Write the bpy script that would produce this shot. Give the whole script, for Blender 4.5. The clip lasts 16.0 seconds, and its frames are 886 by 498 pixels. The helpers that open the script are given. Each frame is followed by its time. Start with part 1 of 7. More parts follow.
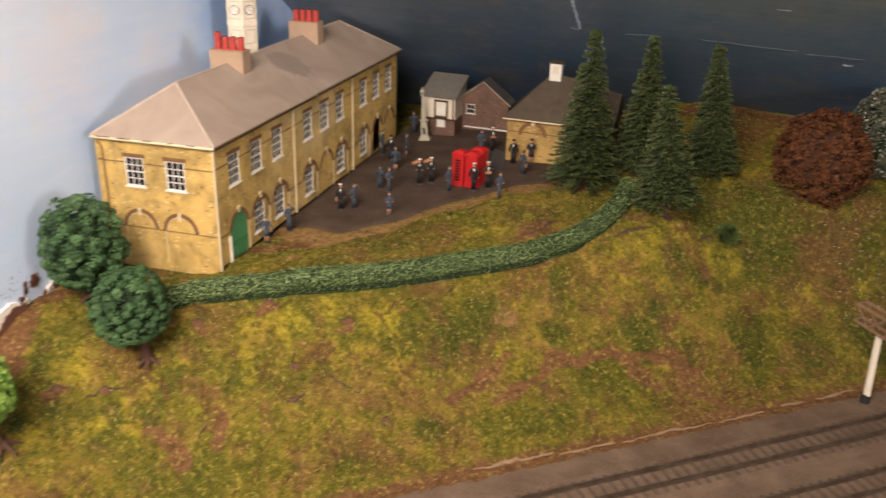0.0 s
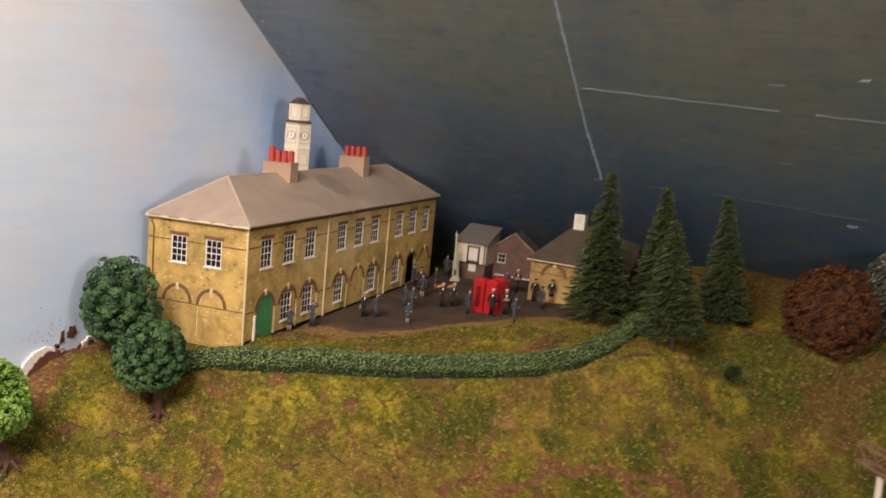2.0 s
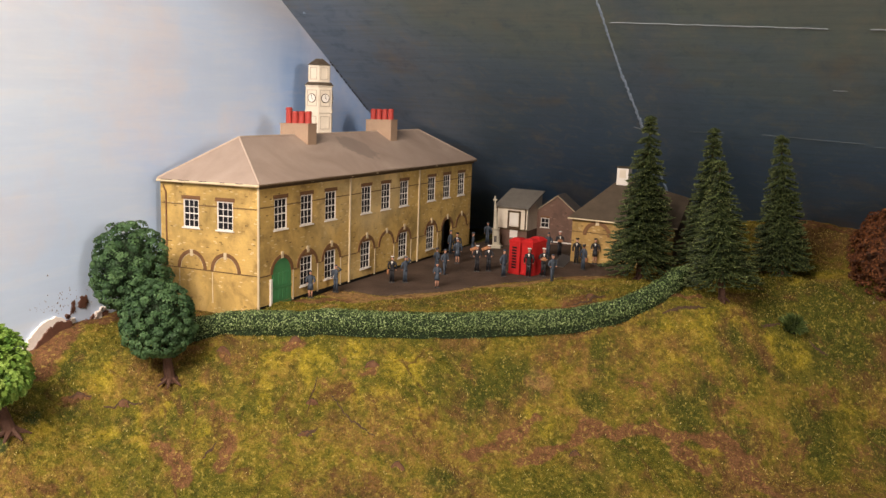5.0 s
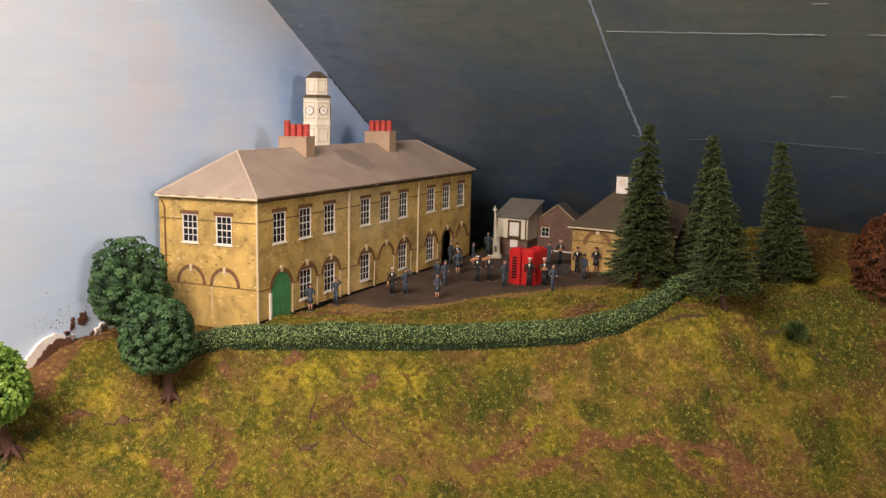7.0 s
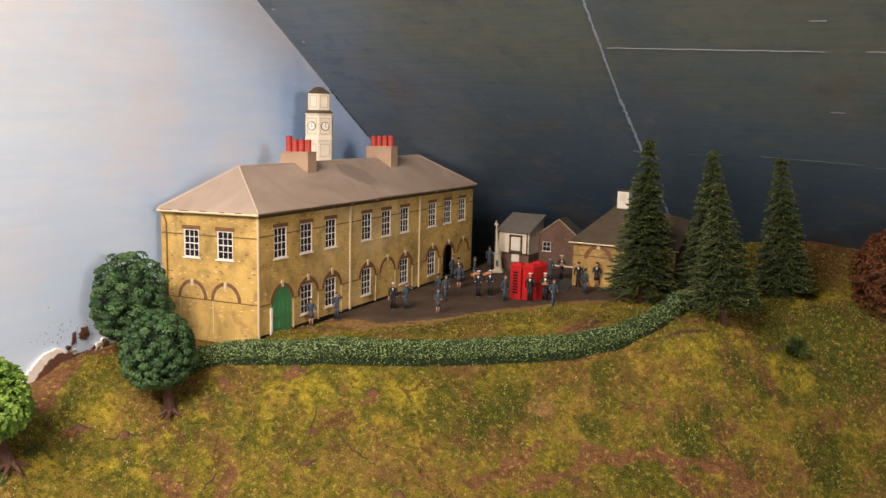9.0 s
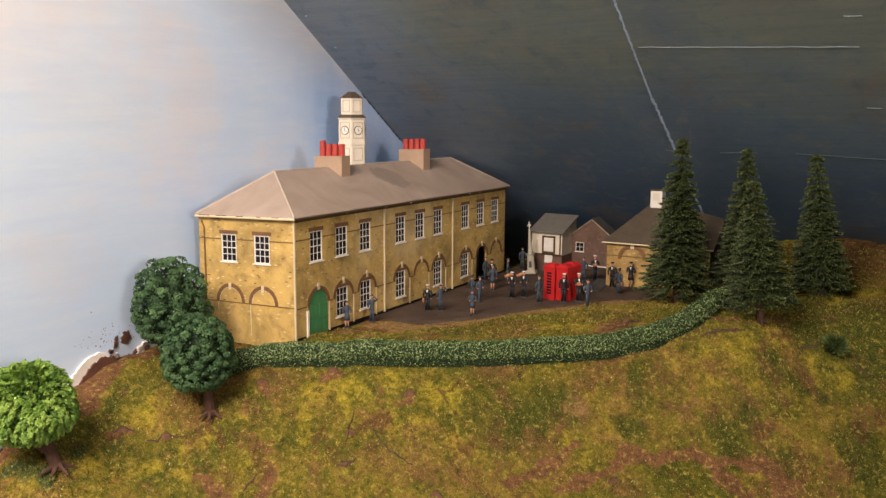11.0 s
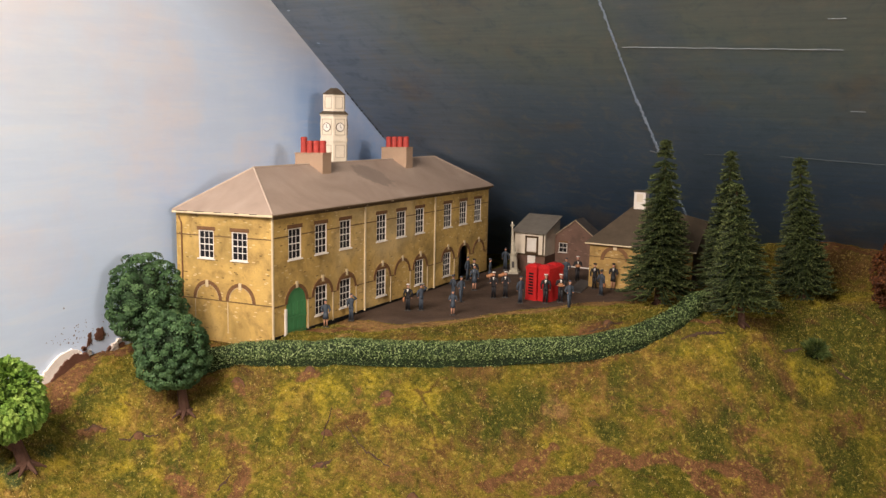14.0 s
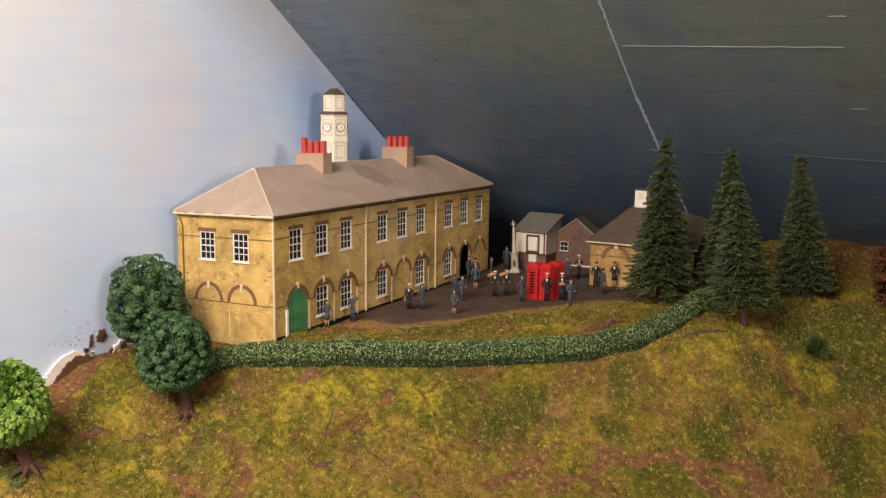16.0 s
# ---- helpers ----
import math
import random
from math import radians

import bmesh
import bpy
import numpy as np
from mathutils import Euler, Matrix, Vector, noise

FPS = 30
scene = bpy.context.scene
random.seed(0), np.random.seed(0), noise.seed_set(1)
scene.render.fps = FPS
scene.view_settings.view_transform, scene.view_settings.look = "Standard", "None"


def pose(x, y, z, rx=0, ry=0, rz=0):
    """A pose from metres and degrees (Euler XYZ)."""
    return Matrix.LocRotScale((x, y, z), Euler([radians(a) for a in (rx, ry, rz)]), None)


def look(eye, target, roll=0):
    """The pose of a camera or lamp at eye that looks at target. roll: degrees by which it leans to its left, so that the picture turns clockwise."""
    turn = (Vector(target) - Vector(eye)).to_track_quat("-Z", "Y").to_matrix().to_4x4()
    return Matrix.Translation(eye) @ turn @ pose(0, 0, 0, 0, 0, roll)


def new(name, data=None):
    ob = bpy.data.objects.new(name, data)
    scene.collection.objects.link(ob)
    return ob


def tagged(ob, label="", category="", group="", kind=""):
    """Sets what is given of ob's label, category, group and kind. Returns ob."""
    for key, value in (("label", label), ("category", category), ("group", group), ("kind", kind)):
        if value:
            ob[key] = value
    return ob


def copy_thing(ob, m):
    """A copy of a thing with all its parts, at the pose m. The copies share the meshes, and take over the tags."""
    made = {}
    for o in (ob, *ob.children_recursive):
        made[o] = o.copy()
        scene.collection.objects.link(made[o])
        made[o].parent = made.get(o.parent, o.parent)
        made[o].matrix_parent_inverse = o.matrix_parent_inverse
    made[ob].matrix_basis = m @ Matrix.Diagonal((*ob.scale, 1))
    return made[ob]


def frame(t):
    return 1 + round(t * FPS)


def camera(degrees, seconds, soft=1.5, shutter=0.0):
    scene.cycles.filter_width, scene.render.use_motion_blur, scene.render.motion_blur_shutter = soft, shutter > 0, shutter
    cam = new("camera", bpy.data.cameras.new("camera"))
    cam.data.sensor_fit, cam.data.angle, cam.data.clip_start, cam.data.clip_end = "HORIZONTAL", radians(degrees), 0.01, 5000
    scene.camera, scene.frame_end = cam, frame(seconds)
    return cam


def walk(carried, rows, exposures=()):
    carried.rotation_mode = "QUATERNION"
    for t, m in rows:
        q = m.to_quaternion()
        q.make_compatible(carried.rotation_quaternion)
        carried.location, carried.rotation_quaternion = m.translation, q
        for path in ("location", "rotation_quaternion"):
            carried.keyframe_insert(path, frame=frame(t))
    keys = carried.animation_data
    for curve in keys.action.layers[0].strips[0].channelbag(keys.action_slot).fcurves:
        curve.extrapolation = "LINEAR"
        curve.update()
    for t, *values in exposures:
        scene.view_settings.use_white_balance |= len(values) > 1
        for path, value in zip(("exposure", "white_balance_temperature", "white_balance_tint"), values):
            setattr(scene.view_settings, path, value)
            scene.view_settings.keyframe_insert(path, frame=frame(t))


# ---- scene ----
cam = camera(53.5, 16.0, soft=1.4, shutter=0.5)
METRES, EYE, TILT, LEAN, TURN = 0.44, 0.3875, -3.0, -2.0, 18.1
ROWS = [
    (0.0, 0.0052, 0.0, 0.0122, 0.03, -21.51, 0.23),
    (0.2, -0.0016, -0.0387, -0.0156, 1.21, -20.15, 0.74),
    (0.3, 0.007, -0.0654, -0.0171, 1.4, -19.57, 0.81),
    (0.5, 0.0272, -0.143, -0.0309, 1.64, -16.35, 0.89),
    (0.7, 0.044, -0.2087, -0.0513, 1.96, -12.04, 0.5),
    (0.8, 0.0792, -0.2744, -0.0737, 2.65, -9.86, 0.31),
    (1.0, 0.091, -0.3101, -0.1307, 3.19, -8.66, -0.06),
    (1.2, 0.0872, -0.3412, -0.1369, 3.31, -9.04, -0.57),
    (1.5, 0.1164, -0.3417, -0.1255, 4.55, -8.68, -0.2),
    (1.7, 0.1103, -0.3093, -0.1498, 5.32, -7.31, -1.46),
    (1.8, 0.1324, -0.2584, -0.1705, 6.03, -6.1, -3.31),
    (2.0, 0.1101, -0.1566, -0.178, 5.22, -6.92, -3.77),
    (2.2, 0.0933, -0.1246, -0.1988, 7.09, -7.81, -3.15),
    (2.5, 0.1258, -0.0833, -0.2226, 9.92, -7.87, -1.41),
    (2.7, 0.1542, -0.0433, -0.2481, 10.23, -8.09, 0.53),
    (3.0, 0.1799, -0.02, -0.2549, 9.86, -9.32, 2.74),
    (3.5, 0.1922, -0.0369, -0.2499, 8.89, -9.72, 2.02),
    (4.0, 0.1889, -0.0727, -0.2538, 9.88, -8.76, 0.32),
    (4.5, 0.1854, -0.0629, -0.2774, 10.43, -7.69, -0.56),
    (5.0, 0.1963, -0.0523, -0.2726, 9.78, -7.02, -0.63),
    (7.5, 0.203, -0.043, -0.2653, 9.66, -6.34, 0.4),
    (8.0, 0.2115, -0.0336, -0.2608, 9.24, -6.23, 0.51),
    (8.5, 0.2098, -0.0343, -0.2636, 9.27, -6.04, 0.29),
    (9.0, 0.2081, -0.0494, -0.2628, 10.13, -5.64, 0.1),
    (11.5, 0.2044, -0.0612, -0.2632, 12.34, -5.55, 0.9),
    (12.0, 0.2006, -0.0615, -0.2707, 12.48, -5.7, 0.39),
    (12.5, 0.2006, -0.0621, -0.2707, 12.59, -5.69, 0.14),
    (13.0, 0.2062, -0.0542, -0.2677, 12.4, -5.45, 0.23),
    (13.5, 0.211, -0.0392, -0.2682, 11.73, -5.48, 0.34),
    (14.0, 0.213, -0.0413, -0.265, 11.3, -5.52, 0.25),
    (14.5, 0.2126, -0.0458, -0.2647, 11.36, -5.45, 0.2),
    (15.0, 0.213, -0.0444, -0.2632, 11.5, -5.47, 0.42),
    (15.5, 0.2136, -0.0418, -0.2632, 11.42, -5.56, 0.54),
    (16.0, 0.215, -0.0418, -0.2616, 11.39, -5.65, 0.59),
]
# the clip's camera brightens and darkens by itself
EXPOSURES = [(0.0, 0.06), (0.3, 0.2), (0.5, 0.2), (0.7, 0.08), (1.0, -0.3), (1.2, -0.11), (1.5, -0.16), (2.0, -0.24), (2.2, -0.12), (2.7, -0.14), (3.0, -0.12), (3.5, -0.1), (5.0, -0.04), (7.5, -0.1), (9.0, -0.06), (11.5, -0.1), (12.5, -0.1), (14.5, -0.05), (16.0, -0.05)]
walk(cam, [(t, pose(0, 0, EYE, TILT, LEAN, TURN) @ pose(METRES * x, METRES * y, METRES * z, 90 + pitch, roll, yaw)) for t, x, y, z, yaw, pitch, roll in ROWS], EXPOSURES)


# ---- light ----
world = bpy.data.worlds.new("room_air")
world.use_nodes = True
scene.world = world
world.node_tree.nodes["Background"].inputs[0].default_value = (0.9, 0.95, 1.0, 1)
world.node_tree.nodes["Background"].inputs[1].default_value = 0.05


def lamp(name, eye, target, size, power, colour):
    data = bpy.data.lights.new(name, "AREA")
    data.shape, data.size, data.energy, data.color = "DISK", size, power, colour
    ob = new(name, data)
    ob.matrix_world = look(eye, target)
    return ob


lamp("ceiling_lamp", (-0.18, -0.27, 0.80), (-0.66, 0.42, 0.14), 0.48, 21.6, (1.0, 0.845, 0.745))
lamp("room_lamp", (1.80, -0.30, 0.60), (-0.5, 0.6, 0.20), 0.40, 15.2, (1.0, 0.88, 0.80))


# ---- materials ----
class Nodes:
    """A small wrapper that wires a node material."""

    def __init__(self, name):
        self.mat = bpy.data.materials.new(name)
        self.mat.use_nodes = True
        self.tree = self.mat.node_tree
        self.shader = self.tree.nodes["Principled BSDF"]

    def add(self, kind, **values):
        node = self.tree.nodes.new(kind)
        for key, value in values.items():
            if key.startswith("in_"):
                node.inputs[int(key[3:])].default_value = value
        return node

    def wire(self, a, b):
        self.tree.links.new(a, b)

    def coords(self):
        return self.add("ShaderNodeTexCoord").outputs["Object"]

    def noise(self, vector, scale, detail=4.0, rough=0.6, distort=0.0):
        node = self.add("ShaderNodeTexNoise")
        node.inputs["Scale"].default_value = scale
        node.inputs["Detail"].default_value = detail
        node.inputs["Roughness"].default_value = rough
        node.inputs["Distortion"].default_value = distort
        self.wire(vector, node.inputs["Vector"])
        return node.outputs["Fac"]

    def ramp(self, fac, stops):
        node = self.add("ShaderNodeValToRGB")
        els = node.color_ramp.elements
        while len(els) < len(stops):
            els.new(0.5)
        for el, (pos, col) in zip(els, stops):
            el.position = pos
            el.color = (*col, 1) if len(col) == 3 else col
        self.wire(fac, node.inputs[0])
        return node.outputs["Color"]

    def span(self, fac, a, b, c=0.0, d=1.0):
        node = self.add("ShaderNodeMapRange")
        for k, v in zip((1, 2, 3, 4), (a, b, c, d)):
            node.inputs[k].default_value = v
        self.wire(fac, node.inputs[0])
        return node.outputs[0]

    def mix(self, fac, a, b, blend="MIX"):
        node = self.add("ShaderNodeMix")
        node.data_type, node.blend_type = "RGBA", blend
        for sock, value in ((node.inputs[0], fac), (node.inputs[6], a), (node.inputs[7], b)):
            if isinstance(value, (int, float)):
                sock.default_value = value
            elif isinstance(value, tuple):
                sock.default_value = (*value, 1)
            else:
                self.wire(value, sock)
        return node.outputs[2]

    def math(self, op, a, b):
        node = self.add("ShaderNodeMath")
        node.operation = op
        for sock, value in zip(node.inputs, (a, b)):
            if isinstance(value, (int, float)):
                sock.default_value = value
            else:
                self.wire(value, sock)
        return node.outputs[0]

    def split(self, vector):
        node = self.add("ShaderNodeSeparateXYZ")
        self.wire(vector, node.inputs[0])
        return node.outputs

    def relief(self, height, depth, strength=0.6):
        node = self.add("ShaderNodeBump")
        node.inputs["Strength"].default_value = strength
        node.inputs["Distance"].default_value = depth
        self.wire(height, node.inputs["Height"])
        self.wire(node.outputs[0], self.shader.inputs["Normal"])

    def done(self, colour, rough=0.7, metal=0.0, gloss=0.4):
        if isinstance(colour, tuple):
            self.shader.inputs["Base Color"].default_value = (*colour, 1)
        else:
            self.wire(colour, self.shader.inputs["Base Color"])
        self.shader.inputs["Metallic"].default_value = metal
        self.shader.inputs["Specular IOR Level"].default_value = gloss
        if isinstance(rough, (int, float)):
            self.shader.inputs["Roughness"].default_value = rough
        else:
            self.wire(rough, self.shader.inputs["Roughness"])
        return self.mat


def paint(name, dark, light, coarse=60.0, fine=900.0, rough=0.6, depth=0.0002, metal=0.0, gloss=0.4, vary=0.0):
    """A plain surface with mottling at two scales and a fine relief; vary: how far separate pieces differ."""
    n = Nodes(name)
    p = n.coords()
    big, small = n.noise(p, coarse, 5), n.noise(p, fine, 3)
    blend = n.math("ADD", n.math("MULTIPLY", big, 0.65), n.math("MULTIPLY", small, 0.35))
    if vary:
        geo = n.add("ShaderNodeNewGeometry").outputs["Random Per Island"]
        blend = n.math("ADD", blend, n.math("MULTIPLY", n.math("SUBTRACT", geo, 0.5), vary))
    col = n.ramp(blend, ((0.3, dark), (0.7, light)))
    n.relief(small, depth)
    return n.done(col, rough, metal, gloss)


def masonry(name, stone, dark, pale, joint, wide=2.9, high=1.12):
    """Coursed bricks about 3 mm long, stained, with odd pale and dark ones among them."""
    n = Nodes(name)
    p = n.coords()
    x, y, z = n.split(p)
    flat = n.add("ShaderNodeCombineXYZ")
    n.wire(n.math("MULTIPLY", n.math("ADD", x, y), 1000.0), flat.inputs[0])
    n.wire(n.math("MULTIPLY", z, 1000.0), flat.inputs[1])
    brick = n.add("ShaderNodeTexBrick")
    brick.inputs["Color1"].default_value = (0, 0, 0, 1)
    brick.inputs["Color2"].default_value = (1, 1, 1, 1)
    brick.inputs["Mortar"].default_value = (0.5, 0.5, 0.5, 1)
    for key, value in (("Scale", 1.0), ("Mortar Size", 0.09), ("Brick Width", wide), ("Row Height", high), ("Mortar Smooth", 0.4)):
        brick.inputs[key].default_value = value
    n.wire(flat.outputs[0], brick.inputs["Vector"])
    tone = brick.outputs["Color"]
    grime = n.noise(p, 45.0, 6, 0.65, 0.4)
    col = n.ramp(grime, ((0.33, dark), (0.49, stone), (0.68, tuple(min(1, c * 1.22) for c in stone))))
    col = n.mix(0.16, col, n.ramp(tone, ((0.0, dark), (1.0, stone))))
    col = n.mix(n.math("MULTIPLY", n.span(tone, 0.958, 0.966), 0.7), col, pale)
    col = n.mix(n.math("MULTIPLY", n.span(tone, 0.018, 0.012), 0.75), col, tuple(c * 0.45 for c in dark))
    col = n.mix(n.math("MULTIPLY", brick.outputs["Fac"], 0.28), col, joint)
    moss = n.noise(p, 20.0, 6, 0.65, 0.8)
    col = n.mix(n.span(moss, 0.48, 0.63, 0.0, 0.6), col, tuple(c * k for c, k in zip(dark, (0.90, 0.98, 0.95))))
    wash = n.noise(p, 9.0, 4, 0.6, 0.5)
    col = n.mix(n.span(wash, 0.52, 0.68, 0.0, 0.45), col, pale)
    rain = n.noise(p, 160.0, 4, 0.7)
    col = n.mix(n.span(rain, 0.56, 0.72, 0.0, 0.42), col, tuple(c * 0.5 for c in dark))
    n.relief(n.math("SUBTRACT", 1.0, brick.outputs["Fac"]), 0.00012, 0.5)
    return n.done(col, 0.75, 0.0, 0.25)


STONE = masonry("yellow_stone", (0.54, 0.360, 0.112), (0.26, 0.170, 0.058), (0.72, 0.56, 0.30), (0.36, 0.26, 0.11))
# darker copy of the yellow stone, the pines' shade put into its colour
LODGESTONE = masonry("shaded_yellow_stone", (0.40, 0.255, 0.085), (0.21, 0.135, 0.050), (0.55, 0.42, 0.22), (0.30, 0.21, 0.09))
REDBRICK = masonry("red_brick", (0.15, 0.088, 0.064), (0.095, 0.058, 0.045), (0.24, 0.16, 0.12), (0.18, 0.13, 0.10))
ARCHBRICK = paint("arch_brick", (0.115, 0.056, 0.022), (0.21, 0.105, 0.043), 300, 1500, 0.8)
LINEBRICK = paint("string_course", (0.12, 0.07, 0.025), (0.20, 0.12, 0.045), 200, 1500, 0.8)
PALESTONE = paint("pale_stone", (0.50, 0.40, 0.24), (0.68, 0.57, 0.38), 120, 1500, 0.7)
WHITE = paint("white_paint", (0.66, 0.62, 0.56), (0.80, 0.77, 0.70), 90, 1200, 0.5)
CREAM = paint("cream_card", (0.60, 0.53, 0.42), (0.76, 0.69, 0.56), 110, 1400, 0.6)
# darker cream that paints the shadow lines of the turret panels
SHADOWLINE = paint("panel_shadow_line", (0.40, 0.34, 0.26), (0.54, 0.47, 0.37), 150, 1500, 0.7)
PANE = paint("dark_pane", (0.008, 0.008, 0.010), (0.018, 0.018, 0.020), 80, 700, 0.35, 0.00003, 0.0, 0.12)
GREENDOOR = paint("green_door", (0.045, 0.18, 0.070), (0.075, 0.26, 0.10), 80, 900, 0.45)
CHIMNEY = paint("chimney_card", (0.33, 0.225, 0.15), (0.42, 0.295, 0.20), 70, 900, 0.7)
POT = paint("red_clay_pot", (0.32, 0.034, 0.027), (0.47, 0.062, 0.045), 200, 1200, 0.5)
BLACK = paint("matt_black", (0.008, 0.008, 0.008), (0.02, 0.02, 0.02), 100, 900, 0.7)
BROWNWOOD = paint("brown_timber", (0.05, 0.03, 0.012), (0.09, 0.055, 0.022), 200, 1200, 0.7)
GREYSLATE = paint("grey_slate", (0.115, 0.105, 0.088), (0.19, 0.176, 0.150), 110, 1100, 0.75)
DARKSLATE = paint("brown_slate", (0.048, 0.035, 0.022), (0.090, 0.068, 0.044), 110, 1100, 0.75)
COTSLATE = paint("dark_grey_slate", (0.052, 0.047, 0.044), (0.100, 0.090, 0.084), 110, 1100, 0.75)
PHONERED = paint("phone_box_red", (0.36, 0.010, 0.012), (0.50, 0.022, 0.022), 150, 1000, 0.38)
MONUMENT = paint("grey_green_stone", (0.36, 0.33, 0.25), (0.56, 0.52, 0.41), 180, 1200, 0.75)
BARK = paint("brown_bark", (0.042, 0.019, 0.011), (0.105, 0.050, 0.030), 220, 1400, 0.8, 0.0005)
STEEL = paint("rail_steel", (0.055, 0.035, 0.024), (0.20, 0.15, 0.11), 120, 1200, 0.45, 0.0001, 0.6)
SLEEPER = paint("sleeper_brown", (0.055, 0.036, 0.025), (0.110, 0.075, 0.052), 180, 1100, 0.8, vary=0.3)
RUST = paint("rusty_brown", (0.15, 0.085, 0.05), (0.27, 0.165, 0.10), 200, 1200, 0.75)
PLASTER = paint("white_plaster", (0.70, 0.62, 0.55), (0.86, 0.80, 0.73), 140, 900, 0.85, 0.0008)
SOIL = paint("brown_scenic_paint", (0.085, 0.035, 0.022), (0.15, 0.07, 0.045), 90, 900, 0.6, 0.0006)
PALEEARTH = paint("pale_plaster_edge", (0.18, 0.110, 0.062), (0.37, 0.255, 0.155), 160, 1000, 0.85, 0.0006)
BLUEPAINT = paint("bright_blue_paint", (0.10, 0.30, 0.64), (0.22, 0.45, 0.78), 60, 600, 0.6)
SEAM = paint("torn_paper_edge", (0.20, 0.31, 0.47), (0.56, 0.66, 0.78), 420, 1500, 0.8)
FAINT = paint("faint_scratch", (0.066, 0.086, 0.104), (0.108, 0.128, 0.144), 200, 1500, 0.8)
SCRATCH = paint("scratched_board", (0.16, 0.19, 0.215), (0.32, 0.36, 0.39), 200, 1500, 0.8)
EARTH = paint("bare_brown_earth", (0.080, 0.039, 0.021), (0.165, 0.086, 0.048), 300, 1000, 0.95, 0.0005, 0.0, 0.1)
# dark brown that paints the shade in cracks and folds
CRACK = paint("crack_shade", (0.040, 0.023, 0.012), (0.085, 0.048, 0.026), 200, 1200, 0.9)
NAVY = paint("navy_cloth_paint", (0.024, 0.034, 0.048), (0.050, 0.066, 0.088), 400, 2000, 0.6)
INK = paint("black_cloth_paint", (0.006, 0.006, 0.008), (0.016, 0.016, 0.019), 400, 2000, 0.55)
HAIR = paint("brown_hair_paint", (0.06, 0.03, 0.014), (0.12, 0.065, 0.03), 400, 2000, 0.6)
FLESH = paint("flesh_paint", (0.40, 0.20, 0.13), (0.55, 0.30, 0.20), 400, 2000, 0.55)
TAN = paint("orange_kitbag", (0.28, 0.12, 0.05), (0.42, 0.20, 0.09), 400, 2000, 0.6)
GREYBASE = paint("grey_lead_base", (0.045, 0.042, 0.038), (0.09, 0.085, 0.08), 300, 1500, 0.6)


def roof_card():
    n = Nodes("weathered_roof_card")
    p = n.coords()
    big, fine = n.noise(p, 22.0, 5, 0.6, 0.6), n.noise(p, 700.0, 3)
    col = n.ramp(big, ((0.3, (0.27, 0.205, 0.16)), (0.55, (0.35, 0.272, 0.215)), (0.75, (0.41, 0.325, 0.26))))
    col = n.mix(n.math("MULTIPLY", fine, 0.3), col, (0.22, 0.175, 0.145))
    # a damp stain between the stacks
    x, y, z = n.split(p)
    away = n.add("ShaderNodeVectorMath")
    away.operation = "DISTANCE"
    n.wire(p, away.inputs[0])
    away.inputs[1].default_value = (-0.030, 0.180, 0.116)
    ragged = n.math("ADD", away.outputs["Value"], n.math("MULTIPLY", n.math("SUBTRACT", n.noise(p, 70.0, 4, 0.6), 0.5), 0.035))
    col = n.mix(n.span(ragged, 0.021, 0.017, 0.0, 0.55), col, (0.15, 0.125, 0.108))
    n.relief(fine, 0.0001, 0.3)
    return n.done(col, 0.55, 0.0, 0.35)


def board_paint():
    """The sloping boards: blue paint below that goes over into a brown grey above, in clouds."""
    n = Nodes("dark_blue_grey_boards")
    p = n.coords()
    x, y, z = n.split(p)
    cloud = n.noise(p, 5.0, 5, 0.6, 0.5)
    lift = n.math("ADD", n.span(z, 0.14, 0.46), n.math("MULTIPLY", n.math("SUBTRACT", cloud, 0.5), 0.9))
    col = n.ramp(lift, ((0.1, (0.072, 0.134, 0.232)), (0.45, (0.124, 0.182, 0.240)), (0.65, (0.166, 0.208, 0.196)), (0.95, (0.196, 0.204, 0.182))))
    # bluer near the wall, and paler there: falling light put into the colour
    blue = n.math("ADD", n.span(x, -0.44, -0.24), n.math("MULTIPLY", n.math("SUBTRACT", cloud, 0.5), 1.0))
    col = n.mix(n.span(blue, 0.75, 0.15, 0.0, 0.75), col, (0.225, 0.275, 0.340))
    band = n.add("ShaderNodeMath")
    band.operation = "ABSOLUTE"
    n.wire(n.math("ADD", x, 0.105), band.inputs[0])
    col = n.mix(n.span(n.math("ADD", band.outputs[0], n.math("MULTIPLY", n.math("SUBTRACT", cloud, 0.5), 0.08)), 0.035, 0.010, 0.0, 0.55), col, (0.115, 0.160, 0.215))
    patch = n.noise(p, 14.0, 4, 0.6)
    col = n.mix(n.span(patch, 0.54, 0.70, 0.0, 0.5), col, (0.205, 0.168, 0.125))
    blot = n.noise(p, 48.0, 5, 0.7, 0.5)
    col = n.mix(n.span(blot, 0.53, 0.70, 0.0, 0.5), col, (0.25, 0.245, 0.20))
    col = n.mix(n.span(blot, 0.47, 0.30, 0.0, 0.5), col, (0.065, 0.115, 0.165))
    grain = n.add("ShaderNodeMapping")
    grain.inputs["Scale"].default_value = (14, 220, 220)
    n.wire(p, grain.inputs[0])
    streak = n.noise(grain.outputs[0], 1.0, 4, 0.7)
    col = n.mix(n.span(streak, 0.42, 0.78, 0.0, 0.4), col, (0.085, 0.115, 0.13))
    n.relief(n.math("ADD", streak, n.noise(p, 500.0, 2)), 0.0004, 0.35)
    return n.done(col, n.span(cloud, 0.3, 0.7, 0.42, 0.6), 0.0, 0.35)


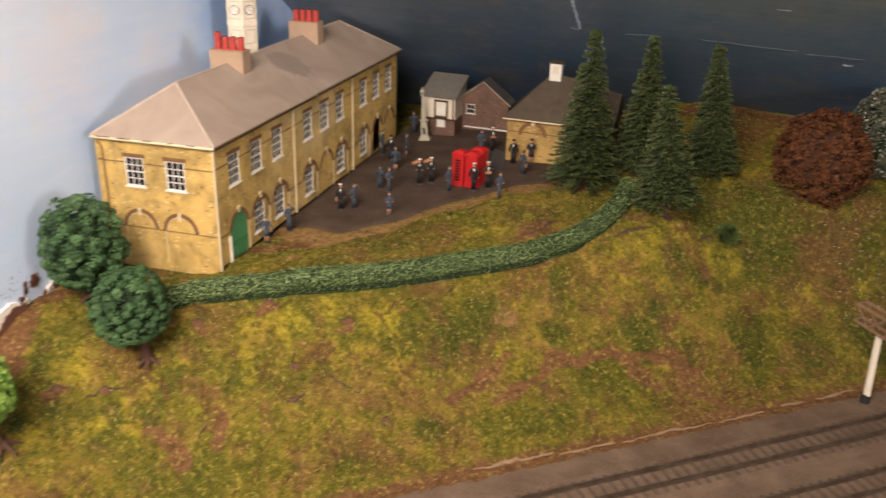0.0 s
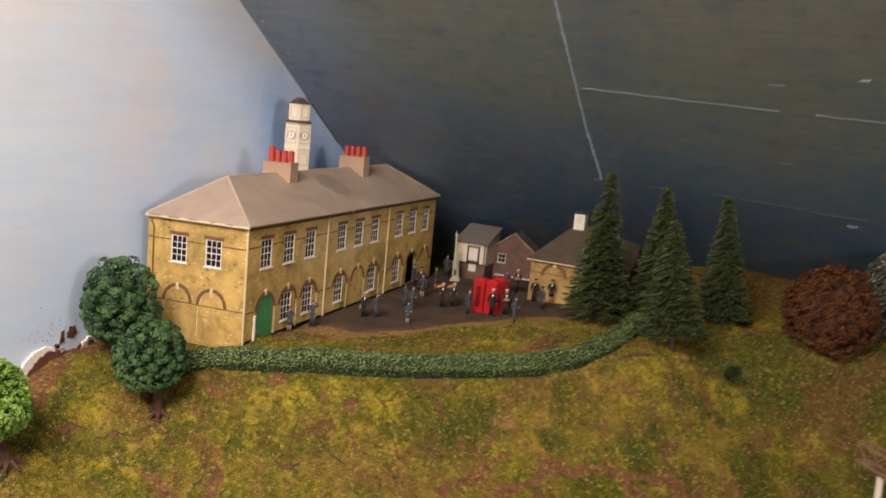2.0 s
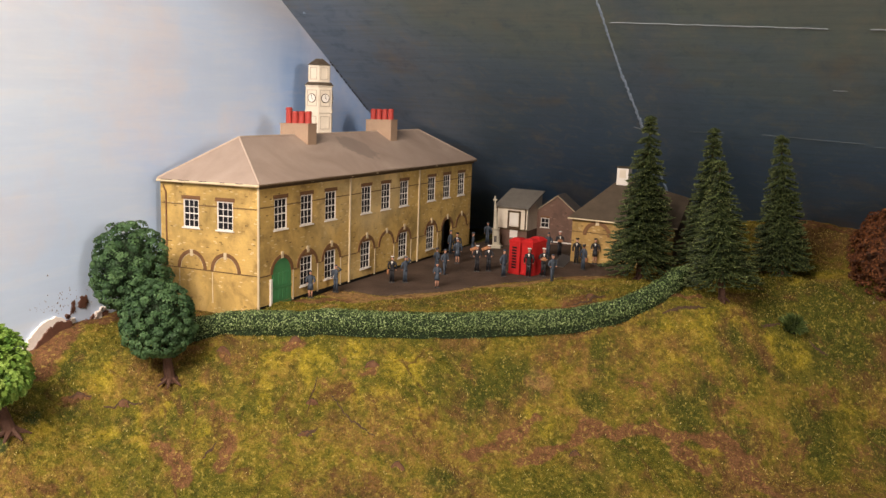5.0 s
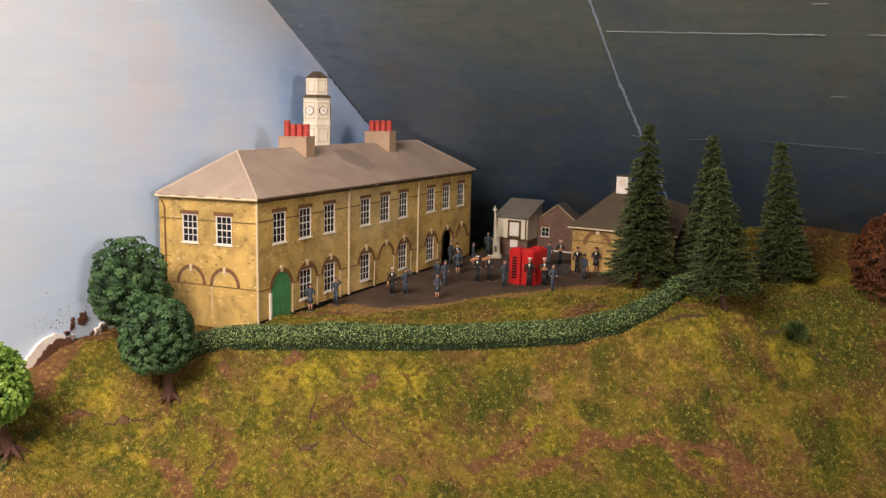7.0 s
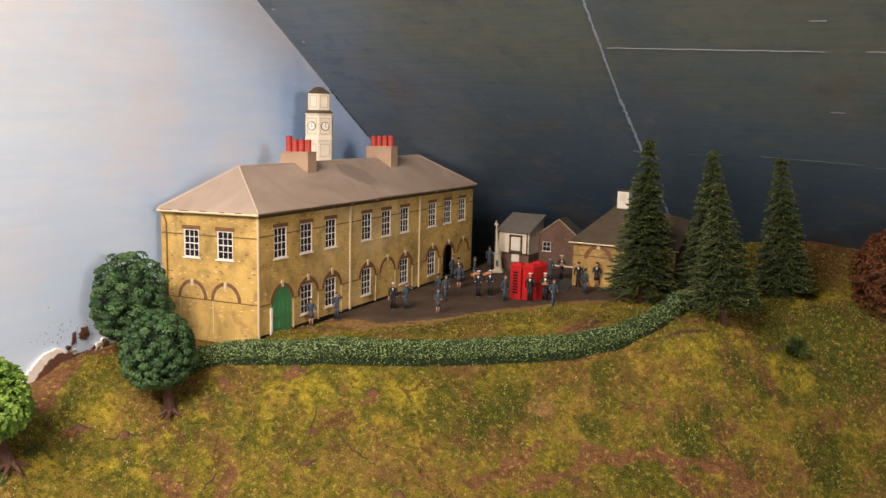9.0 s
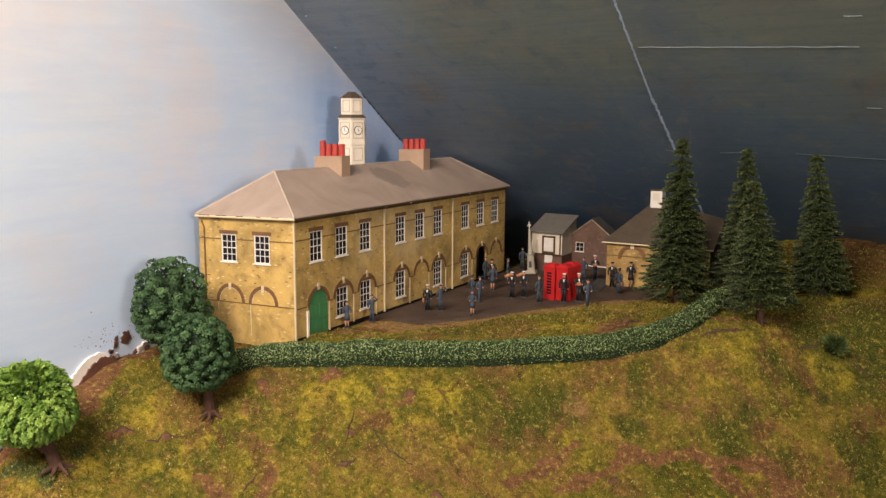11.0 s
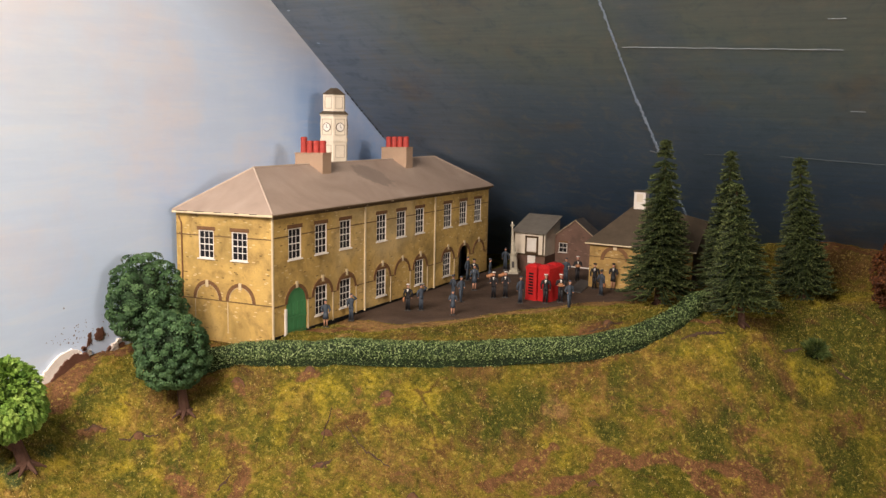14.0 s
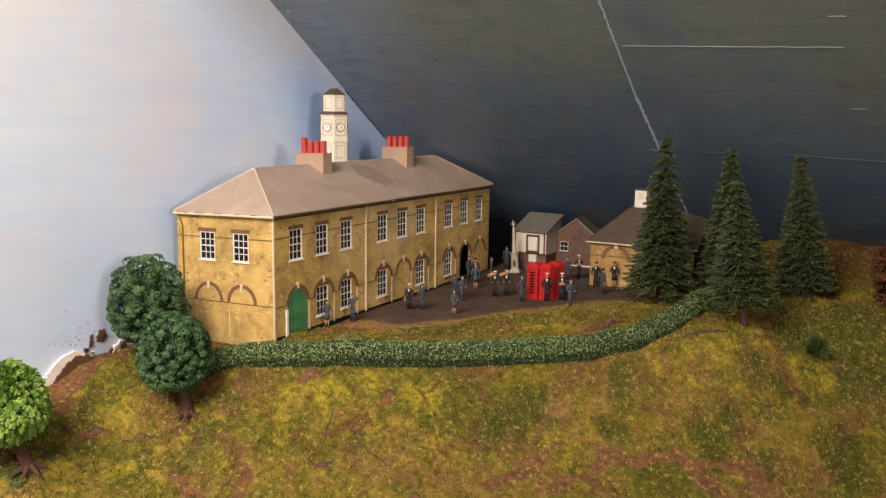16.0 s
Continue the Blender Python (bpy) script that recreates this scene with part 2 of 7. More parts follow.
def wall_paint():
    """Pale sky-blue emulsion with whiter and pinker clouds."""
    n = Nodes("sky_blue_wall_paint")
    p = n.coords()
    x, y, z = n.split(p)
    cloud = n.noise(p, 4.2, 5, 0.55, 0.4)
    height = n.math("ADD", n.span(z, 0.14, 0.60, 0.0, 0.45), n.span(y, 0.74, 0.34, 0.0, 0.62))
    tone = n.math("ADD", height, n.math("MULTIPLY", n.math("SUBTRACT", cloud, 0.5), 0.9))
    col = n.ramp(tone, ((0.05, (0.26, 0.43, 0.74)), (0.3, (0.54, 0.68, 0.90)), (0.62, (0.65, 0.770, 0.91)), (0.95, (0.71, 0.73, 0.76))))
    # greyer towards the corner with the sloping boards, stronger higher up
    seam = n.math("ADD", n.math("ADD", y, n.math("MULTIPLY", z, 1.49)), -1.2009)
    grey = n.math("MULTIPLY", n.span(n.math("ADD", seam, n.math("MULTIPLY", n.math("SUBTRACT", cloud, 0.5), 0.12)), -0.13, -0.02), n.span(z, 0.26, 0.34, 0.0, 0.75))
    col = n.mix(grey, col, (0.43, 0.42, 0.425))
    blush = n.noise(p, 7.0, 5, 0.6)
    col = n.mix(n.span(blush, 0.50, 0.70, 0.0, 0.6), col, (0.76, 0.68, 0.68))
    stroke = n.add("ShaderNodeMapping")
    stroke.inputs["Scale"].default_value = (60, 9, 75)
    n.wire(p, stroke.inputs[0])
    swept = n.noise(stroke.outputs[0], 1.0, 4, 0.65, 0.3)
    col = n.mix(n.span(swept, 0.42, 0.68, 0.0, 0.30), col, (0.50, 0.62, 0.80))
    col = n.mix(n.span(swept, 0.48, 0.30, 0.0, 0.22), col, (0.80, 0.78, 0.78))
    brush = n.noise(p, 260.0, 3, 0.6)
    n.relief(brush, 0.0003, 0.3)
    return n.done(n.mix(n.math("MULTIPLY", brush, 0.12), col, (0.5, 0.55, 0.62)), 0.55, 0.0, 0.3)


def turf(name, blades=False):
    """Scatter material: moss green, straw yellow and bare brown earth, in patches."""
    n = Nodes(name)
    p = n.coords()
    bare = n.add("ShaderNodeAttribute")
    bare.attribute_name = "bare"
    straw = n.add("ShaderNodeAttribute")
    straw.attribute_name = "straw"
    deep = n.add("ShaderNodeAttribute")
    deep.attribute_name = "deep"
    pale = n.add("ShaderNodeAttribute")
    pale.attribute_name = "pale"
    teal = n.add("ShaderNodeAttribute")
    teal.attribute_name = "flock"
    mid, fine, grain = n.noise(p, 24.0, 6, 0.65, 0.8), n.noise(p, 170.0, 5, 0.75, 0.4), n.noise(p, 1000.0, 3, 0.7)
    lot, spread = n.noise(p, 55.0, 6, 0.7, 0.6), n.noise(p, 13.0, 4, 0.6, 0.7)
    tone = n.math("ADD", n.math("MULTIPLY", mid, 0.55), n.math("MULTIPLY", fine, 0.45))
    green = n.ramp(tone, ((0.38, (0.045, 0.058, 0.010)), (0.47, (0.105, 0.105, 0.016)), (0.53, (0.175, 0.145, 0.026)), (0.62, (0.230, 0.150, 0.050))))
    zone = n.noise(p, 17.0, 4, 0.6, 1.0)
    green = n.mix(n.span(zone, 0.53, 0.63, 0.0, 0.75), green, n.ramp(fine, ((0.36, (0.035, 0.050, 0.010)), (0.64, (0.115, 0.120, 0.020)))))
    # deep spots: green scatter, and painted shade on the right and far bank
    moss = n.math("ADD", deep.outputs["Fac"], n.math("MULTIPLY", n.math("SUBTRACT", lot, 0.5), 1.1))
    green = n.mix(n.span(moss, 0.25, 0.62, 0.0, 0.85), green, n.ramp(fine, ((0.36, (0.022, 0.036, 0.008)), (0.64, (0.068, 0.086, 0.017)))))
    yellow = n.ramp(fine, ((0.36, (0.14, 0.122, 0.018)), (0.5, (0.31, 0.262, 0.028)), (0.66, (0.50, 0.41, 0.060))))
    earth = n.ramp(fine, ((0.32, (0.085, 0.039, 0.023)), (0.68, (0.200, 0.100, 0.062))))
    y_mask = n.span(n.math("ADD", n.math("MULTIPLY", straw.outputs["Fac"], 0.47), n.math("ADD", n.math("MULTIPLY", lot, 0.75), n.math("ADD", n.math("MULTIPLY", fine, 0.30), n.math("MULTIPLY", n.noise(p, 520.0, 3, 0.7), 0.30)))), 0.82, 1.20, 0.0, 0.85)
    col = n.mix(y_mask, green, yellow)
    worn = n.math("MULTIPLY", n.span(n.math("ADD", spread, n.math("MULTIPLY", lot, 0.6)), 0.78, 0.94), 0.75)
    b_mask = n.span(n.math("ADD", bare.outputs["Fac"], n.math("ADD", n.math("MULTIPLY", n.math("SUBTRACT", lot, 0.5), 1.3), n.math("MULTIPLY", n.math("SUBTRACT", fine, 0.5), 0.9))), 0.40, 0.75)
    col = n.mix(n.math("MAXIMUM", worn, b_mask), col, earth)
    sand = n.span(n.math("ADD", pale.outputs["Fac"], n.math("MULTIPLY", n.math("SUBTRACT", lot, 0.5), 1.0)), 0.30, 0.66, 0.0, 0.9)
    col = n.mix(sand, col, n.ramp(fine, ((0.32, (0.175, 0.100, 0.052)), (0.68, (0.40, 0.245, 0.140)))))
    col = n.mix(n.span(n.math("ADD", teal.outputs["Fac"], n.math("MULTIPLY", n.math("SUBTRACT", lot, 0.5), 0.8)), 0.35, 0.70, 0.0, 0.9), col, n.ramp(fine, ((0.36, (0.020, 0.045, 0.020)), (0.64, (0.055, 0.095, 0.045)))))
    trail = n.add("ShaderNodeMath")
    trail.operation = "ABSOLUTE"
    n.wire(n.math("SUBTRACT", n.noise(p, 11.0, 3, 0.55, 0.6), 0.5), trail.inputs[0])
    col = n.mix(n.math("MULTIPLY", n.span(trail.outputs[0], 0.016, 0.004), n.span(lot, 0.42, 0.58, 0.0, 0.8)), col, (0.085, 0.042, 0.024))
    # dark dots paint crevice shade into the low spots of the relief
    clot = n.noise(p, 270.0, 3, 0.6, 0.3)
    col = n.mix(n.span(clot, 0.43, 0.33, 0.0, 0.62), col, (0.034, 0.036, 0.010))
    col = n.mix(n.span(clot, 0.57, 0.67, 0.0, 0.56), col, (0.38, 0.315, 0.085))
    if blades:
        one = n.add("ShaderNodeNewGeometry").outputs["Random Per Island"]
        col = n.mix(n.span(one, 0.0, 1.0, 0.16, 0.52), col, n.ramp(one, ((0.0, (0.03, 0.04, 0.008)), (0.35, (0.07, 0.075, 0.012)), (0.85, (0.30, 0.24, 0.05)), (0.97, (0.55, 0.46, 0.18)), (1.0, (0.75, 0.68, 0.40)))))
    else:
        col = n.mix(n.span(grain, 0.48, 0.68, 0.0, 0.6), col, (0.055, 0.045, 0.016))
        col = n.mix(n.span(grain, 0.42, 0.30, 0.0, 0.5), col, (0.40, 0.31, 0.09))
        n.relief(n.math("ADD", grain, n.math("ADD", n.math("MULTIPLY", fine, 2.0), clot)), 0.0016, 0.75)
    col = n.mix(1.0, col, (1.15, 1.08, 0.83), "MULTIPLY")
    return n.done(col, 0.9, 0.0, 0.12)


def ground_card(name, dark, light):
    n = Nodes(name)
    p = n.coords()
    big, fine = n.noise(p, 30.0, 5, 0.65, 0.3), n.noise(p, 900.0, 3, 0.7)
    col = n.ramp(big, ((0.3, dark), (0.7, light)))
    col = n.mix(n.span(fine, 0.5, 0.75, 0.0, 0.5), col, tuple(c * 1.7 for c in light))
    n.relief(fine, 0.0005, 0.6)
    return n.done(col, 0.85, 0.0, 0.2)


def foliage(name, dark, mid, light, scale=220.0, share=0.5, clump=0.0, tip=None):
    """Leaf clumps that differ piece by piece; clump: how far whole tufts differ; tip: the colour of young ends."""
    n = Nodes(name)
    p = n.coords()
    one = n.add("ShaderNodeNewGeometry").outputs["Random Per Island"]
    tone = n.math("ADD", n.math("MULTIPLY", n.noise(p, scale, 3), 1 - share), n.math("MULTIPLY", one, share))
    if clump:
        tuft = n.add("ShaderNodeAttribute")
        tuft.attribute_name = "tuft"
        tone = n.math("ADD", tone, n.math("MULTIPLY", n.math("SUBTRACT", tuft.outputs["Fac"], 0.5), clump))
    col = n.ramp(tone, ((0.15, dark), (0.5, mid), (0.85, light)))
    if tip:
        young = n.add("ShaderNodeAttribute")
        young.attribute_name = "young"
        col = n.mix(n.math("MULTIPLY", young.outputs["Fac"], n.span(one, 0.2, 0.9, 0.1, 0.9)), col, tip)
    return n.done(col, 0.6, 0.0, 0.3)


PALEROOF = paint("pale_roof_strip", (0.42, 0.33, 0.26), (0.54, 0.44, 0.35), 120, 1200, 0.6)
ROOF, BOARDS, WALLPAINT = roof_card(), board_paint(), wall_paint()
TURF, BLADES = turf("scatter_turf"), turf("scatter_blades", True)
YARD = ground_card("dark_yard_ash", (0.038, 0.025, 0.018), (0.096, 0.065, 0.047))
BALLAST = ground_card("brown_ballast", (0.092, 0.060, 0.039), (0.185, 0.128, 0.087))
PINE = foliage("pine_needles", (0.007, 0.014, 0.005), (0.021, 0.035, 0.011), (0.088, 0.118, 0.034), 220.0, 0.58, tip=(0.240, 0.272, 0.096))
DEEPLEAF = foliage("deep_green_leaves", (0.014, 0.038, 0.013), (0.042, 0.094, 0.032), (0.092, 0.170, 0.062), 260.0, 0.3, 0.42)
LIMELEAF = foliage("lime_green_leaves", (0.055, 0.125, 0.016), (0.155, 0.270, 0.038), (0.30, 0.43, 0.088), 220.0, 0.25, 0.5)
# darker lime that paints the shade between the leaf tongues
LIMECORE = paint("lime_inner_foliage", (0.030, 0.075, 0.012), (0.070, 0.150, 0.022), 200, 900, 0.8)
RUSTLEAF = foliage("rust_red_leaves", (0.026, 0.010, 0.004), (0.092, 0.029, 0.009), (0.24, 0.092, 0.028), 220.0, 0.55)
SHRUB = foliage("dark_shrub_twigs", (0.022, 0.026, 0.015), (0.06, 0.066, 0.038), (0.16, 0.165, 0.11))
TUFT = foliage("tufted_green_needles", (0.018, 0.036, 0.009), (0.055, 0.088, 0.020), (0.17, 0.20, 0.055), 220.0, 0.6)
BLOSSOM = paint("white_blossom", (0.30, 0.31, 0.26), (0.62, 0.62, 0.55), 300, 1500, 0.7, vary=0.3)
HEDGELEAF = foliage("hedge_leaves", (0.007, 0.020, 0.005), (0.056, 0.100, 0.022), (0.33, 0.42, 0.175), 220.0, 0.80)
# near-black green that puts the shade inside hedge and crowns into colour
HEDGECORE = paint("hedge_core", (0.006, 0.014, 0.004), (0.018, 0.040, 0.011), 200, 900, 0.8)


# ---- building helpers ----
def part(name, bm, material, parent=None, label=""):
    """Links a bmesh as one mesh object, under a thing or part where one is given."""
    data = bpy.data.meshes.new(name)
    bm.to_mesh(data)
    bm.free()
    for m in material if isinstance(material, (list, tuple)) else [material]:
        data.materials.append(m)
    ob = new(name, data)
    if parent:
        ob.parent = parent
    return tagged(ob, label)


def thing(name, where, label, category, turn=0.0, group=""):
    """An Empty at the base of a thing, which its parts hang under."""
    ob = new(name)
    ob.empty_display_size = 0.01
    ob.matrix_world = pose(*where, 0, 0, turn)
    return tagged(ob, label, category, group)


def box(bm, a, b, bevel=0.0):
    """Adds a box between two corners."""
    lo, hi = [min(p, q) for p, q in zip(a, b)], [max(p, q) for p, q in zip(a, b)]
    m = Matrix.LocRotScale([(p + q) / 2 for p, q in zip(lo, hi)], None, [q - p for p, q in zip(lo, hi)])
    verts = bmesh.ops.create_cube(bm, size=1, matrix=m)["verts"]
    if bevel:
        edges = {e for v in verts for e in v.link_edges}
        bmesh.ops.bevel(bm, geom=list(edges), offset=bevel, segments=1, affect="EDGES")
    return bm


def boxed(a, b, bevel=0.0):
    return box(bmesh.new(), a, b, bevel)


def rod(bm, a, b, r0, r1, sides=8):
    """Adds a tapered cylinder from a to b."""
    a, b = Vector(a), Vector(b)
    m = Matrix.Translation((a + b) / 2) @ (b - a).to_track_quat("Z", "Y").to_matrix().to_4x4()
    return bmesh.ops.create_cone(bm, cap_ends=True, segments=sides, radius1=r0, radius2=r1, depth=(b - a).length, matrix=m)["verts"]


def solid(bm, low, high):
    """Adds a closed prism between two rings of the same number of points."""
    a = [bm.verts.new(p) for p in low]
    b = [bm.verts.new(p) for p in high]
    n = len(a)
    bm.faces.new(a[::-1])
    bm.faces.new(b)
    for i in range(n):
        bm.faces.new((a[i], a[(i + 1) % n], b[(i + 1) % n], b[i]))
    return bm


def ring(cx, cy, r, z, sides, start=0.0):
    return [(cx + r * math.cos(start + 2 * math.pi * i / sides), cy + r * math.sin(start + 2 * math.pi * i / sides), z) for i in range(sides)]


def wall_face(place, u0, u1, z0, z1, depth, holes):
    """A wall with openings cut through. place(u, z, d) gives the point d behind the face. holes: (u0, u1, z0, z1, arched)."""
    bm = bmesh.new()
    us = sorted({u0, u1, *(h[0] for h in holes), *(h[1] for h in holes)})
    zs = sorted({z0, z1, *(h[2] for h in holes), *(h[3] for h in holes), *(h[3] - (h[1] - h[0]) / 2 for h in holes if h[4])})

    def face(points):
        bm.faces.new([bm.verts.new(p) for p in points])

    for d in (0.0, depth):
        for a, b in zip(us, us[1:]):
            for c, e in zip(zs, zs[1:]):
                mu, mz = (a + b) / 2, (c + e) / 2
                if not any(h[0] < mu < h[1] and h[2] < mz < h[3] for h in holes):
                    face([place(a, c, d), place(b, c, d), place(b, e, d), place(a, e, d)])
    for a, b, c, e, arched in holes:
        r, mid = (b - a) / 2, (a + b) / 2
        spring = e - r if arched else e
        edge = [(a, c), (a, spring)]
        if arched:
            arc = [(mid - r * math.cos(math.pi * i / 12), spring + r * math.sin(math.pi * i / 12)) for i in range(13)]
            edge += arc[1:-1]
            for d in (0.0, depth):
                face([place(u, z, d) for u, z in arc[:7] + [(a, e)]])
                face([place(u, z, d) for u, z in arc[6:] + [(b, e)]])
        edge += [(b, spring), (b, c)]
        for p, q in zip(edge, edge[1:] + edge[:1]):
            face([place(*p, 0), place(*q, 0), place(*q, depth), place(*p, depth)])
    for p, q in (((u0, z0), (u1, z0)), ((u1, z0), (u1, z1)), ((u1, z1), (u0, z1)), ((u0, z1), (u0, z0))):
        face([place(*p, 0), place(*q, 0), place(*q, depth), place(*p, depth)])
    bmesh.ops.remove_doubles(bm, verts=bm.verts, dist=1e-6)
    bmesh.ops.recalc_face_normals(bm, faces=bm.faces)
    return bm


def slab(place, u0, u1, z0, z1, d0, d1):
    """A flat block on a wall between depths d0 and d1 behind its face (negative: proud of it)."""
    bm = bmesh.new()
    low = [place(u0, z0, d0), place(u1, z0, d0), place(u1, z1, d0), place(u0, z1, d0)]
    high = [place(u0, z0, d1), place(u1, z0, d1), place(u1, z1, d1), place(u0, z1, d1)]
    solid(bm, low, high)
    bmesh.ops.recalc_face_normals(bm, faces=bm.faces)
    return bm


def arch_ring(place, mid, spring, inner, outer, d0, d1, n=18):
    """A half ring of arch brick."""
    line = [(outer, math.pi * i / n) for i in range(n + 1)] + [(inner, math.pi * i / n) for i in range(n, -1, -1)]
    shape = [(mid + r * math.cos(t), spring + r * math.sin(t)) for r, t in line]
    bm = bmesh.new()
    a = [bm.verts.new(place(u, z, d0)) for u, z in shape]
    b = [bm.verts.new(place(u, z, d1)) for u, z in shape]
    m = len(shape)
    for i in range(m):
        bm.faces.new((a[i], a[(i + 1) % m], b[(i + 1) % m], b[i]))
    for i in range(n):
        for ring_verts in (a, b):
            bm.faces.new((ring_verts[i], ring_verts[i + 1], ring_verts[m - 2 - i], ring_verts[m - 1 - i]))
    bmesh.ops.recalc_face_normals(bm, faces=bm.faces)
    return bm


def sash_window(place, u, z0, wide, high, parent, columns=3, rows=4):
    """A white sash window: frame and bars, dark pane, sill."""
    a, b, e = u - wide / 2, u + wide / 2, z0 + high
    rim, bar = wide * 0.055, wide * 0.032
    frame_ob = part("window", wall_face(lambda p, q, d: place(p, q, d + 0.0002), a, b, z0, e, 0.0009, [(a + rim, b - rim, z0 + rim, e - rim, False)]), WHITE, parent)
    for i in range(1, columns):
        c = a + rim + (wide - 2 * rim) * i / columns
        part("glazing_bar", slab(place, c - bar / 2, c + bar / 2, z0 + rim, e - rim, 0.0006, 0.0010), WHITE, frame_ob)
    for i in range(1, rows):
        c = z0 + rim + (high - 2 * rim) * i / rows
        thick = bar * (1.7 if i == rows // 2 else 1.0)
        part("glazing_bar", slab(place, a + rim, b - rim, c - thick / 2, c + thick / 2, 0.0005, 0.0010), WHITE, frame_ob)
    part("pane", slab(place, a + rim * 0.5, b - rim * 0.5, z0 + rim * 0.5, e - rim * 0.5, 0.0009, 0.0013), PANE, frame_ob, "dark glossy window pane")
    part("sill", slab(place, a - wide * 0.08, b + wide * 0.08, z0 - high * 0.042, z0, -0.0010, 0.001), WHITE, frame_ob)
    return frame_ob


# ---- the lie of the land ----
def smooth(a, b, x):
    t = min(1.0, max(0.0, (x - a) / (b - a)))
    return t * t * (3 - 2 * t)


def bump(x, y, cx, cy, rx, ry, amount):
    return amount * math.exp(-((x - cx) / rx) ** 2 - ((y - cy) / ry) ** 2)


def across(x, y):
    """Distance across the railway line, which runs at 38 degrees."""
    return -0.618 * x + 0.786 * y


PROFILE = ((0.40, -0.006), (0.456, -0.006), (0.485, 0.003), (0.515, 0.026), (0.55, 0.058), (0.58, 0.088), (0.605, 0.0985), (0.64, 0.1), (2.0, 0.1))


def yard_level(x):
    return 0.0985 + 0.045 * (x + 0.333)


def land(x, y):
    v = across(x, y)
    z = -0.006
    for (a, p), (b, q) in zip(PROFILE, PROFILE[1:]):
        if v > a:
            z = p + (q - p) * min(1.0, (v - a) / (b - a))
    z += smooth(0.5, 0.62, v) * 0.045 * (x + 0.333) * smooth(-0.5, -0.2, x)
    z += bump(x, y, -0.04, 0.70, 0.06, 0.05, 0.012)
    z += 0.045 * smooth(-0.12, 0.05, x) * smooth(0.66, 0.85, v)
    z += bump(x, y, -0.23, 0.525, 0.06, 0.035, 0.006)
    z += bump(x, y, 0.03, 0.765, 0.045, 0.035, -0.010)
    z += bump(x, y, -0.395, 0.335, 0.05, 0.045, 0.030)
    z += 0.015 * smooth(0.89, 0.972, y) * smooth(-0.13, -0.06, x)
    z -= 0.010 * smooth(-0.32, -0.37, x) * smooth(0.5, 0.54, v)
    return z


YARD_EDGE = ((-0.345, 0.700), (-0.324, 0.684), (-0.296, 0.6655), (-0.271, 0.654), (-0.244, 0.662), (-0.229, 0.675), (-0.210, 0.6855), (-0.193, 0.6945), (-0.172, 0.704), (-0.130, 0.707))


def yard_front(x, y):
    """How far a place lies behind the front edge of the yard (metres)."""
    x = min(-0.1301, max(-0.3449, x))
    for (a, p), (b, q) in zip(YARD_EDGE, YARD_EDGE[1:]):
        if a <= x <= b:
            return across(x, y) - (p + (q - p) * (x - a) / (b - a)) - 0.0025 * math.sin(x * 140)
    return -1.0


def in_yard(x, y):
    """How far a place lies inside the ash yard before the long house (metres)."""
    return min(yard_front(x, y), -0.138 - x + 0.02 * math.sin(y * 40), x + 0.345)


CLODS = ((-0.325, 0.470, 0.003), (-0.288, 0.505, 0.0022), (-0.232, 0.523, 0.0026), (-0.364, 0.412, 0.0028), (-0.388, 0.395, 0.0022), (-0.250, 0.467, 0.0022), (-0.256, 0.484, 0.0024), (-0.188, 0.489, 0.002), (-0.120, 0.676, 0.002), (-0.090, 0.572, 0.0016))


def ground(x, y):
    """The land with its lumps; a little lower under the yard's ash."""
    v = across(x, y)
    inside = in_yard(x, y)
    calm = smooth(-0.055, -0.010, inside)
    rough = smooth(0.455, 0.50, v) * (1 - 0.75 * calm)
    z = land(x, y) - 0.0022 * calm
    z += rough * (0.0034 * noise.noise((x * 38, y * 38, 0.3)) + 0.0019 * noise.noise((x * 110, y * 110, 1.7)) + 0.0005 * noise.noise((x * 340, y * 340, 4.0)))
    for cx, cy, tall in CLODS:
        k = math.hypot(x - cx, (y - cy) * 1.5)
        if k < 0.012:
            z += tall * (1 - smooth(0.002, 0.0075, k + 0.002 * noise.noise((x * 160, y * 160, 3.0))))
    z += (1 - smooth(0.455, 0.50, v)) * 0.0003 * noise.noise((x * 200, y * 200, 8.0))
    return z + (yard_level(x) - 0.0012 - z) * smooth(-0.012, 0.006, inside)


# bare earth: ends of each streak and its half width
STREAKS = (
    (-0.1228, 0.5398, -0.1020, 0.5661, 0.0042), (-0.1020, 0.5661, -0.0926, 0.5846, 0.0045), (-0.0926, 0.5846, -0.0842, 0.5977, 0.0055), (-0.0842, 0.5977, -0.0702, 0.6005, 0.0050),
    (-0.0697, 0.5991, -0.0593, 0.6123, 0.0050), (-0.0593, 0.6123, -0.0454, 0.6217, 0.0060), (-0.0454, 0.6217, -0.0316, 0.6247, 0.0055), (-0.0316, 0.6247, -0.0040, 0.6446, 0.0035),
    (-0.0040, 0.6446, 0.0239, 0.6457, 0.0050), (-0.0291, 0.6158, -0.0064, 0.6220, 0.0060), (-0.1518, 0.5272, -0.1308, 0.5569, 0.0050), (-0.1308, 0.5569, -0.1197, 0.5736, 0.0040),
    (-0.327, 0.468, -0.322, 0.469, 0.005), (-0.293, 0.501, -0.283, 0.507, 0.004), (-0.235, 0.519, -0.230, 0.524, 0.004), (-0.392, 0.390, -0.385, 0.398, 0.004),
)
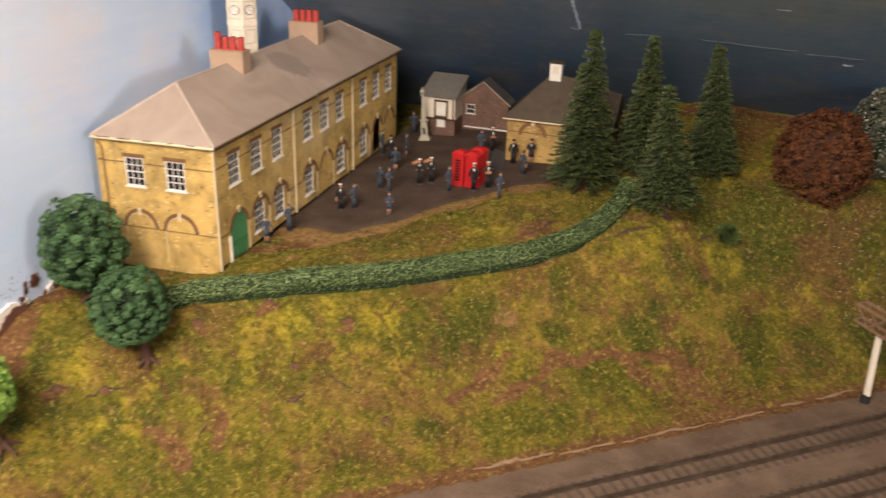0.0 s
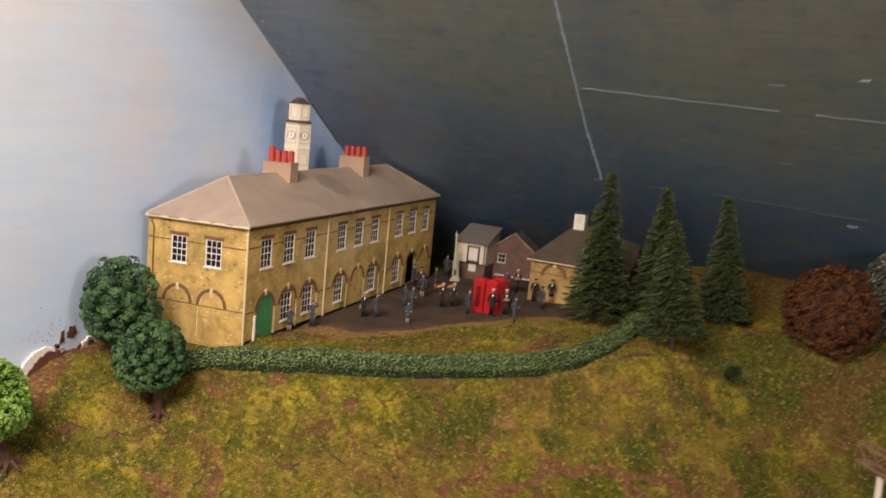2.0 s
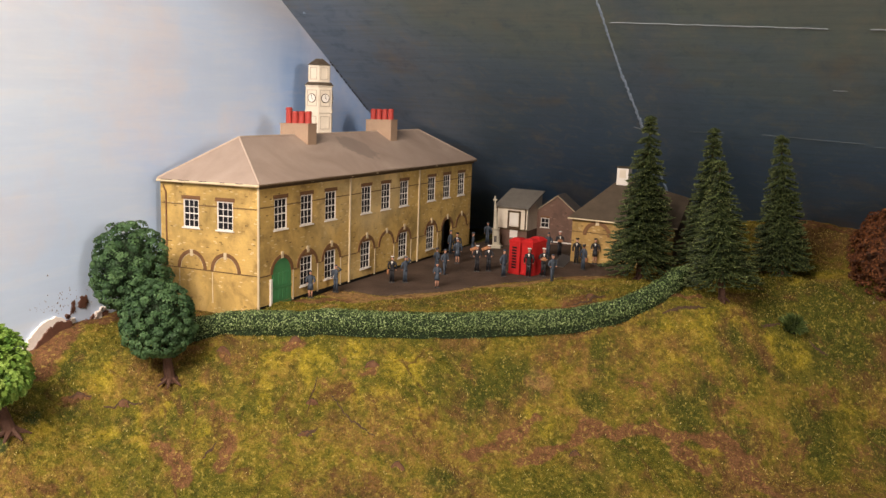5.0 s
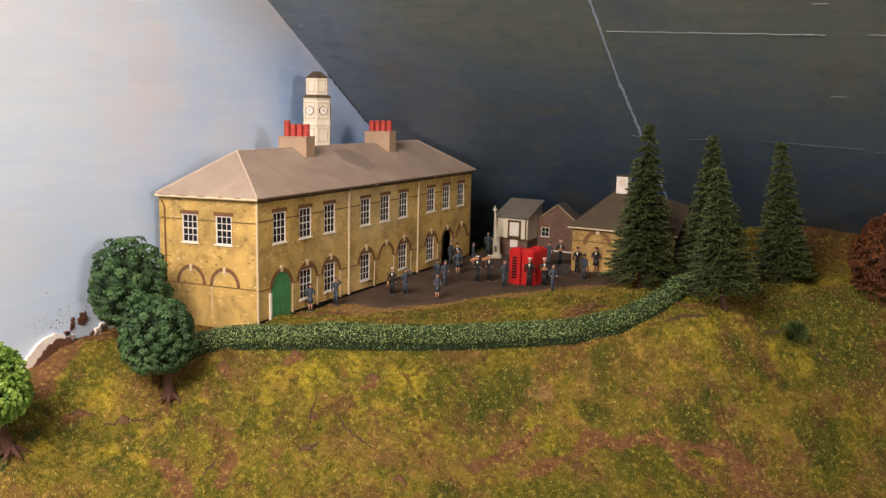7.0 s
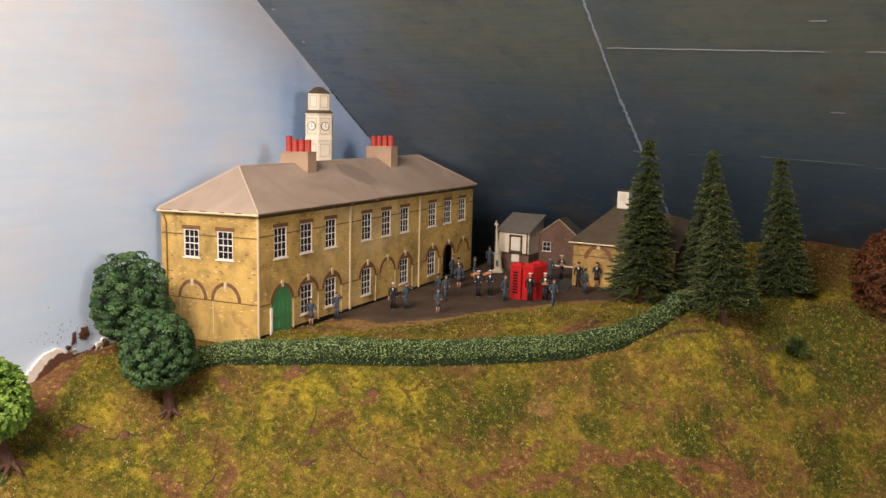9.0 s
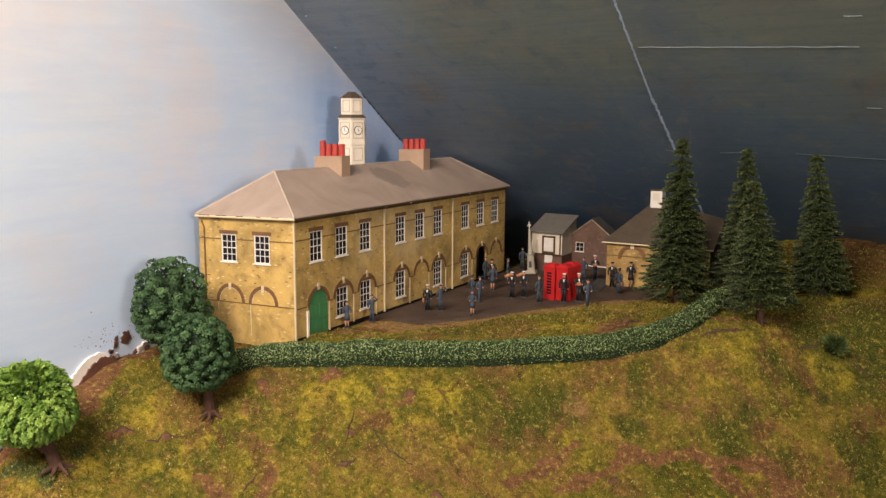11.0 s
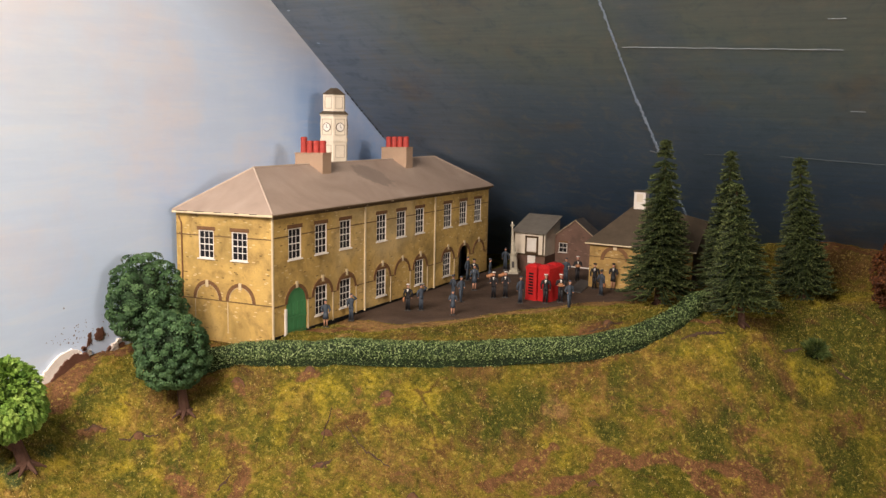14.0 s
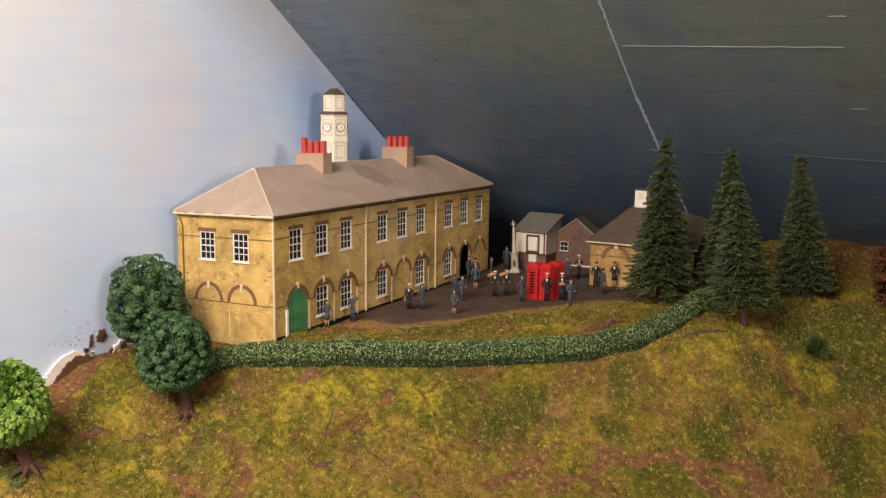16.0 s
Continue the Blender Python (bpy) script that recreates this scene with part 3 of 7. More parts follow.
TRACKS = (
    (-0.286, 0.436, -0.287, 0.420, 0.006), (-0.132, 0.660, -0.112, 0.685, 0.004), (-0.338, 0.547, -0.297, 0.582, 0.010), (-0.319, 0.407, -0.301, 0.403, 0.007),
    (-0.418, 0.388, -0.433, 0.424, 0.011), (-0.440, 0.395, -0.438, 0.420, 0.012), (-0.438, 0.445, -0.425, 0.470, 0.011), (-0.170, 0.765, -0.135, 0.800, 0.010),
    (-0.040, 0.722, -0.062, 0.700, 0.003), (-0.440, 0.310, -0.425, 0.372, 0.010), (0.000, 0.640, 0.057, 0.624, 0.006), (-0.03, 0.962, 0.25, 0.985, 0.010),
)
# thinly covered brown ground: middle and radius
WORN = (
    (-0.0198, 0.6712, 0.012), (-0.0051, 0.6647, 0.016), (-0.0577, 0.6394, 0.014), (0.0576, 0.7290, 0.015), (0.0422, 0.6742, 0.015), (-0.0742, 0.6358, 0.014),
    (-0.3014, 0.4458, 0.013), (-0.3128, 0.4413, 0.012), (-0.3252, 0.4048, 0.012), (-0.2512, 0.5115, 0.011), (-0.2402, 0.5172, 0.008), (-0.2574, 0.4990, 0.009),
    (-0.3480, 0.3766, 0.013), (-0.1992, 0.4988, 0.013), (-0.2596, 0.4497, 0.014), (-0.2156, 0.4811, 0.013), (-0.1650, 0.5350, 0.012), (-0.1000, 0.6250, 0.012),
    (-0.1750, 0.5650, 0.011), (0.0900, 0.7000, 0.018), (0.1250, 0.7700, 0.018), (-0.0900, 0.6500, 0.012),
)
# pale sandy patches: middle and radius
SANDY = ((-0.1265, 0.5968, 0.009), (-0.1343, 0.5936, 0.007), (-0.318, 0.565, 0.011), (-0.305, 0.588, 0.010), (-0.325, 0.595, 0.008), (-0.290, 0.604, 0.007), (-0.160, 0.748, 0.008), (-0.185, 0.722, 0.006), (-0.385, 0.497, 0.014), (-0.350, 0.500, 0.010), (-0.2864, 0.5864, 0.009), (-0.2919, 0.5544, 0.007), (-0.270, 0.600, 0.007), (-0.1419, 0.7218, 0.008))
# straw-coloured scatter: middle and radius
STRAW = (
    (-0.3450, 0.4139, 0.010), (-0.3565, 0.4362, 0.009), (-0.3271, 0.4454, 0.007), (-0.3552, 0.3879, 0.011), (-0.3032, 0.4249, 0.007), (-0.3255, 0.4861, 0.007),
    (-0.2904, 0.4886, 0.012), (-0.2677, 0.4994, 0.010), (-0.2853, 0.4694, 0.010), (-0.2341, 0.5082, 0.009), (-0.2159, 0.5100, 0.010), (-0.3994, 0.3228, 0.012),
    (-0.3792, 0.3578, 0.009), (-0.4166, 0.4024, 0.010), (-0.3883, 0.4130, 0.010), (-0.2193, 0.5304, 0.009), (-0.1944, 0.5213, 0.010), (-0.2858, 0.5028, 0.009),
    (-0.1770, 0.6430, 0.011), (-0.1600, 0.6520, 0.010), (-0.2500, 0.5200, 0.012), (-0.3350, 0.4000, 0.008), (-0.3380, 0.4250, 0.007), (-0.2050, 0.5450, 0.009),
)
STRAW_TOO = (
    (-0.0459, 0.6705, 0.007), (-0.0580, 0.6666, 0.007), (-0.0203, 0.6808, 0.007), (-0.0693, 0.6600, 0.008), (-0.1107, 0.5711, 0.005), (-0.1258, 0.5752, 0.007),
    (-0.0013, 0.6338, 0.006), (0.0298, 0.7418, 0.009), (0.0380, 0.7451, 0.009), (-0.0072, 0.7251, 0.012), (-0.0586, 0.6817, 0.010), (-0.0816, 0.6688, 0.010),
    (-0.0300, 0.7060, 0.013), (0.0200, 0.7300, 0.008), (-0.0410, 0.6930, 0.010), (0.0730, 0.7320, 0.009), (0.0210, 0.8210, 0.012), (0.1050, 0.7650, 0.009),
    (-0.1040, 0.6020, 0.007), (-0.1240, 0.6010, 0.006), (-0.1610, 0.4870, 0.008), (0.0950, 0.7400, 0.010), (0.1500, 0.8000, 0.010), (0.0450, 0.8500, 0.014), (0.0700, 0.8900, 0.014),
)
# deep moss-green scatter, and spots that paint the right bank's dimmer light: middle and radius
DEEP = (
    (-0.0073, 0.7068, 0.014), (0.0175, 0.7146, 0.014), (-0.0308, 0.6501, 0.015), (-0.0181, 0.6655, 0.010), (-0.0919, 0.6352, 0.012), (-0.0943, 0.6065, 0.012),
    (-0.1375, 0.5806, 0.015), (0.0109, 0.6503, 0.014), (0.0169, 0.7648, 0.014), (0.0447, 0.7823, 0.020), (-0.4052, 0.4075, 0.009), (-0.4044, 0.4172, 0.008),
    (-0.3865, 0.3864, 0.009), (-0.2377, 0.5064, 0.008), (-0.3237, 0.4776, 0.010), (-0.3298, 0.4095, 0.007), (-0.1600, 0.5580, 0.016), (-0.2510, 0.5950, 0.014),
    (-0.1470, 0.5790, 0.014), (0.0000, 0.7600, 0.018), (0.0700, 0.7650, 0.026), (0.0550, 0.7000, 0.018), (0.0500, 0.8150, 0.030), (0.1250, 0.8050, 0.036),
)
# more green scatter, with spots that put the far bank's shade into colour
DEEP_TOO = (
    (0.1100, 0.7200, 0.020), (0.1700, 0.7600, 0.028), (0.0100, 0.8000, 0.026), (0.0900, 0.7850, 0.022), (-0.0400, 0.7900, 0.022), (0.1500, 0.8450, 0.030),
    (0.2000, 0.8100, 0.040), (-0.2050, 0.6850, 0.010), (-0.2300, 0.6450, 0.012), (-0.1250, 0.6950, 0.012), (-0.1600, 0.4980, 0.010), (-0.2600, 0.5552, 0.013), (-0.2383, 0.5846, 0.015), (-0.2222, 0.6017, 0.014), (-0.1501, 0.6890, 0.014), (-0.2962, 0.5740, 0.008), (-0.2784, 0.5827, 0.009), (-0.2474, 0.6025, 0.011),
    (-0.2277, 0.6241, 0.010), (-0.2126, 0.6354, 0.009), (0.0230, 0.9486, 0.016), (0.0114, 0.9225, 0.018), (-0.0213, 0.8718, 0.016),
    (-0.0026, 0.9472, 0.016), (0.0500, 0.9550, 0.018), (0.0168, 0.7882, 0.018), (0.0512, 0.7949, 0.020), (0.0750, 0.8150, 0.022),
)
# blue-green flock under the lime tree: middle and radius
FLOCK = ((-0.3988, 0.3302, 0.008), (-0.4107, 0.3274, 0.008), (-0.3875, 0.3334, 0.007), (-0.3925, 0.3653, 0.006), (-0.3875, 0.3569, 0.006))


def spots(x, y, places):
    return max(1 - smooth(0.0, r * 1.75, math.hypot(x - cx, y - cy)) for cx, cy, r in places)


def outside(x, y):
    """Places that lie beyond all patches of the hillside."""
    return across(x, y) < 0.44 or x > 0.30


def bareness(x, y):
    v = across(x, y)
    if v < 0.44:
        return 1.0
    x, y = x + 0.005 * noise.noise((x * 70, y * 70, 5.1)), y + 0.005 * noise.noise((x * 70, y * 70, 9.4))
    best = max(1 - smooth(0.452, 0.474, v), 0.62 * spots(x, y, WORN))
    for ax, ay, bx, by, w in STREAKS + TRACKS:
        dx, dy = bx - ax, by - ay
        t = min(1.0, max(0.0, ((x - ax) * dx + (y - ay) * dy) / (dx * dx + dy * dy)))
        d = math.hypot(x - ax - t * dx, y - ay - t * dy)
        best = max(best, 0.97 * (1 - smooth(w * 0.35, w * 1.55, d)))
    return best


def strawness(x, y):
    if outside(x, y):
        return 0.0
    x, y = x + 0.012 * noise.noise((x * 45, y * 45, 2.1)), y + 0.012 * noise.noise((x * 45, y * 45, 7.4))
    return spots(x, y, STRAW + STRAW_TOO)


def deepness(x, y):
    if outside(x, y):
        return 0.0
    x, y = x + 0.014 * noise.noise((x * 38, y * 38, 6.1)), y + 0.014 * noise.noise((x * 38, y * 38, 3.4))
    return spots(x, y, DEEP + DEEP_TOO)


def paleness(x, y):
    """Sandy edging along the yard and a few sandy patches."""
    if outside(x, y):
        return 0.0
    x, y = x + 0.006 * noise.noise((x * 60, y * 60, 1.1)), y + 0.006 * noise.noise((x * 60, y * 60, 8.2))
    edge = 0.95 * (1 - smooth(0.005, 0.016, abs(yard_front(x, y) + 0.012))) * smooth(-0.115, -0.135, x) * smooth(-0.345, -0.335, x)
    return max(edge, 0.62 * spots(x, y, SANDY))


def flock(x, y):
    return 0.0 if x > -0.33 or y > 0.40 else spots(x + 0.004 * noise.noise((x * 90, y * 90, 1.4)), y, FLOCK)


def attribute(data, name, values):
    data.attributes.new(name, "FLOAT", "POINT").data.foreach_set("value", np.asarray(values, dtype=np.float32))


def make_land():
    step, x0, x1, y0, y1 = 0.004, -0.452, 0.70, 0.06, 1.06
    nx, ny = int((x1 - x0) / step) + 1, int((y1 - y0) / step) + 1
    verts = [(x0 + i * step, y0 + j * step, 0) for j in range(ny) for i in range(nx)]
    verts = [(x, y, ground(x, y)) for x, y, _ in verts]
    faces = [(j * nx + i, j * nx + i + 1, (j + 1) * nx + i + 1, (j + 1) * nx + i) for j in range(ny - 1) for i in range(nx - 1)]
    data = bpy.data.meshes.new("ground")
    data.from_pydata(verts, [], faces)
    attribute(data, "bare", [bareness(x, y) for x, y, _ in verts])
    attribute(data, "straw", [strawness(x, y) for x, y, _ in verts])
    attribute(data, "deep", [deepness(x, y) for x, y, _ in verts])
    attribute(data, "pale", [paleness(x, y) for x, y, _ in verts])
    attribute(data, "flock", [flock(x, y) for x, y, _ in verts])
    data.materials.append(TURF)
    data.polygons.foreach_set("use_smooth", [True] * len(faces))
    return tagged(new("ground", data), "sculpted hillside with green and straw-yellow scatter and bare brown earth", "ground", kind="structure")


def make_blades(count):
    rng = np.random.default_rng(5)
    verts, bare, straw, deep, pale, teal = [], [], [], [], [], []
    while len(verts) < count * 3:
        x, y = rng.uniform(-0.438, 0.30), rng.uniform(0.30, 0.99)
        v = across(x, y)
        if v < 0.465 or in_yard(x, y) > -0.002 or (x < -0.33 and 0.517 < y < 0.886):
            continue
        b = bareness(x, y)
        w = paleness(x, y)
        if rng.random() < max(b * 1.15, w * 1.1):
            continue
        z, s, g = ground(x, y), strawness(x, y), deepness(x, y)
        tall, wide, a = rng.uniform(0.0006, 0.0017), rng.uniform(0.00025, 0.00065), rng.uniform(0, 2 * math.pi)
        dx, dy = wide * math.cos(a), wide * math.sin(a)
        lx, ly = rng.normal(0, 0.6, 2) * tall
        verts += [(x - dx, y - dy, z - 0.0002), (x + dx, y + dy, z - 0.0002), (x + lx, y + ly, z + tall)]
        bare += [b] * 3
        straw += [s] * 3
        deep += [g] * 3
        pale += [w] * 3
        teal += [flock(x, y)] * 3
    data = bpy.data.meshes.new("grass_scatter")
    data.from_pydata(verts, [], [(i, i + 1, i + 2) for i in range(0, len(verts), 3)])
    attribute(data, "bare", bare)
    attribute(data, "straw", straw)
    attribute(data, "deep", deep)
    attribute(data, "pale", pale)
    attribute(data, "flock", teal)
    data.materials.append(BLADES)
    return tagged(new("grass_scatter", data), "short green and straw-coloured static grass on the hillside", "grass", kind="stuff")


def make_clods(hill):
    """Torn flaps of scenic cloth: a raised brown lip, with crack shade behind it as a dark strip."""
    rng = random.Random(41)
    for cx, cy, tall in CLODS:
        wide, deep, turn = rng.uniform(0.0042, 0.0066), rng.uniform(0.0022, 0.0032), radians(38 + rng.uniform(-20, 20))
        ux, uy = math.cos(turn), math.sin(turn)
        n = 14
        lip, foot, crack = [], [], []
        for i in range(n + 1):
            t = 2 * i / n - 1
            bend = deep * (0.35 - 0.7 * t * t) + rng.uniform(-0.0004, 0.0004)
            rise = tall * 0.42 * (1 - t ** 4) * rng.uniform(0.75, 1.1)
            for line, off, up in ((lip, bend, rise), (foot, bend - deep * (1 - 0.7 * t * t), -0.0008), (crack, bend + 0.0003 + 0.0009 * (1 - t * t) * rng.uniform(0.6, 1.3), 0.0006)):
                x, y = cx + ux * wide * t - uy * off, cy + uy * wide * t + ux * off
                line.append((x, y, ground(x, y) + up))
        for name, near, far, mat, label in (("clod", foot, lip, EARTH, "raised brown flap in the hillside"), ("crack", lip, crack, CRACK, "dark strip painted as the shaded crack behind the flap")):
            bm = bmesh.new()
            rows = []
            for k in range(5):
                f = k / 4
                arch = 0.18 * f * (1 - f) if name == "clod" else 0.0
                rows.append([bm.verts.new((p[0] + (q[0] - p[0]) * f, p[1] + (q[1] - p[1]) * f, p[2] + (q[2] - p[2]) * f + arch * tall)) for p, q in zip(near, far)])
            for a, b in zip(rows, rows[1:]):
                for i in range(n):
                    bm.faces.new((a[i], a[i + 1], b[i + 1], b[i]))
            bmesh.ops.recalc_face_normals(bm, faces=bm.faces)
            ob = part(name, bm, mat, hill, label)
            for f in ob.data.polygons:
                f.use_smooth = True


# folds in the scenic cloth: the points of each and its width
CREASES = (
    (((-0.2623, 0.4983), (-0.2602, 0.4872), (-0.2553, 0.4759)), 0.0008), (((-0.2485, 0.4953), (-0.2282, 0.4921), (-0.2098, 0.4947)), 0.0008), (((-0.2497, 0.4665), (-0.2455, 0.4740)), 0.0016),
    (((-0.3731, 0.4024), (-0.3656, 0.4125), (-0.3545, 0.4205)), 0.0013), (((-0.2968, 0.4164), (-0.2951, 0.4281)), 0.0013), (((-0.3933, 0.3908), (-0.3835, 0.4017)), 0.0011),
    (((-0.0628, 0.6848), (-0.0478, 0.6981), (-0.0341, 0.7106)), 0.0017), (((-0.1298, 0.6605), (-0.1196, 0.6715), (-0.1115, 0.6890)), 0.0013), (((0.0408, 0.7590), (0.0562, 0.7572)), 0.0016), (((0.0054, 0.7337), (0.0184, 0.7476)), 0.0015),
)


def make_creases(hill):
    """A dark ragged strip along each line that paints the shade of the fold."""
    rng = random.Random(77)
    for points, width in CREASES:
        line = []
        for (ax, ay), (bx, by) in zip(points, points[1:]):
            n = max(3, int(math.hypot(bx - ax, by - ay) / 0.0016))
            line += [(ax + (bx - ax) * k / n, ay + (by - ay) * k / n) for k in range(n)]
        line.append(points[-1])
        last = len(line) - 1
        rows = []
        for k, (x, y) in enumerate(line):
            (ax, ay), (bx, by) = line[max(0, k - 1)], line[min(last, k + 1)]
            d = math.hypot(bx - ax, by - ay)
            nx, ny = (by - ay) / d, -(bx - ax) / d
            if nx * 0.3 - ny < 0:
                nx, ny = -nx, -ny
            swell = math.sin(math.pi * (k + 0.35) / (last + 0.7)) ** 0.6 * width * rng.uniform(0.7, 1.25)
            x, y = x + rng.uniform(-0.0005, 0.0005), y + rng.uniform(-0.0005, 0.0005)

            def spot(off, up):
                return (x + nx * off, y + ny * off, ground(x + nx * off, y + ny * off) + up)

            rows.append([spot(-swell * 0.5, 0.0003), spot(0, 0.0008), spot(swell * 0.4, 0.0011), spot(swell * 0.7, -0.0004)])
        bm = bmesh.new()
        grid = [[bm.verts.new(p) for p in row] for row in rows]
        for a, b in zip(grid, grid[1:]):
            for i in range(len(a) - 1):
                bm.faces.new((a[i], a[i + 1], b[i + 1], b[i]))
        bmesh.ops.recalc_face_normals(bm, faces=bm.faces)
        ob = part("crack", bm, CRACK, hill, "dark strip painted as the shade of a cloth fold")
        for f in ob.data.polygons:
            f.use_smooth = True


HILL = make_land()
make_clods(HILL)
make_creases(HILL)
make_blades(190000)


# ---- room ----
def slope_y(z):
    """Where the sloping boards stand at a height."""
    return 0.835 - 1.49 * (z - 0.2456)


def slope_board(name, x0, x1, label):
    bm = bmesh.new()
    low, high, thick = 0.02, 1.25, 0.012
    ring_low = [(x0, slope_y(low), low), (x1, slope_y(low), low), (x1, slope_y(high), high), (x0, slope_y(high), high)]
    n = Vector((0, 1, 1.49)).normalized() * thick
    solid(bm, ring_low, [Vector(p) + n for p in ring_low])
    bmesh.ops.recalc_face_normals(bm, faces=bm.faces)
    return tagged(part(name, bm, BOARDS), label, "sloping ceiling", kind="structure")


slope_board("ceiling_slope_1", -0.4545, -0.13345, "dark blue and grey painted sloping attic board")
slope_board("ceiling_slope_2", -0.1334, 1.9, "dark blue and grey painted sloping attic board")
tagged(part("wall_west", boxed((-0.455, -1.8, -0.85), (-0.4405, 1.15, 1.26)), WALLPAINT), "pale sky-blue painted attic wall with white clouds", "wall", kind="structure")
PLAIN = paint("plain_room_paint", (0.62, 0.59, 0.54), (0.72, 0.69, 0.64), 4, 200, 0.8)
tagged(part("wall_south", boxed((-0.455, -1.815, -0.85), (1.9, -1.801, 1.26)), PLAIN), "plain painted room wall", "wall", kind="structure")
tagged(part("wall_east", boxed((1.901, -1.815, -0.85), (1.915, 1.3, 1.26)), PLAIN), "plain painted room wall", "wall", kind="structure")
tagged(part("wall_north", boxed((-0.455, 1.2, -0.85), (1.9, 1.214, 0.06)), PLAIN), "plain painted low wall under the slope", "wall", kind="structure")
tagged(part("ceiling", boxed((-0.455, -1.815, 1.2615), (1.915, -0.6, 1.275)), PLAIN), "plain flat attic ceiling", "ceiling", kind="structure")
tagged(part("floor", boxed((-0.455, -1.815, -0.865), (1.915, 1.3, -0.851)), PLAIN), "plain attic floor", "floor", kind="structure")


WOOD = paint("plain_deck_board", (0.22, 0.14, 0.07), (0.34, 0.23, 0.13), 20, 300, 0.75)
tagged(part("floor_deck", boxed((-0.4395, 0.062, -0.050), (0.698, 1.058, -0.014)), WOOD), "plain wooden deck that carries the hillside", "deck", kind="structure")
tagged(part("wall_deck_front", boxed((-0.4395, 0.070, -0.8505), (0.690, 0.084, -0.0505)), WOOD), "plain wooden panel under the deck", "panel", kind="structure")
tagged(part("wall_deck_side", boxed((0.676, 0.0845, -0.8505), (0.690, 1.05, -0.0505)), WOOD), "plain wooden panel under the deck", "panel", kind="structure")


def on_slope(x, s, out=0.0006):
    """A point of the boards: s is the height, out is how far it stands off the face."""
    n = Vector((0, 1, 1.49)).normalized()
    return Vector((x, slope_y(s), s)) - n * out


def ragged_strip(name, along, half, material, label, category, seed, out=0.0008):
    """A thin torn strip that follows a line of points; along gives (x, height)."""
    rng = random.Random(seed)
    bm = bmesh.new()
    up, down = [], []
    for x, s in along:
        a, b = half * rng.uniform(0.15, 1.5), half * rng.uniform(0.15, 1.5)
        dx, ds = along[-1][0] - along[0][0], along[-1][1] - along[0][1]
        k = math.hypot(dx, ds)
        up.append((x - ds / k * a, s + dx / k * a))
        down.append((x + ds / k * b, s - dx / k * b))
    outline = up + down[::-1]
    solid(bm, [on_slope(x, s, -0.0004) for x, s in outline], [on_slope(x, s, out) for x, s in outline])
    bmesh.ops.recalc_face_normals(bm, faces=bm.faces)
    return tagged(part(name, bm, material), label, category, kind="structure")


def steps(a, b, n, wobble, seed):
    rng = random.Random(seed)
    return [(a[0] + (b[0] - a[0]) * i / n + rng.uniform(-wobble, wobble), a[1] + (b[1] - a[1]) * i / n) for i in range(n + 1)]


ragged_strip("board_joint", steps((-0.1345, 0.40), (-0.1350, 0.29), 90, 0.00015, 2), 0.0009, SEAM, "torn pale blue paper edge over the board joint", "trim", 3)
ragged_strip("board_joint", steps((-0.1345, 0.29), (-0.1315, 0.243), 44, 0.0003, 4), 0.0012, SEAM, "torn pale blue paper edge over the board joint", "trim", 5)
ragged_strip("board_joint", steps((-0.1310, 0.215), (-0.1275, 0.168), 40, 0.0003, 6), 0.0009, SEAM, "torn pale blue paper edge over the board joint", "trim", 7)


def level_crack(x0, x1, s0, s1, half, seed, mat=SCRATCH):
    rng = random.Random(seed)
    n = 24
    top = [(x0 + (x1 - x0) * i / n, s0 + (s1 - s0) * i / n + half * rng.uniform(0.02, 1.25)) for i in range(n + 1)]
    low = [(x0 + (x1 - x0) * i / n, s0 + (s1 - s0) * i / n - half * rng.uniform(0.02, 1.25)) for i in range(n + 1)]
    bm = bmesh.new()
    outline = top + low[::-1]
    solid(bm, [on_slope(x, s, -0.0004) for x, s in outline], [on_slope(x, s, 0.0004) for x, s in outline])
    bmesh.ops.recalc_face_normals(bm, faces=bm.faces)
    tagged(part("board_scratch", bm, mat), "thin pale scratch in the painted board", "trim", kind="structure")


level_crack(-0.130, 0.033, 0.3298, 0.3255, 0.00035, 1)
level_crack(0.061, 0.24, 0.3250, 0.3215, 0.00035, 2)
level_crack(0.070, 0.118, 0.236, 0.235, 0.00016, 3, FAINT)
level_crack(-0.0900, -0.0560, 0.2410, 0.2420, 0.00008, 5, FAINT)
level_crack(-0.0230, 0.0100, 0.2421, 0.2408, 0.00014, 9, FAINT)
level_crack(0.0100, 0.0613, 0.2405, 0.2384, 0.00008, 10, FAINT)
level_crack(0.024, 0.036, 0.3449, 0.3447, 0.00022, 6)
level_crack(0.036, 0.047, 0.2822, 0.2820, 0.00018, 7)
level_crack(-0.1405, -0.1335, 0.2428, 0.2412, 0.0004, 8)
for x, s, r, seed in ((0.0914, 0.3525, 0.0028, 1), (0.1069, 0.2264, 0.0028, 2), (-0.4257, 0.3382, 0.0012, 3), (-0.4294, 0.3644, 0.0012, 4)):
    rng = random.Random(seed)
    star = []
    for i in range(12):
        k = r * rng.uniform(0.25, 1.3)
        star.append((x + 1.5 * k * math.cos(i * math.pi / 6), s + 0.45 * k * math.sin(i * math.pi / 6)))
    bm = bmesh.new()
    solid(bm, [on_slope(a, b, -0.0003) for a, b in star], [on_slope(a, b, 0.0004) for a, b in star])
    bmesh.ops.recalc_face_normals(bm, faces=bm.faces)
    tagged(part("paint_chip", bm, SEAM), "small pale chip in the painted board", "trim", kind="structure")

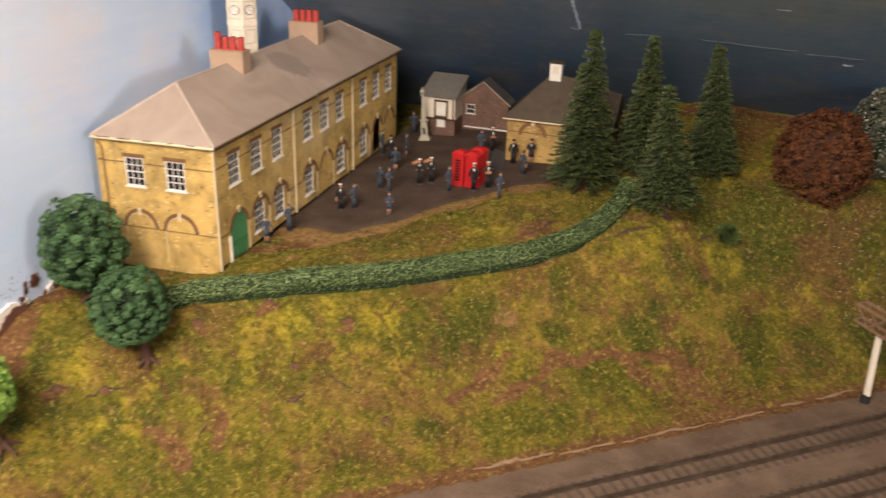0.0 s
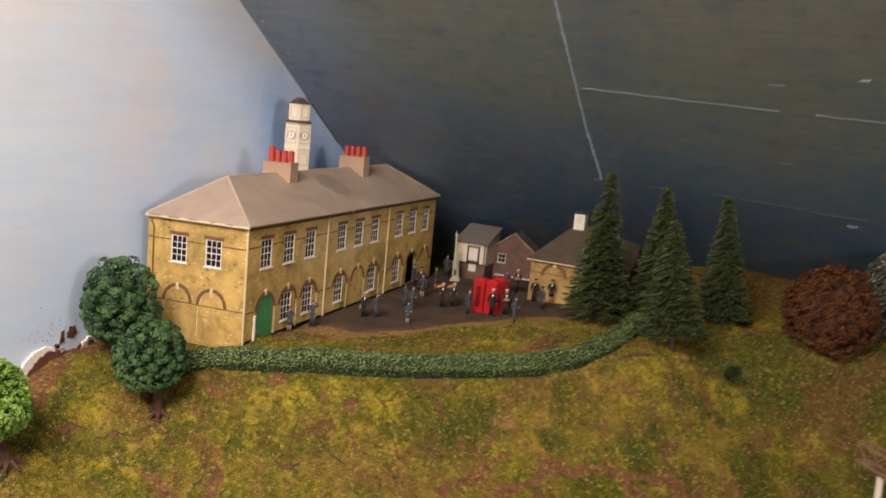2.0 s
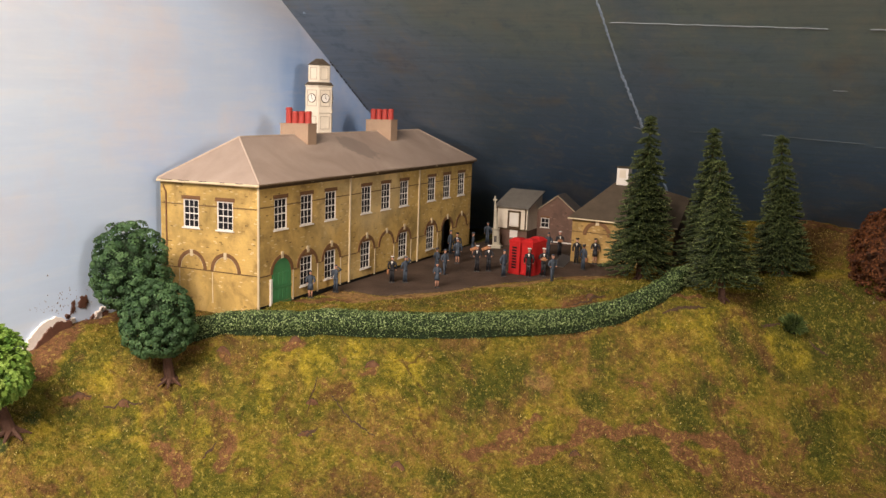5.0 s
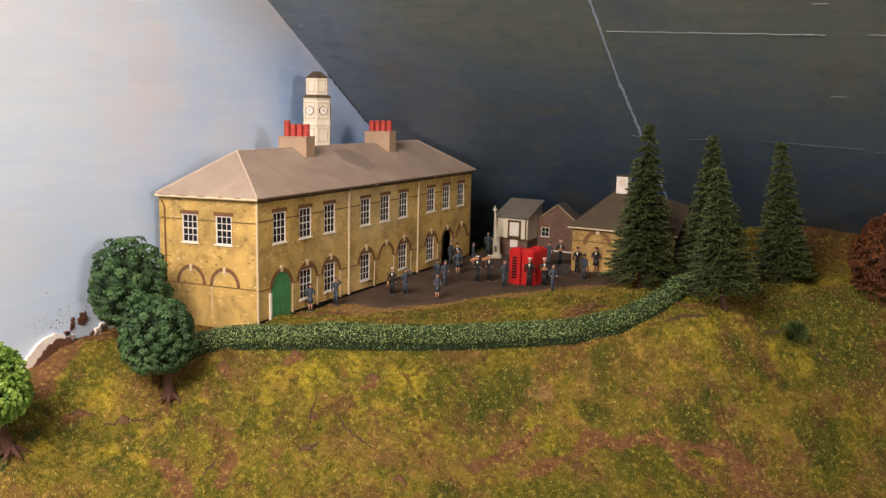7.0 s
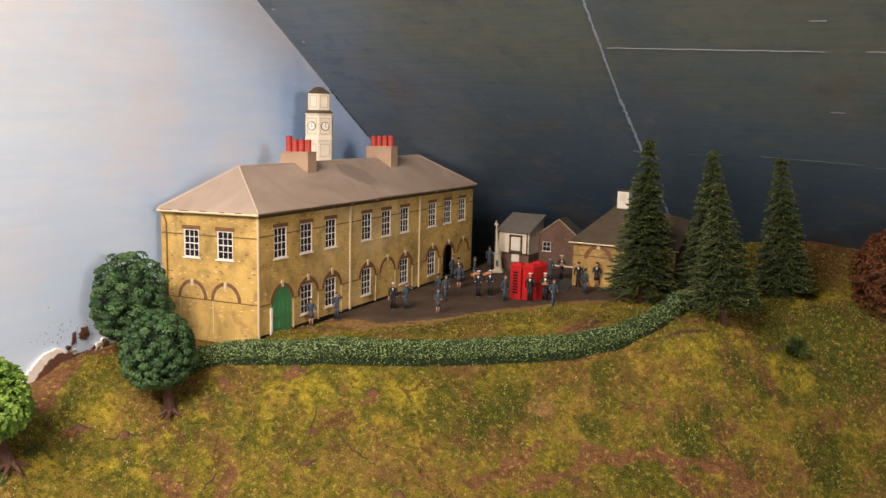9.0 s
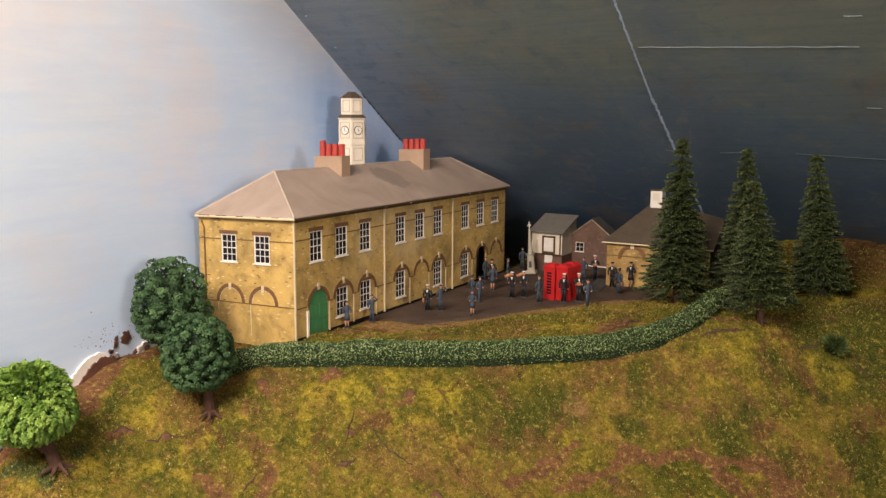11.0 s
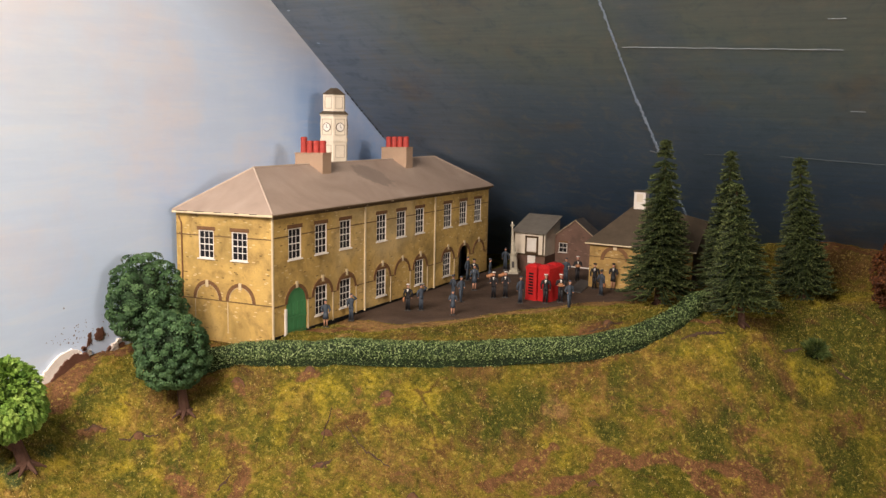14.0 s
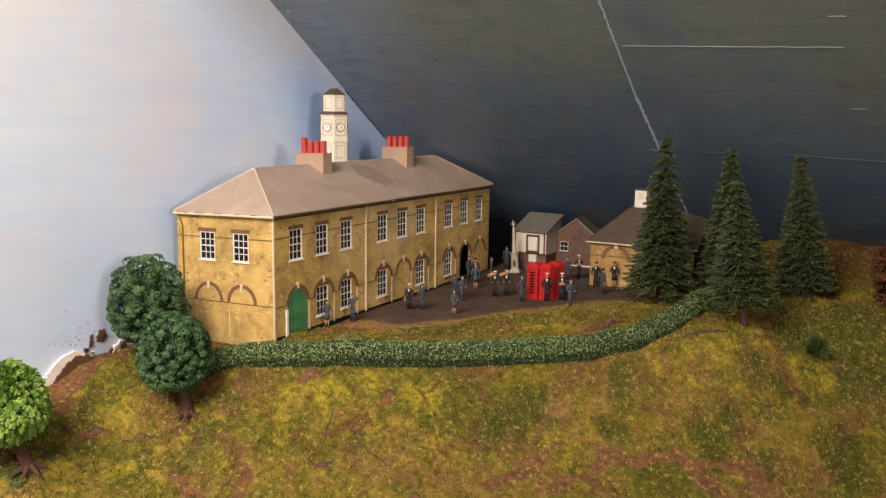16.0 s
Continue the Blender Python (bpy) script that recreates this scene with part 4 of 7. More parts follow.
# black lumps added in place of the ragged dark crack of wall and slope
rng = random.Random(9)
bm = bmesh.new()
for i in range(36):
    s = 0.247 + 0.048 * i / 35 + rng.uniform(-0.001, 0.001)
    p = Vector((-0.4395, slope_y(s) - 0.0012, s))
    m = Matrix.LocRotScale(p, Euler((rng.uniform(0, 3), rng.uniform(0, 3), rng.uniform(0, 3))), (rng.uniform(0.0006, 0.0015), rng.uniform(0.0004, 0.0010), rng.uniform(0.0003, 0.0008)))
    bmesh.ops.create_icosphere(bm, subdivisions=1, radius=1, matrix=m)
tagged(part("corner_crack_lumps", bm, BLACK), "black lumps for the ragged dark crack of wall and slope", "trim", kind="structure")


def wall_blob(name, points, material, label, thick=0.0012, seed=1):
    """A daub on the west wall; points (y, z) round its middle are roughened into an uneven edge."""
    rng = random.Random(seed)
    outline = []
    for (ay, az), (by, bz) in zip(points, points[1:] + points[:1]):
        for k in range(9):
            t = k / 9
            outline.append((ay + (by - ay) * t + rng.uniform(-0.0009, 0.0009), az + (bz - az) * t + rng.uniform(-0.0009, 0.0009)))
    bm = bmesh.new()
    solid(bm, [(-0.4408, y, z) for y, z in outline], [(-0.4405 + thick, y, z) for y, z in outline])
    bmesh.ops.recalc_face_normals(bm, faces=bm.faces)
    return tagged(part(name, bm, material), label, "wall daub", kind="structure")


wall_blob("plaster_daub", [(0.385, 0.072), (0.395, 0.086), (0.408, 0.0965), (0.4205, 0.0985), (0.428, 0.095), (0.42, 0.08), (0.40, 0.06)], PLASTER, "bare white plaster edge above the brown hillside", 0.002, 1)
wall_blob("earth_daub", [(0.392, 0.05), (0.400, 0.080), (0.411, 0.0905), (0.421, 0.0945), (0.431, 0.0935), (0.440, 0.080), (0.44, 0.06)], SOIL, "brown scenic paint smeared up the wall", 0.0032, 2)
wall_blob("earth_daub", [(0.4405, 0.1015), (0.446, 0.0995), (0.4495, 0.104), (0.4475, 0.109), (0.4425, 0.1085)], SOIL, "brown paint daub on the pale blue wall", 0.0008, 3)
wall_blob("earth_daub", [(0.4335, 0.0975), (0.4375, 0.0985), (0.437, 0.107), (0.4350, 0.1075), (0.4345, 0.101)], SOIL, "brown paint daub on the pale blue wall", 0.0008, 4)
wall_blob("plaster_daub", [(0.446, 0.082), (0.452, 0.0865), (0.456, 0.094), (0.460, 0.0955), (0.462, 0.090), (0.456, 0.082)], PLASTER, "bare white plaster edge above the brown hillside", 0.002, 5)
wall_blob("blue_daub", [(0.316, 0.060), (0.318, 0.080), (0.324, 0.092), (0.336, 0.094), (0.346, 0.084), (0.346, 0.060)], BLUEPAINT, "bright blue paint patch low on the wall", 0.0006, 6)
wall_blob("earth_daub", [(0.29, 0.020), (0.29, 0.071), (0.318, 0.070), (0.332, 0.073), (0.338, 0.064), (0.336, 0.045), (0.334, 0.020)], SOIL, "brown scenic paint smeared up the wall", 0.0024, 7)
wall_blob("plaster_daub", [(0.29, 0.040), (0.29, 0.049), (0.315, 0.0485), (0.334, 0.051), (0.338, 0.046), (0.32, 0.042)], PLASTER, "bare white plaster edge above the brown hillside", 0.0034, 8)


for y, z, size, mat, seed in ((0.4535, 0.0905, 0.0030, SOIL, 11), (0.4575, 0.0925, 0.0026, PLASTER, 12), (0.4500, 0.0870, 0.0024, PLASTER, 13), (0.4640, 0.0905, 0.0040, SOIL, 14), (0.4620, 0.0960, 0.0018, PLASTER, 15), (0.4465, 0.0885, 0.0026, SOIL, 16), (0.4300, 0.0965, 0.0014, SOIL, 17), (0.4340, 0.0930, 0.0022, PLASTER, 18)):
    rng = random.Random(seed)
    shape = [(y + size * rng.uniform(0.6, 1.3) * math.cos(k * 0.9), z + 0.8 * size * rng.uniform(0.6, 1.3) * math.sin(k * 0.9)) for k in range(7)]
    wall_blob("plaster_daub" if mat is PLASTER else "earth_daub", shape, mat, "bare white plaster fleck on the wall" if mat is PLASTER else "brown scenic paint fleck on the wall", 0.0016 + 0.0001 * (seed - 10), seed)

# fine splashes of brown paint over the wall above the daubs
rng = random.Random(23)
bm = bmesh.new()
for i in range(60):
    y, z, r = rng.gauss(0.430, 0.014), 0.100 + abs(rng.gauss(0, 0.012)), rng.uniform(0.00015, 0.0005)
    bmesh.ops.create_icosphere(bm, subdivisions=1, radius=1, matrix=Matrix.LocRotScale((-0.4404, y, z), None, (0.0002, r * rng.uniform(0.6, 1.2), r * rng.uniform(0.8, 2.0))))
tagged(part("paint_splashes", bm, SOIL), "fine brown paint splashes on the pale blue wall", "wall daub", kind="structure")


# ---- yard ----
def make_yard():
    step = 0.004
    bm = bmesh.new()
    grid = {}
    for j in range(int(0.49 / step)):
        for i in range(int(0.21 / step)):
            x, y = -0.3325 + i * step, 0.545 + j * step
            d = in_yard(x, y)
            if d < -0.008:
                continue
            z = yard_level(x) + 0.0004 * noise.noise((x * 150, y * 150, 2.0)) - 0.004 * (1 - smooth(-0.008, 0.003, d))
            grid[i, j] = bm.verts.new((x, y, z))
    for (i, j), v in list(grid.items()):
        quad = [grid.get(k) for k in ((i, j), (i + 1, j), (i + 1, j + 1), (i, j + 1))]
        if all(quad):
            bm.faces.new(quad)
    ob = part("pavement", bm, YARD)
    for p in ob.data.polygons:
        p.use_smooth = True
    return tagged(ob, "dark ash-covered yard before the long house", "yard", kind="structure")


make_yard()


# ---- long yellow house ----
def long_house():
    base = 0.0985
    house = thing("long_house", (-0.332, 0.517, base), "long two-storey yellow brick house with hipped roof", "building")
    long, wide, high = 0.3655, 0.1, 0.0955

    def front(u, z, d):
        return (-d, u, z)

    def end(u, z, d):
        return (-u, d, z)

    bays = [m + k for k in (0.0, 0.123, 0.246) for m in (0.0265, 0.0600, 0.0938)]
    upper = [(u - 0.0079, u + 0.0079, 0.0592, 0.0835, False) for u in bays]
    lower = [(u - 0.0079, u + 0.0079, 0.0085, 0.0330, False) for i, u in enumerate(bays) if i in (1, 2, 3, 5, 6)]
    doors = [(bays[0] + 0.0018 - 0.0128, bays[0] + 0.0018 + 0.0128, 0.0011, 0.0378, True), (bays[7] + 0.004 - 0.0115, bays[7] + 0.004 + 0.0115, 0.0011, 0.0365, True)]
    part("front_wall", wall_face(front, 0.0, long, 0.0011, high, 0.0022, upper + lower + doors), STONE, house)
    ends = [(0.0325, 0.0245), (0.0682, 0.0600)]
    gable = [(u - 0.0080, u + 0.0080, 0.0588, 0.0812, False) for u in (0.0329, 0.0676)]
    part("end_wall", wall_face(end, 0.0023, wide - 0.0023, -0.008, high, 0.0022, gable), STONE, house)
    part("end_wall", boxed((-wide + 0.0023, long - 0.0022, 0), (-0.0023, long, high)), STONE, house)
    part("back_wall", boxed((-wide, 0, 0), (-wide + 0.0022, long, high)), STONE, house)
    # black box that paints the shade in the gap under the walls
    part("plinth", boxed((-wide + 0.003, 0.003, -0.006), (-0.0035, long - 0.003, 0.0016)), BLACK, house, "black filler that paints the shaded gap under the card walls")
    for u in bays:
        sash_window(front, u, 0.0592, 0.0158, 0.0243, house)
        part("lintel", slab(front, u - 0.0092, u + 0.0092, 0.0835, 0.0866, -0.0004, 0.001), ARCHBRICK, house, "brown brick window lintel")
    for i, u in enumerate(bays):
        mid = u + (0.0018 if i == 0 else 0.004 if i in (7, 8) else 0.0028 if i in (4,) else 0.0018)
        part("arch", arch_ring(front, mid, 0.0245, 0.0117, 0.0146, -0.0005, 0.0006), ARCHBRICK, house, "brown brick arch")
        part("keystone", slab(front, mid - 0.0013, mid + 0.0013, 0.0360, 0.0412, -0.0009, 0.0004), PALESTONE, house, "pale keystone")
        if i in (1, 2, 3, 5, 6):
            sash_window(front, u, 0.0085, 0.0158, 0.0245, house)
            part("lintel", slab(front, u - 0.0092, u + 0.0092, 0.0330, 0.0352, -0.0004, 0.001), ARCHBRICK, house, "brown brick window lintel")
        if i not in (7, 8):
            part("pilaster", slab(front, mid + 0.0139, mid + 0.0150, 0.0, 0.0245, -0.0004, 0.0004), PALESTONE, house, "thin pale edging strip")
    # green door leaf with its panels, and the open doorway backed in black
    mid = bays[0] + 0.0018
    bm = bmesh.new()
    shape = [(mid - 0.0126, -0.001), (mid + 0.0126, -0.001)] + [(mid + 0.0126 * math.cos(math.pi * k / 14), 0.0250 + 0.0126 * math.sin(math.pi * k / 14)) for k in range(15)]
    solid(bm, [front(u, z, 0.0004) for u, z in shape], [front(u, z, 0.0016) for u, z in shape])
    bmesh.ops.recalc_face_normals(bm, faces=bm.faces)
    leaf = part("door", bm, GREENDOOR, house, "green panelled double door under a brick arch")
    for a in (-0.0105, -0.0045, 0.0010, 0.0065):
        for z0, z1 in ((0.003, 0.0115), (0.0145, 0.0245)):
            part("panel", slab(front, mid + a, mid + a + 0.0040, z0, z1, -0.0001, 0.0006), GREENDOOR, leaf)
    part("rail", slab(front, mid - 0.0124, mid + 0.0124, 0.0122, 0.0136, -0.0003, 0.0006), GREENDOOR, leaf)
    part("door_jamb", slab(front, mid - 0.0152, mid - 0.0130, -0.001, 0.021, -0.0012, 0.0004), WHITE, house, "chipped white door jamb")
    # black sheet that paints the unlit inside of the doorway
    part("doorway", slab(front, bays[7] - 0.010, bays[7] + 0.017, 0.0, 0.038, 0.010, 0.011), BLACK, house, "black sheet for the unlit inside of the open doorway")
    # blind arches of the end wall
    for (u, v) in ((0.0325, 0), (0.0672, 0)):
        part("arch", arch_ring(end, u, 0.0258, 0.0122, 0.0152, -0.0005, 0.0006), ARCHBRICK, house, "brown brick arch")
        part("arch_edge", arch_ring(end, u, 0.0258, 0.0117, 0.0121, -0.0003, 0.0006), PALESTONE, house, "thin pale edge inside the arch")
        part("pilaster", slab(end, u + 0.0132, u + 0.0138, 0.0, 0.0248, -0.0003, 0.0004), PALESTONE, house, "thin pale edging strip")
        part("keystone", slab(end, u - 0.0014, u + 0.0014, 0.0358, 0.0412, -0.0009, 0.0004), PALESTONE, house, "pale keystone")
        sash_window(end, u + 0.0004, 0.0588, 0.0160, 0.0224, house)
        part("lintel", slab(end, u - 0.0094, u + 0.0100, 0.0812, 0.0842, -0.0004, 0.001), ARCHBRICK, house, "brown brick window lintel")
    # string courses between the openings
    marks = [0.0003] + [k for u in bays for k in (u - 0.0079, u + 0.0079)] + [long]
    for a, b in zip(marks[::2], marks[1::2]):
        part("string_course", slab(front, a, b, 0.0776, 0.0785, -0.0003, 0.0002), LINEBRICK, house, "thin dark string course")
    mids = [u + (0.0018 if i == 0 else 0.004 if i in (7, 8) else 0.0028 if i == 4 else 0.0018) for i, u in enumerate(bays)]
    marks = [0.0003] + [k for m in mids for k in (m - 0.0148, m + 0.0150)] + [long]
    for a, b in zip(marks[::2], marks[1::2]):
        if b - a > 0.0005:
            part("string_course", slab(front, a, b, 0.0240, 0.0250, -0.0003, 0.0002), LINEBRICK, house, "thin dark string course")
    for a, b in ((0.0003, 0.0248), (0.0410, 0.0595), (0.0757, 0.0995)):
        part("string_course", slab(end, a, b, 0.0765, 0.0774, -0.0003, 0.0002), LINEBRICK, house, "thin dark string course")
    part("string_course", slab(end, 0.0003, 0.0995, 0.0250, 0.0259, -0.0002, 0.0002), LINEBRICK, house, "thin dark string course")
    # downpipes and corner edging
    for u in (0.1228, 0.2458):
        part("downpipe", slab(front, u - 0.0008, u + 0.0008, 0.0, high - 0.001, -0.0012, 0.0002), PALESTONE, house, "pale rainwater downpipe")
    part("corner_edging", boxed((-0.0009, -0.0005, -0.002), (0.0005, 0.0009, high)), PALESTONE, house, "pale worn card edge at the corner")
    bm = bmesh.new()
    rod(bm, (-0.0935, -0.0008, 0.022), (-0.0935, -0.0008, 0.086), 0.0006, 0.0006, 8)
    rod(bm, (-0.0935, -0.0008, 0.086), (-0.0965, -0.0008, 0.0915), 0.0006, 0.0006, 8)
    part("downpipe", bm, ARCHBRICK, house, "thin brown downpipe on the end wall")
    # roof
    e, t = 0.0035, 0.0012
    x0, x1, y0, y1 = e, -wide - 0.0002, -e, long + e
    rx, ra, rb, top, eave = -0.052, 0.0390, 0.3335, 0.1292, 0.0966
    bm = bmesh.new()
    corner = [bm.verts.new(p) for p in ((x0, y0, eave), (x0, y1, eave), (x1, y1, eave), (x1, y0, eave))]
    under = [bm.verts.new((v.co.x, v.co.y, v.co.z - t)) for v in corner]
    a, b = bm.verts.new((rx, ra, top)), bm.verts.new((rx, rb, top))
    bm.faces.new((corner[0], corner[1], b, a))
    bm.faces.new((corner[1], corner[2], b))
    bm.faces.new((corner[2], corner[3], a, b))
    bm.faces.new((corner[3], corner[0], a))
    bm.faces.new(under)
    for i in range(4):
        bm.faces.new((corner[i], corner[(i + 1) % 4], under[(i + 1) % 4], under[i]))
    bmesh.ops.recalc_face_normals(bm, faces=bm.faces)
    # slightly sagging eaves
    bmesh.ops.subdivide_edges(bm, edges=[k for k in bm.edges if abs(k.verts[0].co.z - k.verts[1].co.z) < 1e-5 and k.calc_length() > 0.2], cuts=12)
    for v in bm.verts:
        if v.co.z < eave + 0.0005 and v.co.x > 0:
            v.co.z += 0.0007 * noise.noise((v.co.y * 30, 0.5, 0.2))
    roof = part("roof", bm, ROOF, house, "faded brown-grey hipped card roof")
    for p, q in (((x0, y0, eave), (rx, ra, top)), ((x0, y1, eave), (rx, rb, top)), ((x1, y0, eave), (rx, ra, top)), ((rx, ra, top), (rx, rb, top))):
        bm = bmesh.new()
        rod(bm, Vector(p) + Vector((0, 0, 0.0002)), Vector(q) + Vector((0, 0, 0.0002)), 0.0007, 0.0007, 6)
        part("ridge_strip", bm, PALEROOF if p[1] < 0.1 else ROOF, roof)
    # the front gutter's dark brown also paints the shadow line under the eaves
    for p, q in (((x0, y0, 0.0952), (x0, y1, 0.0952)), ((x0, y0, 0.0952), (x1, y0, 0.0952))):
        bm = bmesh.new()
        at_end = abs(p[0] - q[0]) > 0.01
        rod(bm, p, q, 0.0010 if at_end else 0.0008, 0.0010 if at_end else 0.0008, 8)
        part("gutter", bm, PALESTONE if at_end else BROWNWOOD, house, "thin gutter along the eaves")
    # fascia board with the eave shadow put into its dark brown
    part("fascia", boxed((0.0003, 0.0, 0.0925), (0.0020, long, 0.0945), 0.0002), BROWNWOOD, house, "dark brown fascia board that also paints the eave shadow")
    rng = random.Random(61)
    for k in range(11):
        y, z = long * (0.10 + 0.08 * k + rng.uniform(-0.02, 0.02)), rng.uniform(0.0936, 0.0950)
        part("worn_chip", boxed((0.0018, y, z), (0.0043 if z > 0.0945 else 0.0022, y + rng.uniform(0.0012, 0.005), z + 0.0006)), PALESTONE, house, "pale worn chip on the eaves")
    # black strips that paint the shade between gutter and roof card
    for k in range(5):
        x = -0.012 - 0.018 * k
        part("gap_shade_strip", boxed((x, -0.0042, 0.0957), (x - rng.uniform(0.004, 0.012), -0.0030, 0.0963)), BLACK, house, "black strip painted as gap shade between gutter and roof card")
    # stacks across the ridge
    for y, x_front, x_back, top_z, tall in ((0.1183, -0.0375, -0.0680, 0.1385, (0.0145, 0.0112, 0.0112, 0.0112)), (0.2550, -0.0360, -0.0660, 0.1405, (0.0112, 0.0112, 0.0112, 0.0112))):
        half = 0.0064
        bm = boxed((x_front, y - half, 0.104), (x_back, y + half, top_z), 0.0002)
        stack = part("chimney", bm, CHIMNEY, house, "plain tan chimney stack with red pots")
        part("stack_cap", boxed((x_front + 0.0004, y - half - 0.0004, top_z), (x_back - 0.0004, y + half + 0.0004, top_z + 0.0007)), CHIMNEY, stack)
        for k in range(4):
            x = x_back + 0.0050 + k * (x_front - x_back - 0.0095) / 3
            bm = bmesh.new()
            rod(bm, (x, y, top_z), (x, y, top_z + tall[k]), 0.0030, 0.0027, 14)
            rod(bm, (x, y, top_z + tall[k] - 0.0022), (x, y, top_z + tall[k] - 0.0012), 0.0032, 0.0032, 14)
            pot = part("chimney_pot", bm, POT, stack, "red clay chimney pot")
            bm = bmesh.new()
            rod(bm, (x, y, top_z + tall[k] - 0.0002), (x, y, top_z + tall[k] + 0.0001), 0.0020, 0.0020, 12)
            part("flue", bm, BLACK, pot)
    # the card house has settled askew: lower along the wall, higher at its near corner
    for ob in house.children_recursive:
        for v in ob.data.vertices:
            v.co.z += 0.0018 - 0.0025 * v.co.y + 0.031 * v.co.x
    return house


long_house()


def clock_tower():
    """Six-sided cream clock turret of three stages."""
    cx, cy = -0.4105, 0.7015
    tower = thing("clock_tower", (cx, cy, 0.2035), "six-sided cream clock turret standing on the roof", "clock tower")
    a0 = radians(-57)

    def stage(name, r0, r1, z0, z1, mat, parent=tower, label=""):
        bm = bmesh.new()
        solid(bm, ring(0, 0, r0 * 0.95, z0 - 0.2035, 6, a0), ring(0, 0, r1 * 0.95, z1 - 0.2035, 6, a0))
        bmesh.ops.recalc_face_normals(bm, faces=bm.faces)
        return part(name, bm, mat, parent, label)

    low = stage("lower_stage", 0.0148, 0.0148, 0.198, 0.2455, CREAM)
    stage("ledge", 0.0158, 0.0155, 0.2455, 0.2485, CREAM)
    mid = stage("clock_stage", 0.0150, 0.0148, 0.2485, 0.2692, CREAM)
    stage("cornice", 0.0150, 0.0163, 0.2692, 0.2712, CREAM)
    stage("skirt_roof", 0.0165, 0.0130, 0.2712, 0.2742, DARKSLATE, tower, "brown skirt roof")
    top = stage("upper_stage", 0.0120, 0.0120, 0.2742, 0.2900, CREAM)
    stage("cap_roof", 0.0133, 0.0040, 0.2900, 0.2960, DARKSLATE, tower, "brown pointed cap roof")
    for k in range(6):
        ang = a0 + math.pi / 3 * k + math.pi / 6
        out, side = Vector((math.cos(ang), math.sin(ang), 0)), Vector((-math.sin(ang), math.cos(ang), 0))
        for host, rad, z0, z1, half in ((low, 0.0148, 0.230, 0.2425, 0.0050), (mid, 0.0149, 0.2515, 0.2670, 0.0054), (top, 0.0120, 0.2765, 0.2880, 0.0040)):
            ap = rad * 0.95 * math.cos(math.pi / 6)

            def spot(u, z, d):
                return out * (ap - d) + side * u + Vector((0, 0, z - 0.2035))

            # panel mouldings, their shadow lines put into the darker cream
            for p, q, r, s in ((-half, half, z0, z0 + 0.0007), (-half, half, z1 - 0.0007, z1), (-half, -half + 0.0007, z0, z1), (half - 0.0007, half, z0, z1)):
                part("moulding", slab(spot, p, q, r, s, -0.0004, 0.0003), SHADOWLINE, host)
            if host is mid and k in (0, 5, 1, 4):
                c = Vector((0, 0, 0.2592 - 0.2035)) + out * ap
                bm = bmesh.new()
                rod(bm, c, c + out * 0.0006, 0.0043, 0.0043, 20)
                part("clock_rim", bm, BROWNWOOD, host, "dark clock rim")
                bm = bmesh.new()
                rod(bm, c + out * 0.0003, c + out * 0.0008, 0.0037, 0.0037, 20)
                part("clock_face", bm, WHITE, host, "white clock face")
                bm = bmesh.new()
                rod(bm, c + out * 0.0009, c + out * 0.0009 + Vector((0, 0, 0.0028)), 0.00022, 0.00018, 5)
                rod(bm, c + out * 0.0009, c + out * 0.0009 + side * 0.0016 - Vector((0, 0, 0.0010)), 0.00025, 0.0002, 5)
                part("clock_hands", bm, BLACK, host)
    return tower


clock_tower()


# ---- small buildings at the back of the yard ----
def timbered_shed():
    x0, x1, y0, y1, z0 = -0.3095, -0.2715, 0.905, 0.948, 0.1000
    shed = thing("timbered_shed", (x0, y0, z0), "small cream half-timbered shed with lean-to slate roof", "shed")
    w, d = x1 - x0, y1 - y0
    eave, back = 0.0440, 0.0588

    def front(u, z, k):
        return (u, k, z)

    part("plinth", boxed((0, 0, 0), (w, d, 0.0187)), REDBRICK, shed, "brown brick lower wall")
    bm = bmesh.new()
    solid(bm, [(0.0003, 0.0003, 0.0187), (w - 0.0003, 0.0003, 0.0187), (w - 0.0003, d, 0.0187), (0.0003, d, 0.0187)],
          [(0.0003, 0.0003, eave), (w - 0.0003, 0.0003, eave), (w - 0.0003, d, back), (0.0003, d, back)])
    bmesh.ops.recalc_face_normals(bm, faces=bm.faces)
    part("wall", bm, CREAM, shed, "cream rendered upper wall")
    for a, b, c, e in ((0, 0.0012, 0.0187, eave), (w - 0.0030, w - 0.0016, 0.0187, eave), (0, w, 0.0182, 0.0200), (0.0140, 0.0158, 0.0187, 0.0400), (0.0278, 0.0298, 0.0187, 0.0400), (0.0140, 0.0298, 0.0385, 0.0405), (0.0158, 0.0278, 0.0195, 0.0225)):
        part("timber", slab(front, a, b, c, e, -0.0006, 0.0004), BROWNWOOD, shed, "dark brown timber")
    part("door_panel", slab(front, 0.0165, 0.0270, 0.0235, 0.0378, -0.0005, 0.0004), WHITE, shed)
    part("door_panel", slab(front, 0.0175, 0.0268, 0.0100, 0.0185, -0.0008, 0.0004), WHITE, shed)
    bm = bmesh.new()
    low = [(-0.002, -0.003, eave - 0.0004), (w + 0.002, -0.003, eave - 0.0004), (w + 0.002, d + 0.001, back + 0.0006), (-0.002, d + 0.001, back + 0.0006)]
    solid(bm, low, [(x, y, z + 0.0012) for x, y, z in low])
    bmesh.ops.recalc_face_normals(bm, faces=bm.faces)
    part("roof", bm, GREYSLATE, shed, "grey slate lean-to roof")


